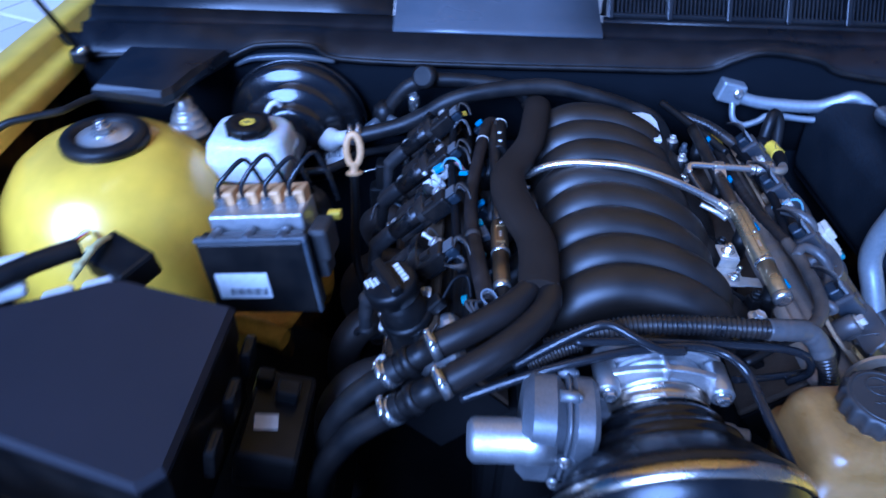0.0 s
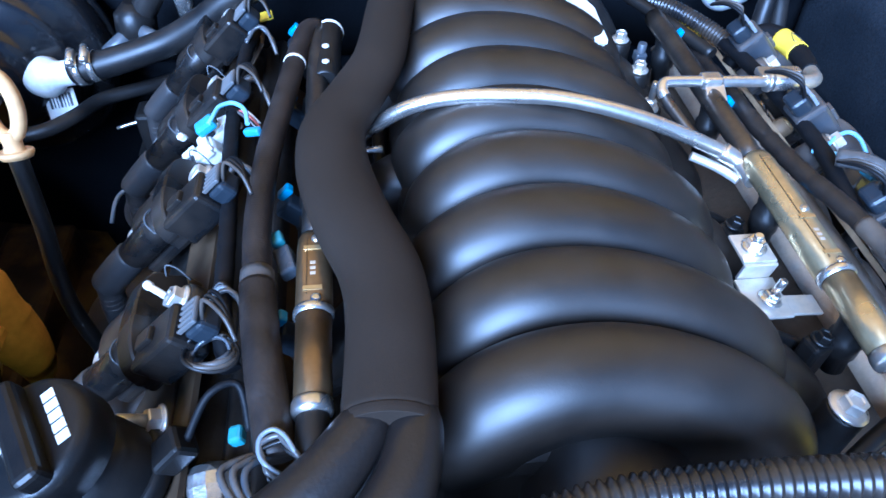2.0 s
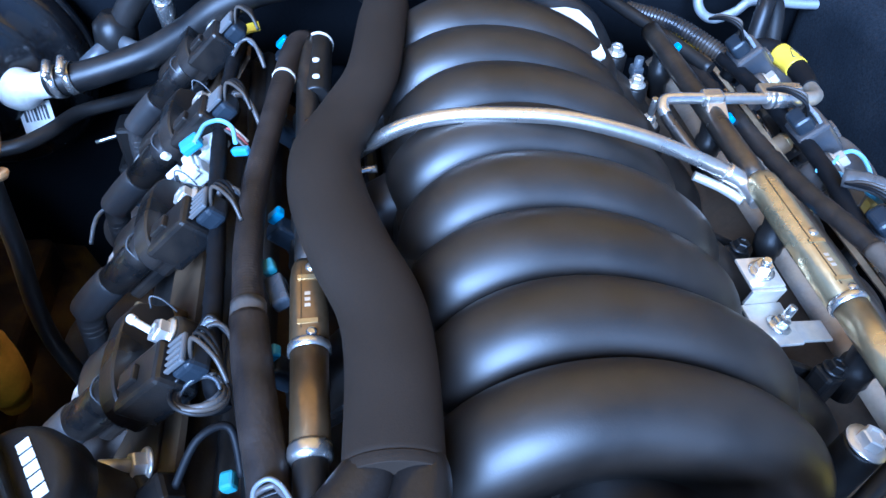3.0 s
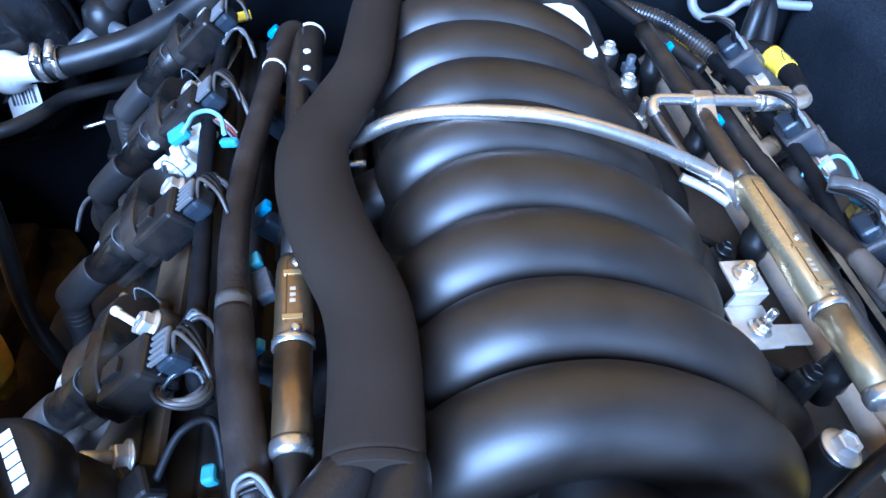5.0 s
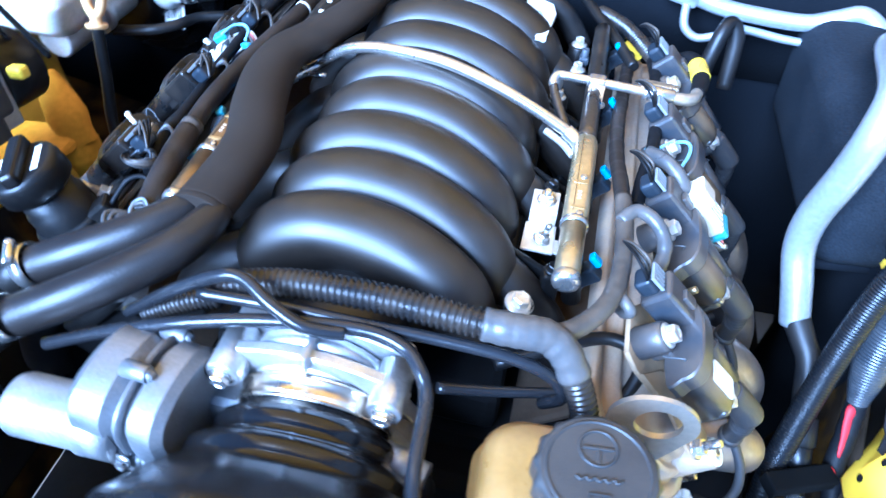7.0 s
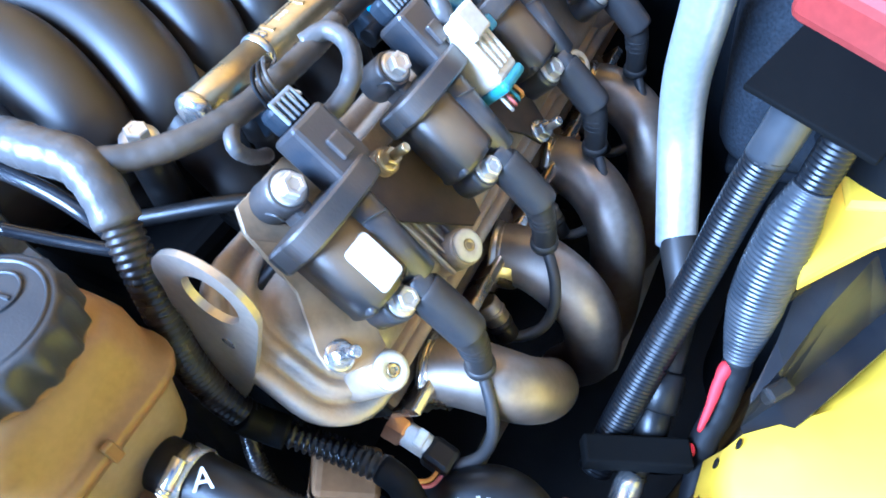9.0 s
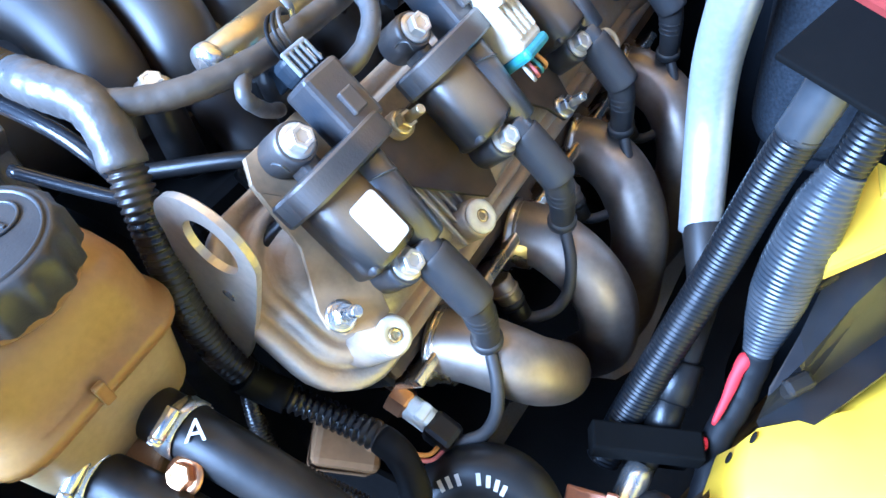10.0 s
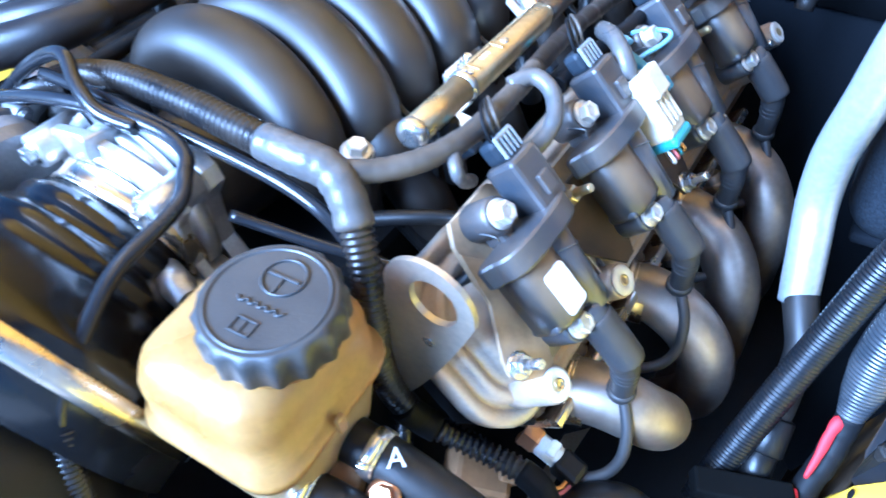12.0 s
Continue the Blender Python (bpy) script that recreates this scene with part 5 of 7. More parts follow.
# braided plug tails of the coils beside the sleeve
for y in (0.100, 0.212, 0.318, 0.402):
    bt = thing("braided_tail", (-0.205, y, -0.01), "braided grey wires from a coil plug to the sleeve", "wiring", "coil plug tails")
    for k in range(3):
        part("wire", Geo().tube([(-0.222, y - 0.002 + 0.004 * k, -0.006), (-0.214, y + 0.008 + 0.003 * k, 0.002 + 0.001 * k), (-0.205, y + 0.006, 0.003 - 0.002 * k), (-0.199, y - 0.006 + 0.003 * k, -0.004), (-0.196, y - 0.012, -0.012)], 0.0016, 7, 5), (M_TAPE, M_WIRE_B, M_RUBBER)[k], bt)
single("thin_wire", Geo().tube([(-0.345, 0.290, -0.11), (-0.342, 0.302, -0.10), (-0.340, 0.316, -0.10), (-0.332, 0.324, -0.10), (-0.316, 0.327, -0.10), (-0.30, 0.325, -0.11)], 0.0018, 8), M_WIRE_B, (-0.345, 0.29, -0.11), "thin pale wire beside the engine", "wire")
loom_l = thing("wiring_sleeve", (-0.19, 0.2, -0.02), "brown-black cloth wiring sleeve along the fuel rail", "wiring loom")
sl = [(-0.150, 0.445, -0.03), (-0.160, 0.425, -0.008), (-0.170, 0.403, 0.000), (-0.178, 0.353, 0.000), (-0.188, 0.280, 0.000), (-0.194, 0.228, 0.000), (-0.196, 0.165, 0.001), (-0.193, 0.115, 0.001)]
part("upper_sleeve", Geo().ribbed(sl, 0.0090, 0.0022, 0.00014, 16), M_CLOTH, loom_l)
part("tape_collar", Geo().tube([(-0.1935, 0.122, 0.001), (-0.193, 0.108, 0.001)], 0.0102, 16, 3), M_TAPE, loom_l)
part("white_mark", Geo().tube([(-0.1778, 0.3556, 0.0), (-0.1782, 0.3525, 0.0)], 0.0094, 16, 3), M_WHITE, loom_l)
part("lower_sleeve", Geo().wrapped([(-0.193, 0.112, 0.001), (-0.190, 0.085, 0.001), (-0.186, 0.055, 0.000), (-0.181, 0.026, -0.002), (-0.178, 0.004, -0.006)], 0.0106, 0.04, 0.0003), M_CLOTH, loom_l)
for k in range(3):
    part("loose_wire", Geo().tube([(-0.179 - 0.004 * k, 0.008, -0.004), (-0.190 - 0.006 * k, -0.004, 0.004), (-0.186, -0.018 - 0.004 * k, 0.002), (-0.170, -0.016, -0.004), (-0.166, 0.002 + 0.003 * k, -0.012), (-0.17, 0.01, -0.03)], 0.0020, 8), M_TAPE if k else M_CONDUIT_GREY, loom_l)

# ---- harness in front of the manifold ----
loom = thing("front_harness", (0.06, -0.045, 0.0), "large black split conduit and taped branch harness", "wiring loom")
part("conduit", Geo().ribbed([(-0.115, -0.052, -0.012), (-0.075, -0.047, 0.006), (-0.025, -0.042, 0.017), (0.03, -0.042, 0.021), (0.08, -0.045, 0.023), (0.114, -0.047, 0.024)], 0.0110, 0.0050, 0.0021, 18), M_CONDUIT, loom)
part("taped_joint", Geo().wrapped([(0.109, -0.047, 0.024), (0.132, -0.046, 0.023), (0.153, -0.042, 0.018), (0.167, -0.046, 0.008), (0.177, -0.053, -0.007)], 0.0114, 0.010, 0.0009, 18), M_TAPE, loom)
part("down_conduit", Geo().ribbed([(0.176, -0.052, -0.005), (0.187, -0.061, -0.028), (0.193, -0.068, -0.060), (0.195, -0.072, -0.095), (0.201, -0.072, -0.130), (0.216, -0.068, -0.162)], 0.0104, 0.0042, 0.0016, 16), M_CONDUIT, loom)
part("tail_tape", Geo().wrapped([(0.210, -0.072, -0.150), (0.220, -0.066, -0.168), (0.232, -0.062, -0.176)], 0.0108, 0.02), M_CABLE, loom)
part("low_conduit", Geo().ribbed([(0.226, -0.064, -0.172), (0.250, -0.059, -0.180), (0.278, -0.056, -0.182), (0.300, -0.055, -0.183)], 0.0094, 0.0052, 0.0022, 14), M_CONDUIT, loom)
part("low_tape", Geo().wrapped([(0.298, -0.055, -0.183), (0.312, -0.057, -0.185), (0.325, -0.064, -0.192), (0.334, -0.074, -0.206)], 0.0095, 0.02), M_CABLE, loom)
part("thin_conduit", Geo().ribbed([(0.212, -0.070, -0.150), (0.216, -0.082, -0.19), (0.235, -0.092, -0.205), (0.265, -0.090, -0.21), (0.30, -0.085, -0.22)], 0.0062, 0.003, 0.0012, 12), M_CONDUIT, loom)
part("rail_branch", Geo().wrapped([(0.152, -0.042, 0.018), (0.172, -0.025, 0.014), (0.189, 0.000, 0.012), (0.198, 0.035, 0.010), (0.199, 0.085, 0.009), (0.196, 0.125, 0.007)], 0.0070, 0.008, 0.0005, 16), M_TAPE2, loom)
part("rear_branch", Geo().wrapped([(0.197, 0.115, 0.008), (0.193, 0.150, 0.004), (0.189, 0.190, -0.002), (0.188, 0.255, -0.010), (0.192, 0.33, -0.018), (0.196, 0.42, -0.03)], 0.0066, 0.02, 0.0008, 16), M_HOSEWRAP, loom)
part("branch_loop", Geo().wrapped([(0.195, 0.090, 0.012), (0.206, 0.102, 0.016), (0.222, 0.098, 0.012), (0.232, 0.083, 0.004), (0.230, 0.066, -0.006), (0.218, 0.050, -0.012)], 0.0056, 0.006, 0.0005, 12), M_TAPE, loom)
part("plug_tail", Geo().wrapped([(0.197, 0.020, 0.008), (0.208, 0.006, 0.006), (0.206, 0.018, -0.012), (0.204, 0.03, -0.02)], 0.004, 0.014, 0.0006, 10), M_TAPE, loom)

# thin black pipes in front of the manifold
def pipe(pts, r, material, label, name="vacuum_pipe", cat="pipe", group="", seg=12):
    return single(name, Geo().tube(pts, r, seg, 7), material, pts[len(pts) // 2], label, cat, group)


pipe([(-0.205, -0.102, -0.040), (-0.15, -0.094, -0.015), (-0.09, -0.086, 0.006), (-0.03, -0.076, 0.016), (0.030, -0.066, 0.014), (0.060, -0.070, 0.011), (0.0747, -0.0832, 0.0091), (0.0823, -0.0950, 0.0038), (0.0854, -0.1130, 0.0009), (0.0883, -0.1484, -0.0021), (0.0970, -0.1796, -0.0121), (0.111, -0.2155, -0.030), (0.121, -0.235, -0.07), (0.125, -0.245, -0.12)], 0.0050, M_PIPE, "glossy black bent pipe over the throttle body", group="front pipes")
pipe([(-0.150, -0.072, -0.020), (-0.110, -0.066, 0.010), (-0.075, -0.060, 0.030), (-0.055, -0.060, 0.034), (-0.030, -0.072, 0.028), (-0.005, -0.078, 0.020), (0.02, -0.072, 0.014)], 0.0050, M_PIPE, "glossy black kinked pipe behind the throttle body", group="front pipes")
pipe([(-0.090, -0.064, 0.012), (-0.03, -0.062, 0.014), (0.030, -0.060, 0.012), (0.080, -0.056, 0.008), (0.130, -0.055, 0.004), (0.160, -0.055, -0.008), (0.172, -0.052, -0.035), (0.160, -0.045, -0.06)], 0.0046, M_PIPE, "glossy black pipe below the wiring conduit", group="front pipes")
pipe([(0.085, -0.07, -0.03), (0.13, -0.052, -0.045), (0.185, -0.03, -0.06)], 0.0042, M_PIPE, "straight black pipe beside the fluid reservoir", group="front pipes")
pipe([(0.205, -0.045, -0.085), (0.23, 0.0, -0.055), (0.20, 0.02, -0.05), (0.12, -0.02, -0.06)], 0.0055, M_RUBBER, "black rubber vacuum hose under the harness", group="front pipes")
single("ribbed_stub", Geo().ribbed([(-0.135, -0.07, -0.02), (-0.105, -0.062, -0.005), (-0.08, -0.055, 0.0)], 0.0085, 0.0036, 0.0015), M_CONDUIT, (-0.105, -0.062, -0.005), "short ribbed black conduit by the throttle body", "conduit")

single("ribbed_stub", Geo().ribbed([(0.1135, -0.2205, -0.040), (0.119, -0.231, -0.061), (0.1225, -0.238, -0.085)], 0.0072, 0.0036, 0.0012), M_CONDUIT, (0.118, -0.23, -0.06), "short ribbed black conduit on the bent pipe", "conduit")

# ---- throttle body and intake bellows ----
TC = Vector((0.0, -0.09, -0.056))
tb = thing("throttle_body", TC, "cast aluminium throttle body with a motor housing", "throttle body")
g = Geo().lathe([(0.050, 0.0), (0.062, 0.002), (0.062, 0.012), (0.056, 0.014), (0.0545, 0.018), (0.050, 0.030)], TC + Vector((0, 0.022, 0)), (0, -1, 0), 48)
part("barrel", g, M_ALU, tb)
m = Matrix(((1, 0, 0, TC.x), (0, 0, -1, TC.y + 0.010), (0, 1, 0, TC.z), (0, 0, 0, 1)))
half = [(0.070, 0.036), (0.066, 0.047), (0.054, 0.053), (0.036, 0.0585), (0.018, 0.0625), (0.0, 0.0635)]
arch_plate = half + [(-x, z) for x, z in reversed(half[:-1])]
arch_plate = arch_plate + [(-0.058, 0.018), (-0.0565, 0.0), (-0.058, -0.018)] + [(-x, -z) for x, z in half] + [(x, -z) for x, z in reversed(half[:-1])] + [(0.058, -0.018), (0.0565, 0.0), (0.058, 0.018)]
part("flange", Geo().prism(arch_plate, 0.004, 0.013, m, 0.0015), M_ALU, tb)
part("rear_flange", Geo().prism([(x * 0.98, z * 1.06) for x, z in arch_plate], -0.026, -0.012, m, 0.0015), M_ALU, tb)
part("bead", Geo().lathe([(0.0545, -0.002), (0.0575, -0.001), (0.0575, 0.001), (0.0545, 0.002)], (TC.x, TC.y + 0.016, TC.z), (0, -1, 0), 48, caps=False), M_ALU, tb)
part("rib", Geo().box((0.005, 0.044, 0.016), place((0.0, TC.y + 0.012, TC.z + 0.060), -8), 0.0015), M_ALU, tb)
for sx in (-1, 1):
    for sz in (-1, 1):
        p = TC + Vector((sx * 0.057, 0, sz * 0.042))
        part("lug", Geo().lathe([(0.0125, -0.02), (0.0125, 0.016), (0.0115, 0.018)], p, (0, -1, 0), 20), M_ALU, tb)
        part("bolt", Geo().bolt(p + Vector((0, -0.018, 0)), (0, -1, 0), 0.0068, 0.007, 1.3), M_STEEL, tb)
MH = place((-0.114, -0.120, -0.052), 8, 0, -4)
hull = [(-0.040, -0.052), (-0.026, -0.060), (0.018, -0.060), (0.036, -0.050), (0.042, -0.020), (0.042, 0.024), (0.034, 0.046), (0.014, 0.056), (-0.014, 0.058), (-0.034, 0.050), (-0.042, 0.028), (-0.043, -0.026)]
hull = soft_outline(hull, 9)
SIDE = MH @ Matrix(((0, 0, 1, 0), (1, 0, 0, 0), (0, 1, 0, 0), (0, 0, 0, 1)))
part("motor_body", Geo().prism([(a * 0.97, b * 0.97) for a, b in hull], -0.030, 0.012, SIDE, 0.010).box((0.055, 0.05, 0.05), place((-0.066, -0.092, -0.068)), 0.008), M_CASE, tb)
part("motor_cover", Geo().prism(hull, 0.0125, 0.0165, SIDE, 0.0015).prism([(a * 0.96, b * 0.96) for a, b in hull], 0.0162, 0.044, SIDE, 0.006), M_CASE, tb, "cast gearbox cover with a flange")
for a, b in ((-0.040, 0.006), (-0.036, -0.050), (0.0, 0.058), (0.038, 0.040), (0.038, -0.048)):
    part("cover_lug", Geo().lathe([(0.0062, 0.004), (0.0062, 0.0215), (0.0055, 0.0225)], SIDE @ Vector((a, b, 0)), SIDE.to_3x3() @ Vector((0, 0, 1)), 16).bolt(SIDE @ Vector((a, b, 0.0225)), SIDE.to_3x3() @ Vector((0, 0, 1)), 0.0036, 0.0035, 1.2), M_CASE, tb)
part("motor", Geo().lathe([(0.016, 0), (0.021, 0.004), (0.0225, 0.008), (0.0225, 0.055), (0.0245, 0.058), (0.0245, 0.085)], (-0.198, -0.148, -0.043), (1, 0.02, 0), 32), M_ALU, tb)
for p in ((-0.104, -0.168, -0.046), (-0.108, -0.160, -0.096)):
    part("cover_screw", Geo().bolt(p, (-0.2, -1, 0.3), 0.005, 0.005, 1.3), M_STEEL, tb)
part("side_port", Geo().lathe([(0.012, 0), (0.012, 0.02), (0.0095, 0.022), (0.0095, 0.034)], (0.058, -0.115, -0.06), (1, -0.2, 0), 22), M_ALU, tb)

duct = thing("intake_bellows", TC + Vector((0, -0.1, -0.08)), "black rubber intake bellows clamped to the throttle body", "air duct")
prof = [(0.0535, 0.014), (0.0555, 0.016), (0.0555, 0.034), (0.057, 0.037), (0.0640, 0.042), (0.0670, 0.047), (0.0670, 0.052), (0.0660, 0.055), (0.0720, 0.060), (0.0790, 0.065), (0.0805, 0.069), (0.0800, 0.073), (0.0800, 0.076), (0.0900, 0.083), (0.1030, 0.094), (0.1140, 0.105), (0.1215, 0.112), (0.1230, 0.116), (0.1230, 0.16)]
part("bellows", Geo().lathe(prof, TC + Vector((0, 0.02, 0)), (0.05, -1, -0.22), 64), M_BELLOWS, duct)
AX = Vector((0.05, -1, -0.22)).normalized()
g = Geo().lathe([(0.0560, -0.0085), (0.0578, -0.0085), (0.0578, -0.0055), (0.0570, -0.005), (0.0570, 0.005), (0.0578, 0.0055), (0.0578, 0.0085), (0.0560, 0.0085)], TC + Vector((0, 0.02, 0)) + AX * 0.025, AX, 48, caps=False)
part("clamp", g, M_FLANGE, duct, "bright steel clamp band")
g = Geo().lathe([(0.1235, -0.008), (0.1270, -0.007), (0.1270, 0.007), (0.1235, 0.008)], TC + Vector((0, 0.02, 0)) + AX * 0.129, AX, 48, caps=False)
part("clamp", g, M_FLANGE, duct, "bright steel clamp band")
duct2 = thing("air_meter_tube", TC + AX * 0.3, "black plastic air duct ahead of the bellows", "air duct")
part("tube", Geo().lathe([(0.119, 0.155), (0.119, 0.30)], TC + Vector((0, 0.02, 0)), AX, 40), M_PLASTIC, duct2)
part("collar", Geo().lathe([(0.1185, 0.298), (0.125, 0.302), (0.125, 0.36), (0.11, 0.362)], TC + Vector((0, 0.02, 0)), AX, 40), M_PLASTIC, duct2)
pipe([(0.075, -0.14, -0.1), (0.09, -0.125, -0.075), (0.075, -0.118, -0.062)], 0.008, M_RUBBER, "short black breather hose on the throttle body", "breather_hose", "hose")
pl = thing("idler_pulley", (-0.10, -0.20, -0.17), "black belt pulley with a centre bolt", "pulley")
part("wheel", Geo().lathe([(0.030, 0), (0.042, 0.002), (0.044, 0.006), (0.040, 0.010), (0.040, 0.022), (0.044, 0.026), (0.02, 0.028)], (-0.10, -0.165, -0.17), (0, -1, 0.3), 32), M_PLASTIC, pl)
part("bolt", Geo().bolt((-0.10, -0.192, -0.162), (0, -1, 0.3), 0.009, 0.008, 1.5), M_ZINC, pl)

# ---- oil filler ----
of = thing("oil_filler", (-0.28, 0.03, -0.10), "black oil filler neck and cap on the valve cover", "oil filler")
oa = Vector((-0.30, -0.12, 0.95)).normalized()
oc = Vector((-0.283, 0.020, -0.006))
part("neck", Geo().lathe([(0.036, -0.115), (0.033, -0.07), (0.029, -0.045), (0.027, -0.02), (0.0245, -0.018), (0.0245, 0.0)], oc, oa, 32), M_PLASTIC, of)
part("neck_collar", Geo().lathe([(0.030, -0.05), (0.033, -0.046), (0.033, -0.040), (0.030, -0.036)], oc, oa, 32), M_PLASTIC, of)
cap = part("cap", Geo().lathe([(0.027, -0.004), (0.031, 0.000), (0.0315, 0.016), (0.030, 0.0205), (0.026, 0.0225), (0.001, 0.0225)], oc, oa, 36), M_PLASTIC, of, "black oil filler cap")
f = oa.to_track_quat("Z", "Y").to_matrix().to_4x4()
fm = Matrix.Translation(oc) @ f @ rot("Z", 78)
part("grip", Geo().box((0.014, 0.060, 0.014), fm @ place((0.0, 0, 0.026), 0, 0, 20), 0.004, 3), M_PLASTIC, cap)
for k in range(5):
    part("print_bar", Geo().box((0.0065, 0.0052, 0.0006), fm @ rot("Z", 20) @ place((0.0165, -0.014 + 0.0066 * k, 0.0229)), 0), M_WHITE, cap, "white printed mark")
for k in range(3):
    part("print_bar", Geo().box((0.004, 0.012 + 0.004 * (k == 1), 0.0006), fm @ place((-0.014 - 0.0055 * k, 0.002, 0.0229), 0, 0, 20), 0), M_WHITE, cap, "white printed bar")

# ---- left side of the bay ----
# fuse and relay box with a large lid
fb = thing("fuse_box", (-0.58, -0.12, -0.12), "large dark grey plastic fuse box with a plain lid", "fuse box")
lid = [(-0.445, -0.042), (-0.452, -0.235), (-0.470, -0.252), (-0.69, -0.190), (-0.74, -0.13), (-0.70, -0.075), (-0.585, -0.014), (-0.57, -0.012)]
tilt = Matrix.Translation((-0.58, -0.12, 0.024)) @ rot("X", 1.5) @ rot("Y", 2.5) @ Matrix.Translation((0.58, 0.12, 0))
part("lid", Geo().prism(lid, -0.012, 0.004, tilt, 0.006), M_LID, fb, "plain grey textured lid")
part("lid_skirt", Geo().prism([(x * 0.985 - 0.0087, y * 0.985) for x, y in lid], -0.05, -0.012, tilt, 0.001), M_PLASTIC, fb)
part("body", Geo().prism([(x * 0.95 - 0.029, y * 0.95) for x, y in lid], -0.16, -0.05, tilt, 0.004), M_PLASTIC, fb)
for k, (x, y) in enumerate(((-0.436, -0.06), (-0.437, -0.12), (-0.438, -0.18))):
    part("latch", Geo().box((0.012, 0.030, 0.040), place((x, y, -0.035), 0, 10), 0.003).box((0.004, 0.022, 0.004), place((x + 0.007, y, -0.015)), 0.001), M_PLASTIC, fb)
rb = thing("relay_block", (-0.42, -0.09, -0.14), "black relay block with a white label", "relay block")
part("body", Geo().box((0.07, 0.12, 0.06), place((-0.415, -0.08, -0.135), 0, 12), 0.006), M_PLASTIC, rb)
part("connector", Geo().box((0.026, 0.022, 0.02), place((-0.400, -0.058, -0.095), 0, 12), 0.003).box((0.02, 0.018, 0.02), place((-0.43, -0.04, -0.095), 0, 12), 0.003), M_PLASTIC, rb)
part("label", Geo().box((0.026, 0.020, 0.0008), place((-0.418, -0.094, -0.1035), 0, 12, 10), 0), M_LABEL, rb, "small white label")

M_STRAP = mat("pale_yellow_plastic", (0.72, 0.66, 0.30), 0.4, grain=50, blotch=20, bump=0.1)
cable = thing("battery_cable", (-0.68, 0.03, -0.02), "thick black cable run with a connector block", "cable")
part("sheath", Geo().tube([(-0.78, -0.06, 0.01), (-0.73, -0.01, 0.012), (-0.690, 0.030, 0.012), (-0.660, 0.06, 0.008)], 0.0125, 16, 6), M_RUBBER, cable)
part("block", Geo().box((0.075, 0.05, 0.035), place((-0.605, 0.045, 0.0), 8, 0, -32), 0.005), M_PLASTIC, cable)
part("pale_strap", Geo().tube([(-0.622, 0.068, 0.020), (-0.626, 0.050, 0.026), (-0.629, 0.026, 0.026), (-0.636, -0.006, 0.018)], [0.0025, 0.0042, 0.0042, 0.003], 10, 5), M_STRAP, cable, "pale yellow strap")
part("strap_knob", Geo().box((0.010, 0.008, 0.008), place((-0.629, 0.034, 0.028), 0, 0, 20), 0.002).box((0.010, 0.008, 0.008), place((-0.633, 0.010, 0.025), 0, 0, 20), 0.002), M_STRAP, cable)
for k, m in enumerate((M_TAG, M_RED, M_WIRE_W, M_TAG)):
    part("wire", Geo().tube([(-0.668, 0.05 + 0.005 * k, 0.012), (-0.650, 0.072, 0.02 + 0.002 * k), (-0.632, 0.070 - 0.004 * k, 0.018), (-0.622, 0.055, 0.012)], 0.0018, 6), m, cable)
for p in ((-0.727, 0.034, 0.0), (-0.719, 0.004, -0.010), (-0.655, -0.010, -0.008), (-0.612, 0.000, 0.000)):
    single("pale_clip", Geo().box((0.034, 0.024, 0.016), place(p, 10, 0, 30), 0.005), M_WHITE, p, "pale plastic wiring clip", "clip", "wiring clips")

# brake fluid reservoir and master cylinder
br = thing("brake_reservoir", (-0.53, 0.345, -0.05), "milky white brake fluid reservoir with a black cap", "reservoir")
c = (-0.530, 0.347)
g = Geo()
o1 = round_rect(0.126, 0.104, 0.026, 5)
def ringz(scale, z, dy=0.0):
    return [Vector((c[0] + x * scale, c[1] + dy + y * scale, z)) for x, y in o1]
g.rings([ringz(0.80, -0.07, 0.01), ringz(0.94, -0.052), ringz(1.0, -0.030), ringz(1.02, -0.026), ringz(1.02, -0.022), ringz(0.99, -0.018), ringz(0.93, 0.000), ringz(0.80, 0.010), ringz(0.5, 0.012)])
part("body", g, M_MILKY, br)
part("neck", Geo().cyl((-0.528, 0.337, 0.004), (-0.528, 0.337, 0.016), 0.024), M_MILKY, br)
capz = part("cap", Geo().lathe([(0.031, 0), (0.0325, 0.003), (0.0325, 0.011), (0.030, 0.0145), (0.012, 0.0145), (0.011, 0.012)], (-0.528, 0.337, 0.014), (0, 0, 1), 32), M_PLASTIC, br, "black screw cap")
for k in range(8):
    a = k * math.pi / 4
    part("grip", Geo().box((0.007, 0.007, 0.012), place((-0.528 + 0.0315 * math.cos(a), 0.337 + 0.0315 * math.sin(a), 0.0205), 0, 0, math.degrees(a)), 0.002), M_PLASTIC, capz)
part("disc", Geo().lathe([(0.0115, 0), (0.011, 0.0012)], (-0.528, 0.337, 0.0265), (0, 0, 1), 24), M_TAG, capz, "yellow printed disc")
part("warning_sign", Geo().box((0.015, 0.0016, 0.0006), place((-0.528, 0.337, 0.0279)), 0).box((0.0016, 0.009, 0.0006), place((-0.528, 0.337, 0.0280)), 0), M_INK, capz)
single("master_cylinder", Geo().cyl((-0.515, 0.33, -0.085), (-0.502, 0.472, -0.083), 0.026).lathe([(0.03, 0), (0.03, 0.012)], (-0.505, 0.40, -0.082), (0.1, 1, 0), 24), M_ALU, (-0.51, 0.38, -0.11), "cast alloy brake master cylinder under the reservoir", "master cylinder")
bo = thing("brake_booster", (-0.50, 0.55, -0.19), "round glossy black brake booster against the firewall", "brake booster")
BC = Vector((-0.501, 0.530, -0.083))
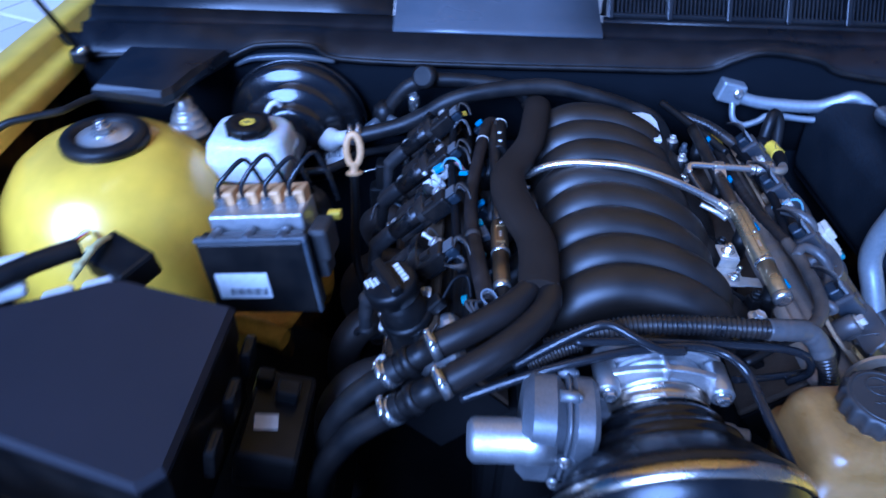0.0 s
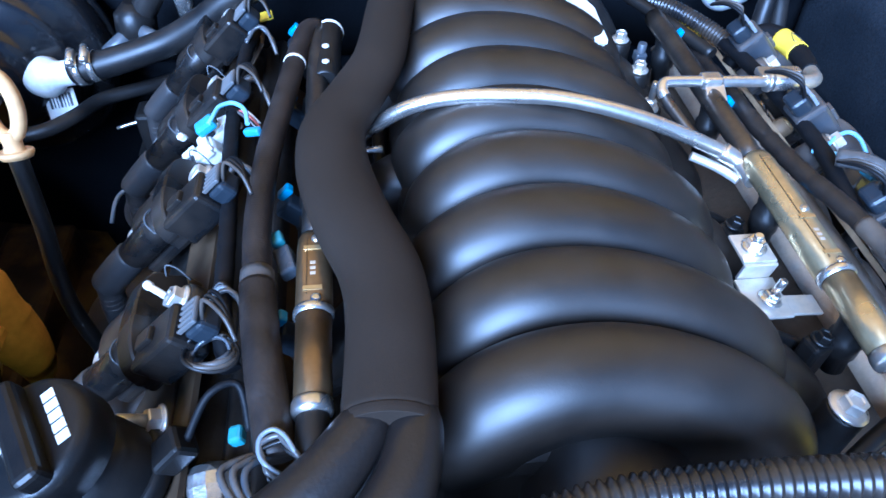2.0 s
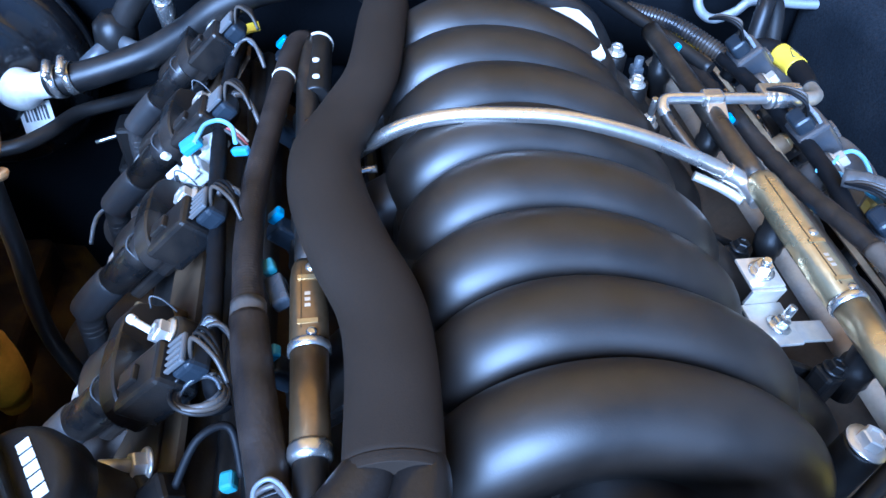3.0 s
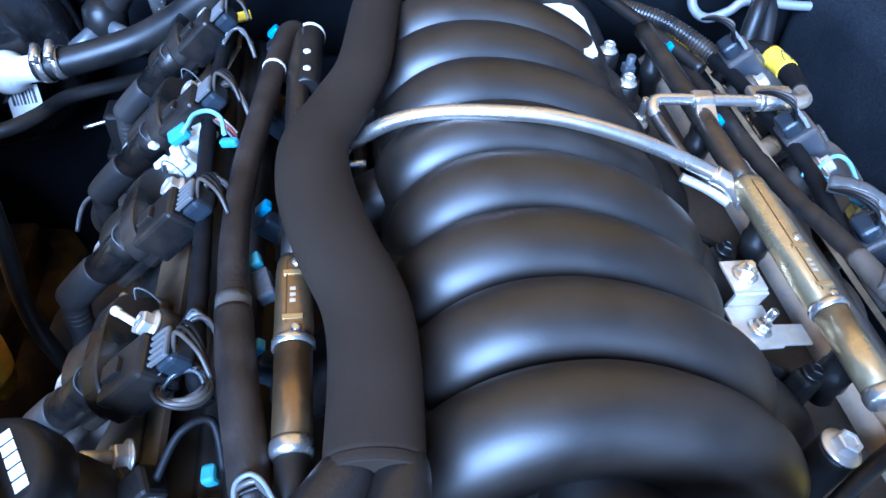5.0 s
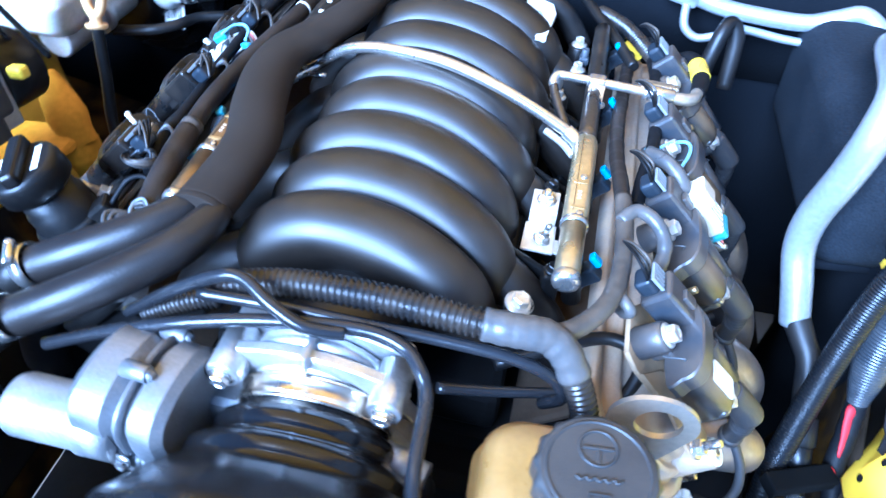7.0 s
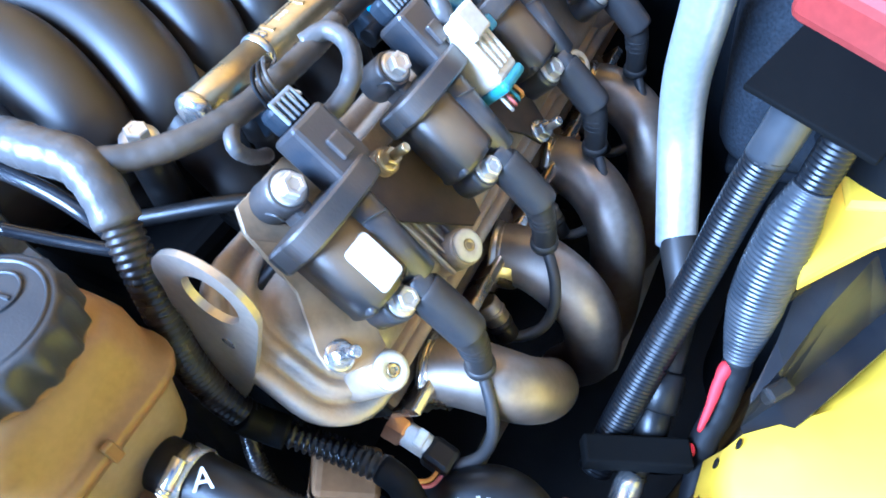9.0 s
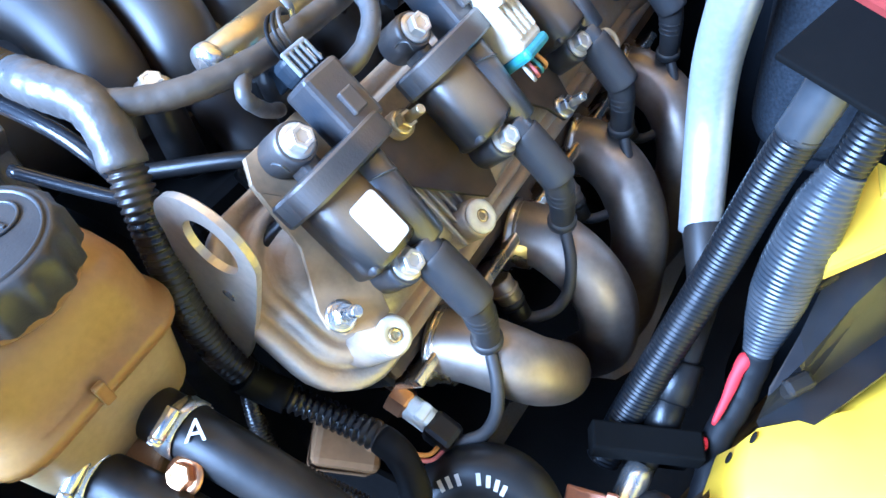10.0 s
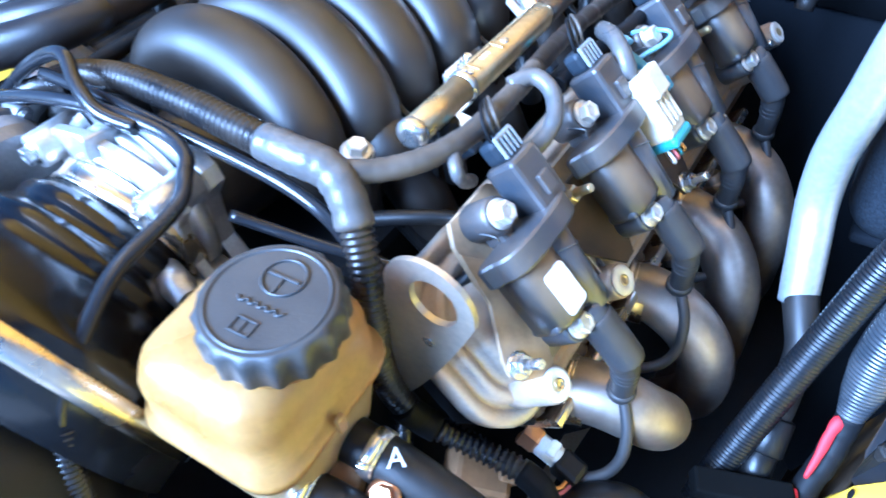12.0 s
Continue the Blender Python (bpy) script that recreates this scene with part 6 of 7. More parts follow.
part("shell", Geo().lathe([(0.032, -0.066), (0.057, -0.064), (0.064, -0.055), (0.067, -0.042), (0.085, -0.040), (0.091, -0.034), (0.094, -0.021), (0.109, -0.019), (0.116, -0.013), (0.119, 0.0), (0.119, 0.013), (0.112, 0.019), (0.108, 0.036)], BC, (0, 1, 0), 56), M_GLOSS, bo)
part("rim", Geo().lathe([(0.117, 0.0), (0.1225, 0.002), (0.1225, 0.0085), (0.117, 0.0115)], BC + Vector((0, 0.005, 0)), (0, 1, 0), 56, caps=False), M_GLOSS, bo)
# Grey lip added where a highlight runs below the cowl seal.
single("bulkhead_lip", Geo().tube([(-0.600, 0.540, 0.022), (-0.575, 0.540, 0.034), (-0.545, 0.540, 0.039), (-0.50, 0.541, 0.041), (-0.46, 0.541, 0.039), (-0.43, 0.543, 0.033)], [0.003, 0.0055, 0.0065, 0.0065, 0.005, 0.003], 12, 5), M_CONDUIT_GREY, (-0.5, 0.543, 0.03), "grey rolled metal lip added for the highlight above the brake booster", "bulkhead lip")
single("white_vacuum_elbow", Geo().tube([(-0.520, 0.412, 0.004), (-0.513, 0.415, 0.015), (-0.505, 0.419, 0.017), (-0.500, 0.424, 0.010)], 0.0045, 12), M_WHITE, (-0.505, 0.42, 0.01), "white plastic vacuum elbow on the booster", "elbow")
gr = thing("wiper_linkage", (-0.61, 0.42, -0.07), "stepped bright metal cone in a black cup under the cowl", "damper")
part("bellow", Geo().lathe([(0.034, -0.052), (0.034, -0.046), (0.0325, -0.043), (0.029, -0.041), (0.030, -0.034), (0.028, -0.030), (0.0245, -0.029), (0.0255, -0.022), (0.023, -0.018), (0.019, -0.017), (0.020, -0.009), (0.017, -0.005), (0.0135, -0.004), (0.013, 0.010), (0.008, 0.016)], (-0.660, 0.436, 0.0), (0.02, 0.0, 1), 32), M_ZINC, gr)
part("base_cup", Geo().lathe([(0.02, -0.075), (0.044, -0.070), (0.052, -0.056), (0.050, -0.050), (0.034, -0.048)], (-0.660, 0.436, 0.0), (0.02, 0.0, 1), 32), M_GLOSS, gr, "gloss black base cup")

# brake control unit
A0, A1, A2 = Vector((-0.520, 0.0545, 0.026)), Vector((-0.387, 0.044, 0.045)), Vector((-0.385, 0.033, -0.057))
ex = (A1 - A0).normalized()
ez = (A1 - A2)
ez = (ez - ex * ez.dot(ex)).normalized()
ey = ez.cross(ex)
AM = Matrix(((ex.x, ey.x, ez.x, A0.x), (ex.y, ey.y, ez.y, A0.y), (ex.z, ey.z, ez.z, A0.z), (0, 0, 0, 1)))
abs_ = thing("brake_control_unit", (-0.45, 0.08, -0.10), "black brake control unit with an alloy valve block", "brake unit")
part("module", Geo().box((0.134, 0.030, 0.104), AM @ place((0.067, 0.016, -0.053)), 0.005, 2), M_PLASTIC, abs_)
part("module_rim", Geo().box((0.138, 0.010, 0.006), AM @ place((0.067, 0.008, -0.001)), 0.002).box((0.006, 0.010, 0.104), AM @ place((0.134, 0.006, -0.052)), 0.002), M_CONDUIT_GREY, abs_, "grey sealing rim")
for x in (0.02, 0.062, 0.105):
    part("lug", Geo().cyl(AM @ Vector((x, 0.004, -0.004)), AM @ Vector((x, 0.03, -0.004)), 0.008), M_CONDUIT_GREY, abs_)
lab = part("label", Geo().box((0.066, 0.0008, 0.036), AM @ place((0.046, 0.0004, -0.062)), 0), M_LABEL, abs_, "white label with a bar code")
for k in range(13):
    part("bar", Geo().box((0.0012 + 0.0012 * (k % 3 == 0), 0.0006, 0.009), AM @ place((0.030 + 0.0036 * k, -0.0004, -0.070)), 0), M_INK, lab)
part("valve_block", Geo().box((0.118, 0.05, 0.085), AM @ place((0.066, 0.060, -0.028)), 0.003), M_ALU, abs_, "machined alloy valve block")
part("motor_housing", Geo().lathe([(0.036, 0), (0.038, 0.004), (0.038, 0.045), (0.03, 0.05)], AM @ Vector((0.09, 0.085, -0.03)), ey, 28), M_PLASTIC, abs_)
part("side_connector", Geo().box((0.024, 0.042, 0.044), AM @ place((0.143, 0.040, -0.022)), 0.006, 3).box((0.016, 0.030, 0.030), AM @ place((0.140, 0.036, -0.052)), 0.004), M_CAP, abs_, "dark grey side connector")
for k in range(4):
    x = 0.016 + 0.030 * k
    top = AM @ Vector((x, 0.060, 0.016))
    part("line_nut", Geo().lathe([(0.0075, 0), (0.0075, 0.010), (0.006, 0.013)], top - ez * 0.002, ez, 6, smooth=False), M_STEEL, abs_)
    part("line_plug", Geo().box((0.024, 0.026, 0.018), AM @ place((x + 0.004, 0.074, 0.022)), 0.003), M_TAN, abs_, "tan plastic line plug")
    q = AM @ Vector((x, 0.060, 0.028))
    part("brake_line", Geo().tube([q, q + Vector((0.0, 0.003, 0.012)), q + Vector((0.008, 0.010, 0.022 + 0.004 * (k % 2))), q + Vector((0.022, 0.024, 0.034 + 0.006 * (k % 2))), q + Vector((0.030, 0.030, 0.034 + 0.004 * (k % 2))), q + Vector((0.036, 0.034, 0.020)), q + Vector((0.042, 0.044, -0.010)), q + Vector((0.045, 0.06, -0.05))], 0.0030, 10, 6), M_PIPE, abs_, "black steel brake line")
part("yellow_clip", Geo().box((0.018, 0.012, 0.012), AM @ place((0.146, 0.085, -0.016)), 0.003), M_TAG, abs_)
# Yellow paint made orange: bounced light and shade are put into the colour.
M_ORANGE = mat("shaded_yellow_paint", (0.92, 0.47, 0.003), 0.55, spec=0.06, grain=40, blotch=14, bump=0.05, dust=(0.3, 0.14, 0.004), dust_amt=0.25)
tray = thing("brake_unit_tray", (-0.45, 0.12, -0.13), "yellow painted bracket tray under the brake unit", "bracket")
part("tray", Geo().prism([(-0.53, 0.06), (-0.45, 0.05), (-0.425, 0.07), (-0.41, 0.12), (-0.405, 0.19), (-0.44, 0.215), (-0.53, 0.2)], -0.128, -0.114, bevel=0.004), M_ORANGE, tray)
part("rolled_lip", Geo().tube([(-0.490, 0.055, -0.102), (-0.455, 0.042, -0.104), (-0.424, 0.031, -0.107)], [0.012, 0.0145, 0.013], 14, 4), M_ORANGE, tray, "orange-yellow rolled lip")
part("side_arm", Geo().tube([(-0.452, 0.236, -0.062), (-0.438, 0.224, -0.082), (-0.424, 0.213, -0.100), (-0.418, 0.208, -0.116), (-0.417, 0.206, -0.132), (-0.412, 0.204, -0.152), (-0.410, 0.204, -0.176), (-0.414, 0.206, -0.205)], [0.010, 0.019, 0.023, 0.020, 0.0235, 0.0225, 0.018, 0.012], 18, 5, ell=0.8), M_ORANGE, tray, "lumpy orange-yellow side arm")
part("tray_leg", Geo().box((0.05, 0.03, 0.18), place((-0.47, 0.12, -0.215)), 0.006), M_YDIRTSHADE, tray)

# dipstick
dp = thing("oil_dipstick", (-0.36, 0.20, -0.12), "tan plastic oil dipstick handle on a black tube", "dipstick")
da, db = Vector((-0.358, 0.250, 0.060)), Vector((-0.356, 0.232, 0.014))
dd = (db - da).normalized()
ds = dd.cross(Vector((0, 1, 0.5))).normalized()
loop = []
for k in range(24):
    a = 2 * math.pi * k / 24
    loop.append(da.lerp(db, 0.36) + dd * (math.cos(a) * -0.021) + ds * (math.sin(a) * 0.0098))
part("loop", Geo().sweep(loop, 0.0050, 10, closed=True), M_TAN, dp)
part("neck", Geo().tube([da.lerp(db, 0.70), da.lerp(db, 0.9), db], [0.0065, 0.006, 0.0085], 14, 4).lathe([(0.011, 0), (0.0115, 0.002), (0.010, 0.005)], db - dd * 0.002, dd, 18), M_TAN, dp)
part("tube", Geo().tube([db, db + Vector((0.0, -0.012, -0.05)), (-0.356, 0.20, -0.12), (-0.33, 0.19, -0.25)], 0.0062, 12), M_PLASTIC, dp)

# heater pipes and fittings at the back left
hh = thing("rear_heater_hose", (-0.25, 0.46, -0.02), "black rubber heater hose across the back of the engine", "hose")
part("hose", Geo().tube([(-0.402, 0.462, -0.066), (-0.36, 0.462, -0.056), (-0.31, 0.468, -0.042), (-0.27, 0.468, -0.020), (-0.235, 0.468, 0.004), (-0.19, 0.474, 0.018), (-0.12, 0.484, 0.026), (-0.06, 0.490, 0.026), (0.0, 0.486, 0.016), (0.06, 0.482, 0.0), (0.11, 0.478, -0.02), (0.14, 0.476, -0.06)], 0.0135, 18, 6), M_RUBBER, hh)
g = Geo()
clamp_band(g, (-0.394, 0.462, -0.064), (1, 0, 0.2), 0.0146, 0.007)
clamp_band(g, (-0.380, 0.462, -0.060), (1, 0, 0.2), 0.0144, 0.007)
part("clamp", g, M_STEEL, hh, "bright steel hose clamp")
part("pipe_end", Geo().lathe([(0.002, -0.0205), (0.009, -0.0185), (0.016, -0.013), (0.0200, -0.004), (0.0205, 0.003), (0.0185, 0.010), (0.0140, 0.0155), (0.0125, 0.022), (0.0125, 0.040)], (-0.437, 0.476, -0.080), (0.93, -0.25, 0.30), 28), M_WHITE, hh, "white plastic hose fitting")
pipe([(-0.335, 0.505, -0.03), (-0.30, 0.505, 0.012), (-0.25, 0.51, 0.022), (-0.18, 0.512, 0.020), (-0.12, 0.51, 0.008), (-0.08, 0.505, -0.02)], 0.0125, M_RUBBER, "second black rubber hose below the cowl", "rear_hose", "hose")
single("hose_mouth", Geo().lathe([(0.010, 0), (0.019, 0.002), (0.020, 0.02), (0.015, 0.024)], (-0.268, 0.502, 0.030), (-0.35, -0.7, 0.4), 24), M_RUBBER, (-0.268, 0.51, 0.02), "black rubber elbow mouth below the cowl", "elbow")
pipe([(-0.490, 0.412, -0.110), (-0.455, 0.416, -0.106), (-0.430, 0.421, -0.104), (-0.408, 0.440, -0.103), (-0.388, 0.470, -0.104), (-0.345, 0.494, -0.106), (-0.305, 0.520, -0.108)], 0.0072, M_RUBBER, "thin black hose below the heater hose", "thin_hose", "hose")
tg = thing("tagged_fitting", (-0.43, 0.476, -0.13), "white printed tag hanging below the hose fitting", "tag")
TM = place((-0.430, 0.470, -0.111), 58, -8, 3)
part("tag", Geo().box((0.031, 0.033, 0.0012), TM, 0.0004), M_LABEL, tg, "white printed tag")
part("tie", Geo().tube([TM @ Vector((0.0, 0.016, 0.001)), TM @ Vector((-0.002, 0.019, 0.003)), (-0.432, 0.474, -0.088)], 0.0012, 6, 4), M_WHITE, tg)
for k in range(7):
    part("print_bar", Geo().box((0.0012 + 0.0012 * (k % 3 == 0), 0.014, 0.0004), TM @ place((-0.010 + 0.0034 * k, 0.006, 0.0009)), 0), M_INK, tg, "dark printed bar")
vv = thing("vacuum_valve", (-0.34, 0.50, -0.05), "grey plastic vacuum valve with pale ends", "valve")
part("body", Geo().lathe([(0.012, 0), (0.020, 0.012), (0.020, 0.03), (0.010, 0.042)], (-0.345, 0.50, -0.06), (0.1, 0.2, 1), 20), M_PLASTIC, vv)
part("barb", Geo().cyl((-0.372, 0.48, -0.060), (-0.348, 0.495, -0.045), 0.0085).cyl((-0.335, 0.488, -0.04), (-0.318, 0.48, -0.045), 0.007), M_CONDUIT_GREY, vv)
for p in ((-0.292, 0.50, -0.005), (-0.27, 0.49, -0.03), (-0.305, 0.44, -0.075)):
    single("bright_bolt", Geo().bolt(p, (0, -0.4, 1), 0.0065, 0.008, 1.4).cyl((p[0], p[1] + 0.01, p[2] - 0.03), p, 0.009), M_STEEL, (p[0], p[1], p[2] - 0.03), "bright bolt head among the hoses", "bolt", "bolts at the back")
lc = thing("line_clip", (-0.353, 0.475, -0.13), "black line clip with a bright metal line", "clip")
part("clip", Geo().box((0.022, 0.03, 0.05), place((-0.345, 0.46, -0.135)), 0.004).box((0.04, 0.03, 0.07), place((-0.35, 0.47, -0.20)), 0.006), M_PLASTIC, lc)
part("line", Geo().tube([(-0.378, 0.452, -0.128), (-0.345, 0.459, -0.122), (-0.32, 0.466, -0.118)], 0.0020, 8, 4), M_STEEL, lc)


# white blocks standing in for bright reflections on the coil bolt heads
for p in ((-0.290, 0.362, -0.080), (-0.2895, 0.488, -0.100), (-0.229, 0.350, -0.012), (-0.262, 0.279, -0.014)):
    single("pale_clip", Geo().box((0.006, 0.0045, 0.008), place(p, 20, -35, 25), 0.0018, 2), M_WHITE, p, "small white block standing in for a bolt head's glint", "clip", "clips on the coils")
single("yellow_tab", Geo().box((0.024, 0.012, 0.003), place((-0.214, 0.452, -0.010), 8, -10, 10), 0.001), M_TAG, (-0.214, 0.452, -0.012), "yellow tab behind the coils", "tab")

# coil harness connectors on both banks
def harness_plug(B, y, d):
    P = lambda *q: B @ Vector(q)
    t = thing("harness_connector", P(0.03, y, -0.01), "white multi-pin coil harness connector with blue lock", "connector", "coil harness connectors")
    M = B @ Matrix.Translation((d, y, 0.004))
    body = Geo().box((0.050, 0.026, 0.026), M, 0.003)
    for k in range(4):
        body.box((0.040, 0.003, 0.003), M @ place((-0.002, -0.009 + 0.006 * k, 0.0135)), 0.001)
    body = part("shell", body, M_CREAM, t, "off-white plastic shell")
    part("latch", Geo().box((0.022, 0.020, 0.008), M @ place((-0.016, 0, 0.016)), 0.002), M_CREAM, body)
    part("front_seal", Geo().box((0.008, 0.028, 0.028), M @ place((0.028, 0, 0)), 0.003), M_TEAL, t, "teal rubber seal")
    part("lock", Geo().box((0.010, 0.008, 0.008), M @ place((-0.006, 0.016, 0.012)), 0.002), M_BLUE2, t, "blue locking clip")
    part("tail", Geo().wrapped([M @ Vector((-0.025, 0, 0)), M @ Vector((-0.038, 0.004, 0.004)), M @ Vector((-0.052, 0.016, -0.002)), M @ Vector((-0.06, 0.03, -0.016))], 0.0065, 0.012, 0.0006, 10), M_TAPE, t)
    for k, m in enumerate((M_WIRE_W, M_WIRE_R, M_TEAL, M_WIRE_O)):
        part("wire", Geo().tube([M @ Vector((0.030, -0.008 + 0.005 * k, 0)), M @ Vector((0.042, -0.01 + 0.006 * k, 0.002)), M @ Vector((0.046, 0.004 + 0.004 * k, -0.01)), M @ Vector((0.040, 0.02, -0.022))], 0.0014, 6), m, t)
    part("blue_strap", Geo().tube([(0.224, 0.216, -0.007), (0.231, 0.222, -0.005), (0.242, 0.230, -0.004), (0.252, 0.232, -0.003), (0.256, 0.225, -0.003), (0.254, 0.212, -0.004), (0.249, 0.199, -0.005), (0.245, 0.190, -0.007)], 0.0017, 8, 5), M_SKY, t, "pale blue strap")
    part("blue_tag", Geo().box((0.016, 0.012, 0.007), place((0.246, 0.187, -0.008), 0, 35, 20), 0.002), M_BLUE2, t, "blue plastic tag")
    part("strap_end", Geo().box((0.013, 0.014, 0.006), place((0.223, 0.215, -0.009), 0, 30, 30), 0.002).box((0.006, 0.018, 0.004), place((0.225, 0.211, -0.005), 0, 30, 60), 0.001), M_SKY, t, "pale blue strap end")
    return t


M_SKY = mat("pale_blue_strap", (0.30, 0.52, 0.66), 0.4, grain=40, bump=0.05)
M_BLUE2 = mat("bright_blue_plastic", (0.12, 0.30, 0.46), 0.4, grain=40, bump=0.05)
harness_plug(BANK_R, 0.163, 0.030)
hc = thing("harness_connector", (-0.242, 0.282, -0.04), "white two-part harness connector with sky-blue clips", "connector", "coil harness connectors")
for c, rz, ry in (((-0.234, 0.294, -0.018), 32, -30), ((-0.246, 0.272, -0.028), 18, -34)):
    M = place(c, 0, ry, rz)
    sh = part("shell", Geo().box((0.026, 0.019, 0.014), M, 0.0025).box((0.009, 0.024, 0.006), M @ place((0.006, 0, 0.007)), 0.0015).box((0.012, 0.007, 0.005), M @ place((-0.008, 0.005, 0.008)), 0.001), M_WHITE, hc, "white plastic connector shell")
    part("insert", Geo().box((0.010, 0.011, 0.006), M @ place((-0.011, -0.002, 0.0055)), 0.001), M_INJ, sh)
    part("latch", Geo().box((0.016, 0.004, 0.004), M @ place((0.004, -0.008, 0.009)), 0.001), M_MILKY, sh)
part("wedge", Geo().box((0.020, 0.012, 0.006), place((-0.258, 0.262, -0.034), 0, -30, 40), 0.0015), M_WHITE, hc)
part("blue_tag", Geo().box((0.016, 0.012, 0.008), place((-0.242, 0.277, -0.003), 0, -30, 15), 0.002), M_BLUE2, hc, "sky-blue clip")
part("blue_strap", Geo().tube([(-0.2385, 0.272, 0.002), (-0.2355, 0.2785, 0.004), (-0.2315, 0.2895, 0.005), (-0.222, 0.2935, 0.005), (-0.213, 0.2855, 0.004), (-0.210, 0.270, 0.002)], 0.0017, 8, 6), M_SKY, hc, "pale blue strap")
part("blue_end", Geo().box((0.014, 0.006, 0.006), place((-0.206, 0.263, 0.0), 0, -20, -25), 0.0015), M_BLUE2, hc)
for k, m in enumerate((M_WIRE_W, M_WIRE_R, M_TAPE)):
    part("wire", Geo().tube([(-0.229, 0.297 - 0.003 * k, -0.012), (-0.222, 0.300 - 0.003 * k, -0.006 + 0.001 * k), (-0.213, 0.294 - 0.004 * k, -0.004), (-0.204, 0.286 - 0.004 * k, -0.010)], 0.0013, 6, 4), m, hc)
g = Geo().wrapped([(0.215, 0.44, -0.02), (0.222, 0.36, -0.012), (0.224, 0.28, -0.008), (0.222, 0.22, -0.006), (0.214, 0.17, -0.006), (0.21, 0.13, -0.008)], 0.0060, 0.02, 0.0006, 12)
single("coil_harness", g, M_CABLE, (0.22, 0.3, -0.02), "taped wiring harness along the ignition coils", "wiring loom", "coil harnesses")
g = Geo().wrapped([(-0.215, 0.47, -0.02), (-0.222, 0.40, -0.012), (-0.224, 0.32, -0.008), (-0.222, 0.25, -0.006), (-0.216, 0.17, -0.004), (-0.212, 0.09, -0.004), (-0.205, 0.06, -0.01)], 0.0055, 0.02, 0.0006, 12)
single("coil_harness", g, M_CABLE, (-0.22, 0.3, -0.02), "taped wiring harness along the ignition coils", "wiring loom", "coil harnesses")
lf = thing("knock_sensor_plug", (-0.25, 0.045, -0.06), "black wiring plug and stud ahead of the coils", "connector")
part("stud", Geo().bolt((-0.247, 0.050, -0.036), (-0.7, -0.2, 0.5), 0.0072, 0.009, 1.3, 0.016), M_ZINC, lf)
part("plug", Geo().box((0.022, 0.018, 0.016), place((-0.236, 0.028, -0.03), 0, -40, 20), 0.003), M_PLASTIC, lf)
part("wire", Geo().tube([(-0.228, 0.03, -0.024), (-0.215, 0.045, -0.006), (-0.20, 0.05, -0.006), (-0.195, 0.03, -0.02)], 0.0022, 8), M_CABLE, lf)
part("teal_lock", Geo().box((0.008, 0.010, 0.008), place((-0.202, 0.030, -0.024), 0, -20), 0.002), M_TEAL, lf)
single("front_casting", Geo().box((0.06, 0.07, 0.05), place((-0.225, 0.000, -0.075), 20, -30), 0.014, 3), M_ALU, (-0.225, 0.0, -0.1), "cast alloy front lug of the cylinder head", "casting")

# ---- right side of the bay ----
res = thing("steering_reservoir", (0.17, -0.14, -0.12), "aged amber plastic power steering reservoir", "reservoir")
def rr(w, h, z, r=0.022, cx=0.173, cy=-0.1365, a=4.0):
    ca, sa = math.cos(radians(a)), math.sin(radians(a))
    return [Vector((cx + x * ca - y * sa, cy + x * sa + y * ca, z)) for x, y in round_rect(w, h, r, 5)]
g = Geo().rings([rr(0.066, 0.076, -0.125), rr(0.082, 0.092, -0.112), rr(0.094, 0.102, -0.062), rr(0.095, 0.103, -0.056)])
part("lower_tank", g, M_RESLOW, res, "grey-amber lower half")
g = Geo().rings([rr(0.098, 0.106, -0.0605), rr(0.103, 0.111, -0.060), rr(0.104, 0.112, -0.056), rr(0.103, 0.111, -0.052), rr(0.095, 0.103, -0.050), rr(0.093, 0.101, -0.022), rr(0.086, 0.093, -0.010), rr(0.075, 0.081, -0.003), rr(0.05, 0.05, -0.001)])
part("tank", g, M_RES, res)
for x, y in ((0.2265, -0.137), (0.118, -0.15)):
    part("tab", Geo().box((0.004, 0.006, 0.014), place((x, y, -0.053)), 0.001), M_RES, res)
cx, cy = 0.192, -0.131
part("filler_neck", Geo().cyl((cx, cy, -0.004), (cx, cy, 0.010), 0.034), M_RES, res)
cp = []
for z, base in ((0.002, 0.0338), (0.004, 0.0358), (0.0205, 0.0358), (0.0240, 0.0343), (0.0250, 0.0326)):
    ring = []
    for j in range(96):
        a = 2 * math.pi * j / 96
        w = math.cos(a * 16)
        ring.append(Vector((cx + (base + (0.0016 * max(-0.6, w) if z < 0.022 else 0)) * math.cos(a), cy + (base + (0.0016 * max(-0.6, w) if z < 0.022 else 0)) * math.sin(a), z)))
    cp.append(ring)
cap2 = part("cap", Geo().rings(cp), M_CAP, res, "dark grey screw cap with a scalloped rim")
part("rim_ring", Geo().lathe([(0.0312, 0), (0.0305, 0.0012), (0.0296, 0.0012), (0.0289, 0)], (cx, cy, 0.0248), (0, 0, 1), 48, caps=False), M_CAP, cap2)
SY = Matrix.Translation((cx, cy, 0.0250)) @ rot("Z", 6)
wheel = [SY @ Vector((0.011 * math.cos(2 * math.pi * k / 32), 0.013 + 0.011 * math.sin(2 * math.pi * k / 32), 0.0004)) for k in range(32)]
part("wheel_symbol", Geo().sweep(wheel, 0.0009, 6, closed=True).box((0.018, 0.0018, 0.0012), SY @ place((0, 0.013, 0.0005)), 0.0004).box((0.0018, 0.010, 0.0012), SY @ place((0, 0.008, 0.0005)), 0.0004), M_CAP, cap2, "raised steering wheel symbol")
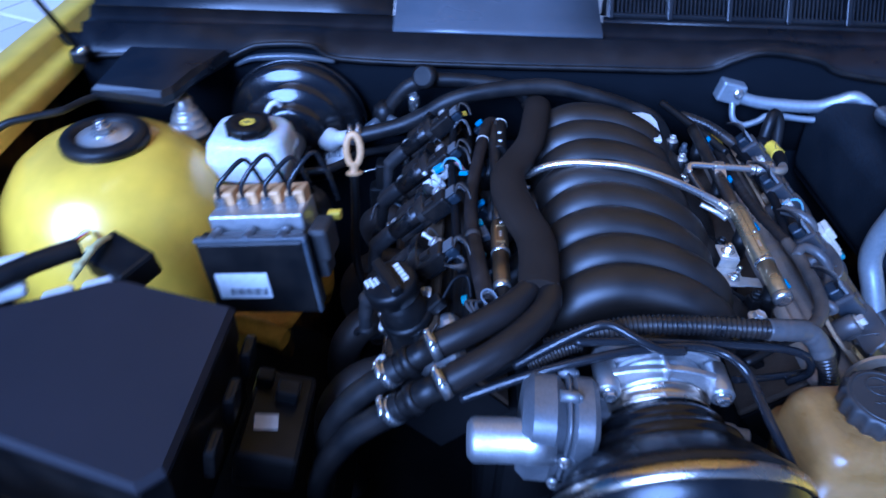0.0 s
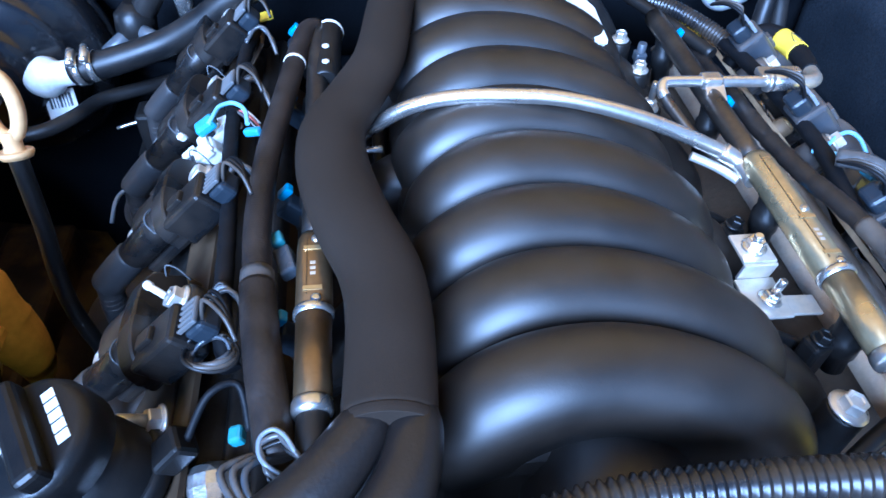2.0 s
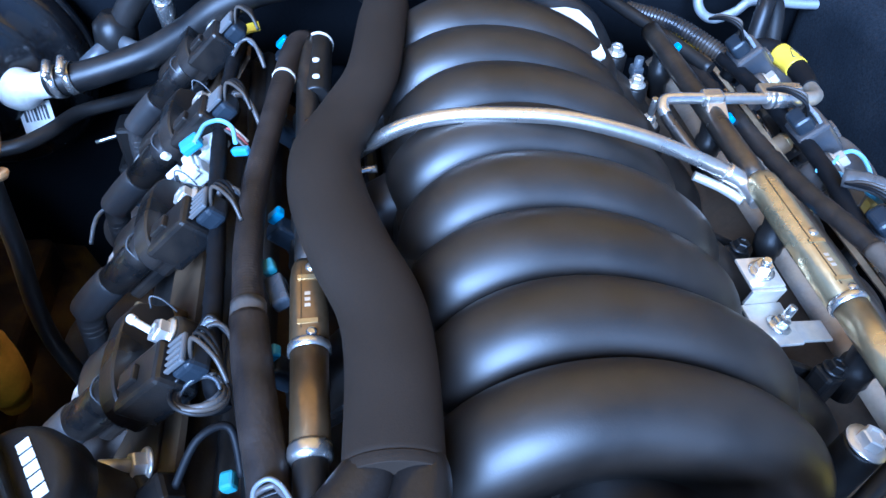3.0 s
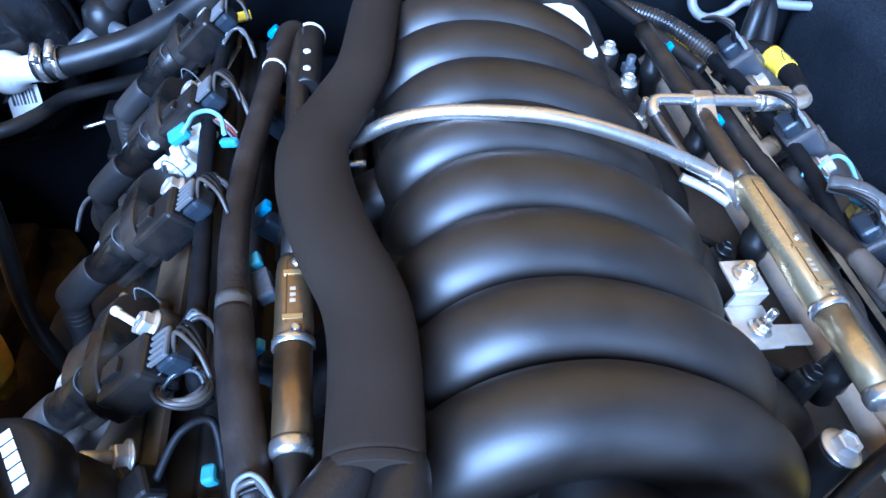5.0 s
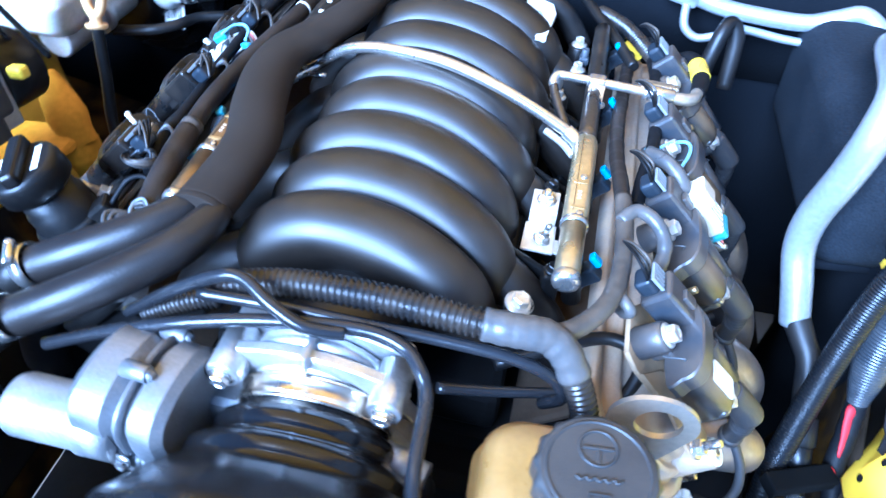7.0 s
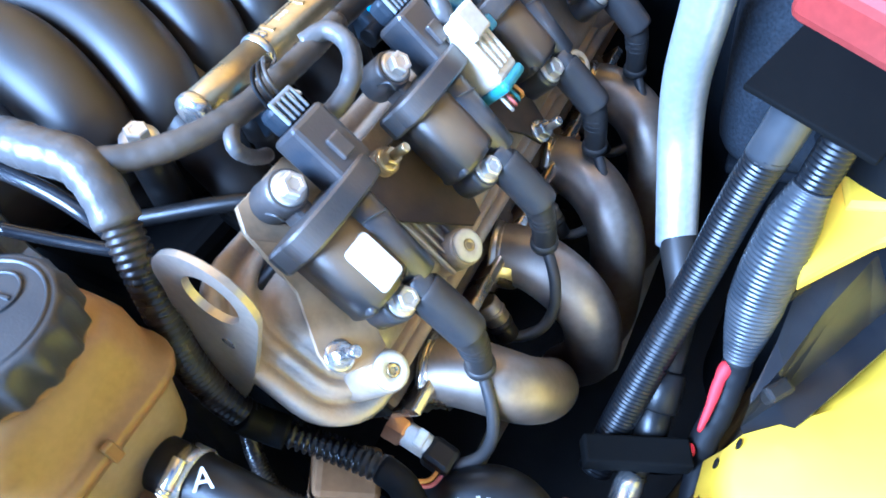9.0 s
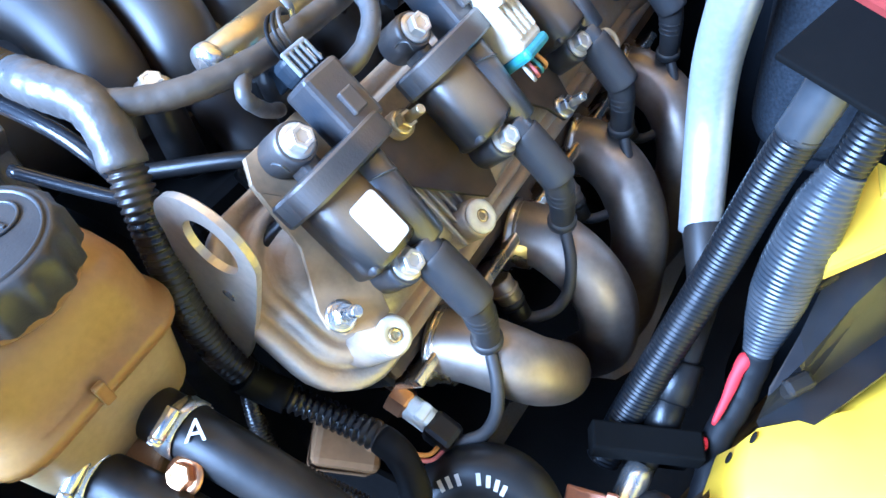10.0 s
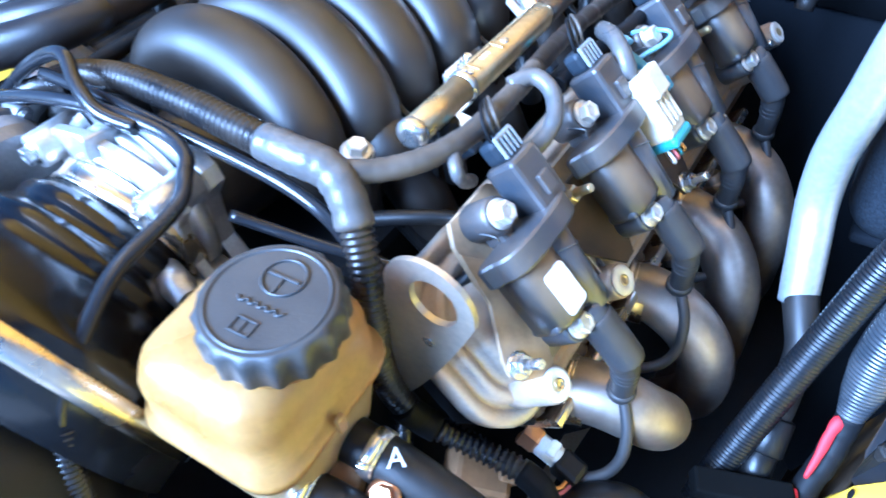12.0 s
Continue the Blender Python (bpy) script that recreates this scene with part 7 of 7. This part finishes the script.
part("wave_symbol", Geo().tube([SY @ Vector((-0.013 + 0.0026 * k, -0.006 + 0.0011 * (-1) ** k, 0.0005)) for k in range(11)], 0.0008, 6, 4), M_CAP, cap2, "raised fluid wave symbol")
part("book_symbol", Geo().box((0.0115, 0.0012, 0.0010), SY @ place((0, -0.0145, 0.0005)), 0.0003).box((0.0115, 0.0012, 0.0010), SY @ place((0, -0.0225, 0.0005)), 0.0003).box((0.0012, 0.009, 0.0010), SY @ place((-0.0055, -0.0185, 0.0005)), 0.0003).box((0.0012, 0.009, 0.0010), SY @ place((0.0055, -0.0185, 0.0005)), 0.0003).box((0.0012, 0.009, 0.0010), SY @ place((0.0, -0.0185, 0.0005)), 0.0003), M_CAP, cap2, "raised book symbol")

hk = thing("engine_lift_hook", (0.21, -0.062, -0.15), "dull steel engine lifting eye plate", "lifting eye")
n = 40
outer, inner = [], []
for k in range(n):
    a = 2 * math.pi * k / n + math.pi / 2
    x, z = 0.2335 + 0.0305 * math.cos(a), -0.024 + 0.0305 * math.sin(a)
    if z < -0.03:
        d = (-0.03 - z) / 0.0245
        lean = -0.048 * d
        z = -0.03 - (-0.03 - z) * 5.2
        x = 0.2335 + (x - 0.2335) * (1 - 0.15 * d) + lean * 0.8
    outer.append((x, z))
    inner.append((0.2370 + 0.0160 * math.cos(a), -0.0235 + 0.0175 * math.sin(a)))
m = Matrix(((1, 0, 0, 0), (0, 0, 1, -0.064), (0, 1, 0, 0), (0, 0, 0, 1)))
plate = part("plate", Geo().prism(outer, 0.0, 0.0045, m, 0.0008, hole=inner), M_HOOK, hk)
part("small_hole", Geo().lathe([(0.0034, 0), (0.0042, 0.0006), (0.0028, 0.0004)], (0.2322, -0.0642, -0.063), (0, -1, 0), 16), M_STEEL, plate, "small bright-edged hole")

# hoses and fittings below the reservoir
def clamped_hose(pts, r, label, clamp_at):
    t = thing("steering_hose", pts[1], label, "hose", "steering hoses")
    part("hose", Geo().tube(pts, r, 22, 7), M_RUBBER, t)
    g = Geo()
    clamp_band(g, clamp_at, Vector(pts[1]) - Vector(pts[0]), r + 0.0006)
    part("clamp", g, M_STEEL, t, "bright steel hose clamp")
    return t


ha = clamped_hose([(0.200, -0.124, -0.108), (0.232, -0.122, -0.111), (0.262, -0.120, -0.118), (0.30, -0.117, -0.135), (0.34, -0.115, -0.16)], 0.0150, "black steering fluid hose marked with a white letter", (0.232, -0.122, -0.111))
cu = bpy.data.curves.new("letter", "FONT")
cu.body, cu.size, cu.extrude = "A", 0.017, 0.0002
tmp = bpy.data.objects.new("letter", cu)
scene.collection.objects.link(tmp)
bpy.context.view_layer.update()
me = bpy.data.meshes.new_from_object(tmp.evaluated_get(bpy.context.evaluated_depsgraph_get()))
bpy.data.objects.remove(tmp)
me.materials.append(M_WHITE)
nrm = Vector((0.1, -0.25, 1)).normalized()
xa = Vector((0.72, 0.55, 0.06))
xa = (xa - nrm * xa.dot(nrm)).normalized()
ya = nrm.cross(xa)
q = Vector((0.247, -0.1247, -0.0972)) - xa * 0.004 - ya * 0.004
me.transform(Matrix(((xa.x, ya.x, nrm.x, q.x), (xa.y, ya.y, nrm.y, q.y), (xa.z, ya.z, nrm.z, q.z), (0, 0, 0, 1))))
me.transform(Matrix.Translation(-ORIGIN[ha]))
lt = new("letter", me)
lt.parent = ha
tagged(lt, "white printed letter A")
clamped_hose([(0.190, -0.168, -0.108), (0.215, -0.163, -0.110), (0.245, -0.158, -0.118), (0.29, -0.152, -0.14), (0.33, -0.15, -0.17)], 0.0145, "black steering fluid hose with faint print", (0.213, -0.1635, -0.110))
single("hose_spigot", Geo().cyl((0.185, -0.126, -0.102), (0.215, -0.123, -0.108), 0.0125), M_RES, (0.20, -0.125, -0.115), "amber plastic spigot on the reservoir", "spigot")
single("brass_bolt", Geo().bolt((0.250, -0.1405, -0.112), (0.1, -0.5, 1), 0.0072, 0.007, 1.5), M_COPPER, (0.250, -0.14, -0.115), "brass-coloured bolt between the hoses", "bolt")
single("bracket_block", Geo().box((0.022, 0.018, 0.02), place((0.222, -0.142, -0.120), 10, 0, 20), 0.003), M_TANB, (0.222, -0.142, -0.13), "dull tan block below the reservoir", "bracket")
single("pump_casting", Geo().box((0.075, 0.045, 0.06), place((0.262, -0.074, -0.285), 0, 25, 10), 0.006), M_BLOCK, (0.262, -0.074, -0.32), "black cast bracket below the valve cover", "bracket")
single("pump_casting", Geo().box((0.046, 0.036, 0.036), place((0.263, -0.058, -0.222), 16, 22, 30), 0.005).box((0.020, 0.018, 0.020), place((0.283, -0.046, -0.219), 16, 22, 30), 0.003), M_TANB, (0.263, -0.058, -0.24), "rough tan cast bracket below the valve cover", "bracket")
# temperature sensor
ts = thing("temperature_sensor", (0.285, -0.02, -0.2), "brass temperature sensor with a pale plug", "sensor")
part("brass_hex", Geo().lathe([(0.011, 0), (0.011, 0.012), (0.009, 0.014)], (0.281, -0.0205, -0.1975), (0.9, -0.05, -0.22), 6, smooth=False), M_COPPER, ts, "brass hexagon")
part("plug", Geo().cyl((0.293, -0.0212, -0.2005), (0.312, -0.0225, -0.2055), 0.0086).box((0.008, 0.013, 0.011), place((0.306, -0.022, -0.1985), 0, 14, -4), 0.002), M_WHITE, ts, "off-white sensor plug")
part("socket", Geo().box((0.022, 0.020, 0.018), place((0.321, -0.024, -0.2085), 0, 16, -6), 0.004), M_PLASTIC, ts)
part("wire", Geo().tube([(0.324, -0.030, -0.208), (0.322, -0.042, -0.206), (0.310, -0.050, -0.199), (0.298, -0.053, -0.192)], 0.0016, 6), M_WIRE_O, ts, "orange wire")
part("wire", Geo().tube([(0.328, -0.030, -0.210), (0.324, -0.044, -0.209), (0.308, -0.053, -0.201)], 0.0016, 6), M_WIRE_R, ts)
# printed curved hose low in front
rh = thing("radiator_hose", (0.38, -0.05, -0.25), "thick curved black radiator hose with pale print", "hose")
RH = [(0.318, -0.076, -0.285), (0.326, -0.060, -0.245), (0.344, -0.038, -0.222), (0.368, -0.026, -0.220), (0.392, -0.030, -0.236), (0.406, -0.048, -0.272), (0.41, -0.06, -0.31)]
part("hose", Geo().tube(RH, 0.0185, 24, 8), M_RUBBER, rh)
run = even(RH, 0.0052)
for k in range(9, 22):
    if k in (13, 17):
        continue
    p, d = run[k], (run[k + 1] - run[k - 1]).normalized()
    up = Vector((-0.15, -0.75, 0.75))
    up = (up - d * up.dot(d)).normalized()
    sd = d.cross(up)
    m = Matrix(((d.x, sd.x, up.x, 0), (d.y, sd.y, up.y, 0), (d.z, sd.z, up.z, 0), (0, 0, 0, 1)))
    m.translation = p + up * 0.0186
    part("print_bar", Geo().box((0.0028, 0.0075, 0.0005), m, 0), M_WIRE_W, rh, "pale printed mark")

pipe([(0.452, -0.036, -0.29), (0.454, -0.026, -0.225), (0.458, -0.010, -0.200), (0.464, -0.030, -0.194), (0.472, -0.070, -0.200), (0.484, -0.120, -0.225), (0.49, -0.16, -0.28)], 0.012, M_RUBBER, "black rubber tube bent over beside the inner wing", "bent_tube", "tube")

# air conditioning pipe
ac = thing("air_conditioning_pipe", (0.41, 0.25, -0.18), "bent silver air conditioning pipe with a black lower end", "pipe")
SP = [(0.515, 0.50, -0.035), (0.492, 0.49, -0.004), (0.46, 0.43, 0.024), (0.424, 0.33, 0.062), (0.407, 0.252, 0.072), (0.399, 0.226, 0.046), (0.396, 0.226, -0.004), (0.393, 0.233, -0.060), (0.397, 0.232, -0.105), (0.407, 0.212, -0.142), (0.417, 0.192, -0.178)]
part("silver_pipe", Geo().tube(SP, [0.0130, 0.0135, 0.014, 0.0148, 0.0156, 0.0158, 0.0158, 0.0158, 0.0158, 0.0156, 0.0152], 28, 7), M_SILVER, ac)
part("side_strip", Geo().box((0.003, 0.007, 0.062), place((0.4065, 0.232, -0.020), 0, 4, 10), 0.0008), M_WHITE, ac, "pale flat strip along the pipe")
part("lower_hose", Geo().tube([(0.4165, 0.194, -0.172), (0.424, 0.178, -0.180), (0.434, 0.158, -0.194), (0.437, 0.134, -0.216), (0.439, 0.104, -0.241), (0.441, 0.076, -0.264), (0.4395, 0.045, -0.276)], [0.0146, 0.0132, 0.0125, 0.0122, 0.0118, 0.0105, 0.010], 22, 7), M_RUBBER, ac, "glossy black hose end")
part("ferrule", Geo().cyl((0.4382, 0.116, -0.231), (0.4402, 0.092, -0.251), 0.0160).cyl((0.4395, 0.096, -0.248), (0.4412, 0.072, -0.266), 0.0135), M_PLASTIC, ac)
rp = thing("rear_pipework", (0.35, 0.53, -0.03), "dull silver refrigerant pipes below the cowl", "pipe")
part("upper_pipe", Geo().tube([(0.262, 0.545, -0.004), (0.30, 0.540, -0.012), (0.345, 0.535, -0.014), (0.40, 0.530, -0.012), (0.432, 0.528, 0.0), (0.455, 0.524, 0.010), (0.480, 0.515, -0.002), (0.515, 0.50, -0.035)], 0.0105, 18, 6), M_SILVER, rp)
part("block", Geo().box((0.044, 0.026, 0.036), place((0.252, 0.545, 0.004), 0, 12), 0.004), M_SILVER, rp)
part("bolt", Geo().bolt((0.262, 0.53, 0.006), (0, -1, 0.3), 0.006, 0.006, 1.4), M_STEEL, rp)
part("lower_pipe", Geo().tube([(0.258, 0.535, -0.012), (0.262, 0.525, -0.036), (0.280, 0.52, -0.047), (0.305, 0.522, -0.040), (0.325, 0.526, -0.030), (0.38, 0.525, -0.034), (0.43, 0.52, -0.036), (0.455, 0.515, -0.055), (0.478, 0.508, -0.078), (0.492, 0.50, -0.062), (0.495, 0.495, -0.035)], 0.0052, 12, 6), M_SILVER, rp)
pp = thing("plug_bracket", (0.09, 0.46, -0.06), "white plastic bracket behind the manifold", "bracket")
part("arm", Geo().prism([(0.066, 0.462), (0.086, 0.464), (0.098, 0.458), (0.104, 0.436), (0.099, 0.376), (0.087, 0.376), (0.091, 0.420), (0.086, 0.436), (0.066, 0.438)], -0.006, 0.0, bevel=0.0015), M_WHITE, pp)
part("leg", Geo().box((0.010, 0.010, 0.06), place((0.093, 0.382, -0.034)), 0.002), M_WHITE, pp)
part("pin", Geo().cyl((0.055, 0.444, 0.0), (0.070, 0.447, -0.003), 0.003), M_WHITE, pp)
pipe([(0.125, 0.50, 0.0), (0.15, 0.46, -0.005), (0.175, 0.42, -0.010), (0.20, 0.37, -0.015)], 0.006, M_PLASTIC, "thin black hose behind the fuel rail", "rear_vacuum_hose", "hose")
single("rear_conduit", Geo().ribbed([(0.155, 0.475, -0.01), (0.185, 0.44, -0.006), (0.215, 0.40, -0.012), (0.235, 0.37, -0.02)], 0.0085, 0.0036, 0.0014), M_CONDUIT, (0.20, 0.42, -0.02), "ribbed black conduit at the back of the engine", "conduit")
single("yellow_tab", Geo().box((0.032, 0.022, 0.002), place((0.20, 0.43, -0.028), 10, 0, -35), 0.0005), M_TAG, (0.20, 0.43, -0.03), "yellow tab behind the coils", "tab")
# Dark loop stands in for the ring moulded into the felt behind.
single("purge_loop", Geo().tube([(0.285, 0.44, -0.06), (0.295, 0.46, -0.012), (0.305, 0.475, 0.0), (0.316, 0.47, -0.016), (0.318, 0.45, -0.07)], 0.009, 16, 6), M_RUBBER, (0.30, 0.45, -0.07), "dark loop standing in for a ring moulded in the felt", "hose")

# conduits and battery cover at the wing
cd = thing("wing_conduit", (0.44, 0.12, -0.25), "long grey-black ribbed conduit beside the exhaust", "conduit")
part("conduit", Geo().ribbed([(0.4555, 0.1655, -0.050), (0.449, 0.159, -0.085), (0.439, 0.136, -0.150), (0.429, 0.108, -0.200), (0.419, 0.078, -0.250), (0.415, 0.062, -0.272), (0.412, 0.045, -0.292)], 0.0128, 0.0034, 0.0011, 18), M_CONDUIT_BLACK, cd)
part("collar", Geo().tube([(0.462, 0.172, -0.004), (0.459, 0.168, -0.030), (0.4545, 0.165, -0.054)], 0.0128, 18, 4), M_SLEEVE, cd)
cd2 = thing("thick_conduit", (0.475, 0.13, -0.2), "thick taped grey conduit with a red cable below", "conduit")
part("neck", Geo().ribbed([(0.492, 0.184, -0.022), (0.488, 0.178, -0.050), (0.484, 0.172, -0.080)], 0.0115, 0.0036, 0.0012, 16), M_CONDUIT_BLACK, cd2)
SLEEVE = [(0.4845, 0.1725, -0.074), (0.482, 0.167, -0.090), (0.480, 0.158, -0.120), (0.479, 0.148, -0.152), (0.480, 0.138, -0.178), (0.481, 0.130, -0.196), (0.4815, 0.126, -0.204)]
run = even(SLEEVE, 0.0009)
wide = [0.0120, 0.0168, 0.0182, 0.0188, 0.0182, 0.0150, 0.0098]
along = [6.0 * k / (len(run) - 1) for k in range(len(run))]
part("sleeve", Geo().sweep(run, [at(wide, f) + (0.0, 0.0, -0.0008, -0.0008)[k % 4] for k, f in enumerate(along)], 22), M_SLEEVE, cd2)
part("lower_tape", Geo().wrapped([(0.482, 0.127, -0.202), (0.4825, 0.122, -0.214), (0.482, 0.104, -0.240), (0.479, 0.085, -0.262), (0.484, 0.062, -0.285), (0.486, 0.04, -0.31)], 0.0098, 0.02), M_CABLE, cd2, "black wrapped cable")
part("red_cable", Geo().sweep([p for p, _ in spline([(0.4765, 0.121, -0.203), (0.4745, 0.111, -0.212), (0.474, 0.096, -0.226), (0.4725, 0.081, -0.2395)], 5)], [0.0030, 0.0046, 0.0050, 0.0050, 0.0046, 0.0040, 0.0042, 0.0042, 0.0040, 0.0036, 0.0032, 0.0030, 0.0028, 0.0024, 0.0020, 0.0012], 10, ell=0.5), M_RED, cd2, "torn red cable sleeve")
part("red_joint", Geo().box((0.014, 0.010, 0.008), place((0.468, 0.072, -0.256), 0, 0, 20), 0.003), M_RED, cd2)
bc = thing("battery_cover", (0.48, 0.22, 0.0), "red battery terminal cover with a black flap", "terminal cover")
part("red_cover", Geo().box((0.085, 0.055, 0.036), place((0.489, 0.208, 0.024), 6, 8, -24), 0.009, 3), M_RED2, bc)
part("black_flap", Geo().box((0.074, 0.056, 0.004), place((0.4755, 0.164, 0.000), 12, 8, -20), 0.001).box((0.05, 0.036, 0.022), place((0.484, 0.172, -0.012), 12, 8, -20), 0.004), M_FLAP, bc)
M_TABC = mat("salmon_plastic", (0.62, 0.30, 0.18), 0.5, second=(0.52, 0.25, 0.15), grain=40, blotch=30, bump=0.1)
bk = thing("pipe_bracket", (0.438, 0.052, -0.28), "black steel pipe bracket with a silver peg", "bracket")
part("bar", Geo().box((0.078, 0.022, 0.016), place((0.437, 0.053, -0.253), 0, 8, 25), 0.002), M_FLAP, bk)
part("web", Geo().box((0.07, 0.006, 0.06), place((0.44, 0.068, -0.285), 0, 8, 25), 0.002), M_FLAP, bk)
part("peg", Geo().lathe([(0.009, 0), (0.0105, 0.01), (0.0105, 0.035), (0.013, 0.037), (0.013, 0.05)], (0.4395, 0.046, -0.270), (-0.06, -0.90, -0.40), 20), M_STEEL, bk, "silver pipe end")
part("copper_tab", Geo().box((0.030, 0.006, 0.026), place((0.4165, -0.002, -0.272), -50, 0, 12), 0.0015).box((0.008, 0.006, 0.020), place((0.432, 0.004, -0.266), -50, 0, 12), 0.001), M_TABC, bk, "copper coloured tab")
lin = thing("inner_liner", (0.50, 0.12, -0.2), "dark folded plastic liner along the yellow shelf", "liner")
rows = [[(0.494, 0.078, -0.208), (0.494, 0.083, -0.198), (0.494, 0.086, -0.190), (0.493, 0.092, -0.188)],
        [(0.512, 0.105, -0.206), (0.509, 0.113, -0.190), (0.507, 0.117, -0.180), (0.499, 0.130, -0.174)],
        [(0.535, 0.148, -0.206), (0.527, 0.160, -0.184), (0.523, 0.165, -0.172), (0.503, 0.176, -0.164)],
        [(0.560, 0.195, -0.206), (0.550, 0.211, -0.178), (0.545, 0.217, -0.164), (0.530, 0.225, -0.155)],
        [(0.60, 0.26, -0.203), (0.592, 0.281, -0.170), (0.588, 0.288, -0.157), (0.575, 0.295, -0.148)],
        [(0.66, 0.34, -0.195), (0.65, 0.37, -0.165), (0.64, 0.38, -0.150), (0.63, 0.39, -0.142)]]
rows = [[(r[0][0] + 0.012, r[0][1] - 0.018, r[0][2] + 0.003)] + r for r in rows]
g = Geo()
flat = [Vector(p) for r in rows for p in r]
under = [p + Vector((0.002, 0.003, -0.004)) for p in flat]
n = len(flat)
faces = [(i * 5 + j, i * 5 + j + 1, i * 5 + j + 6, i * 5 + j + 5) for i in range(5) for j in range(4)]
faces += [tuple(n + q for q in reversed(f)) for f in faces]
faces += [(i * 5 + e, (i + 1) * 5 + e, n + (i + 1) * 5 + e, n + i * 5 + e) for i in range(5) for e in (0, 4)]
faces += [(j, j + 1, n + j + 1, n + j) for j in range(4)]
part("liner_sheet", g.add(flat + under, faces, False), M_COWL, lin)
part("tab", Geo().box((0.010, 0.022, 0.016), place((0.499, 0.165, -0.160), 0, 20, -30), 0.003), M_PLASTIC, lin)
part("tab", Geo().box((0.012, 0.020, 0.014), place((0.507, 0.103, -0.190), 0, 20, -36), 0.003), M_PLASTIC, lin)
g = Geo().box((0.105, 0.32, 0.16), place((0.4615, 0.412, -0.075), 0, -5, 2), 0.034, 6)
g.s = [True] * len(g.s)
wf = thing("wing_felt", (0.464, 0.402, -0.155), "padded blue-grey felt cover on the inner wing", "felt cover")
part("pad", g, M_FELT, wf)
part("lower_flap", Geo().box((0.090, 0.300, 0.012), place((0.472, 0.412, -0.152), 0, -5, 2), 0.005, 3), M_FIREWALL, wf, "dark lower flap of the felt")

# hood prop and hinge on the left wing
pr = thing("hood_strut", (-0.872, 0.545, 0.012), "thin black hood gas strut on its ball mount", "gas strut")
part("rod", Geo().cyl((-0.869, 0.541, 0.046), (-0.905, 0.394, 0.352), 0.0048), M_PLASTIC, pr)
part("mount", Geo().box((0.03, 0.03, 0.025), place((-0.868, 0.547, 0.028)), 0.006), M_PLASTIC, pr)
part("ball", Geo().lathe([(0.004, -0.008), (0.009, -0.003), (0.009, 0.003), (0.004, 0.008)], (-0.858, 0.536, 0.040), (1, 0, 0.3), 18), M_STEEL, pr)
pipe([(-0.886, 0.284, 0.020), (-0.864, 0.298, 0.033), (-0.832, 0.315, 0.036), (-0.80, 0.336, 0.036), (-0.783, 0.368, 0.036), (-0.768, 0.392, 0.034)], 0.0055, M_RUBBER, "thin black cable past the strut tower", "release_cable", "cable")

# ---- pale pavers beyond the wing, piece by piece ----
pav = thing("paving", (-2.6, 2.6, -0.82), "pale grey-pink brick paving beside the drive", "paving", kind="structure")
pav.rotation_euler = (0, 0, radians(-22))
pm = Geo().box((0.470, 0.310, 0.05), place((0, 0, 0)), 0.004, 1).mesh("paver", M_PAVER)
for i in range(10):
    for j in range(15):
        ob = new("paver", pm)
        ob.parent = pav
        ob.location = (-2.2 + i * 0.478 + (0.239 if j % 2 else 0.0), -2.2 + j * 0.318, 0.012 + random.uniform(-0.002, 0.002))
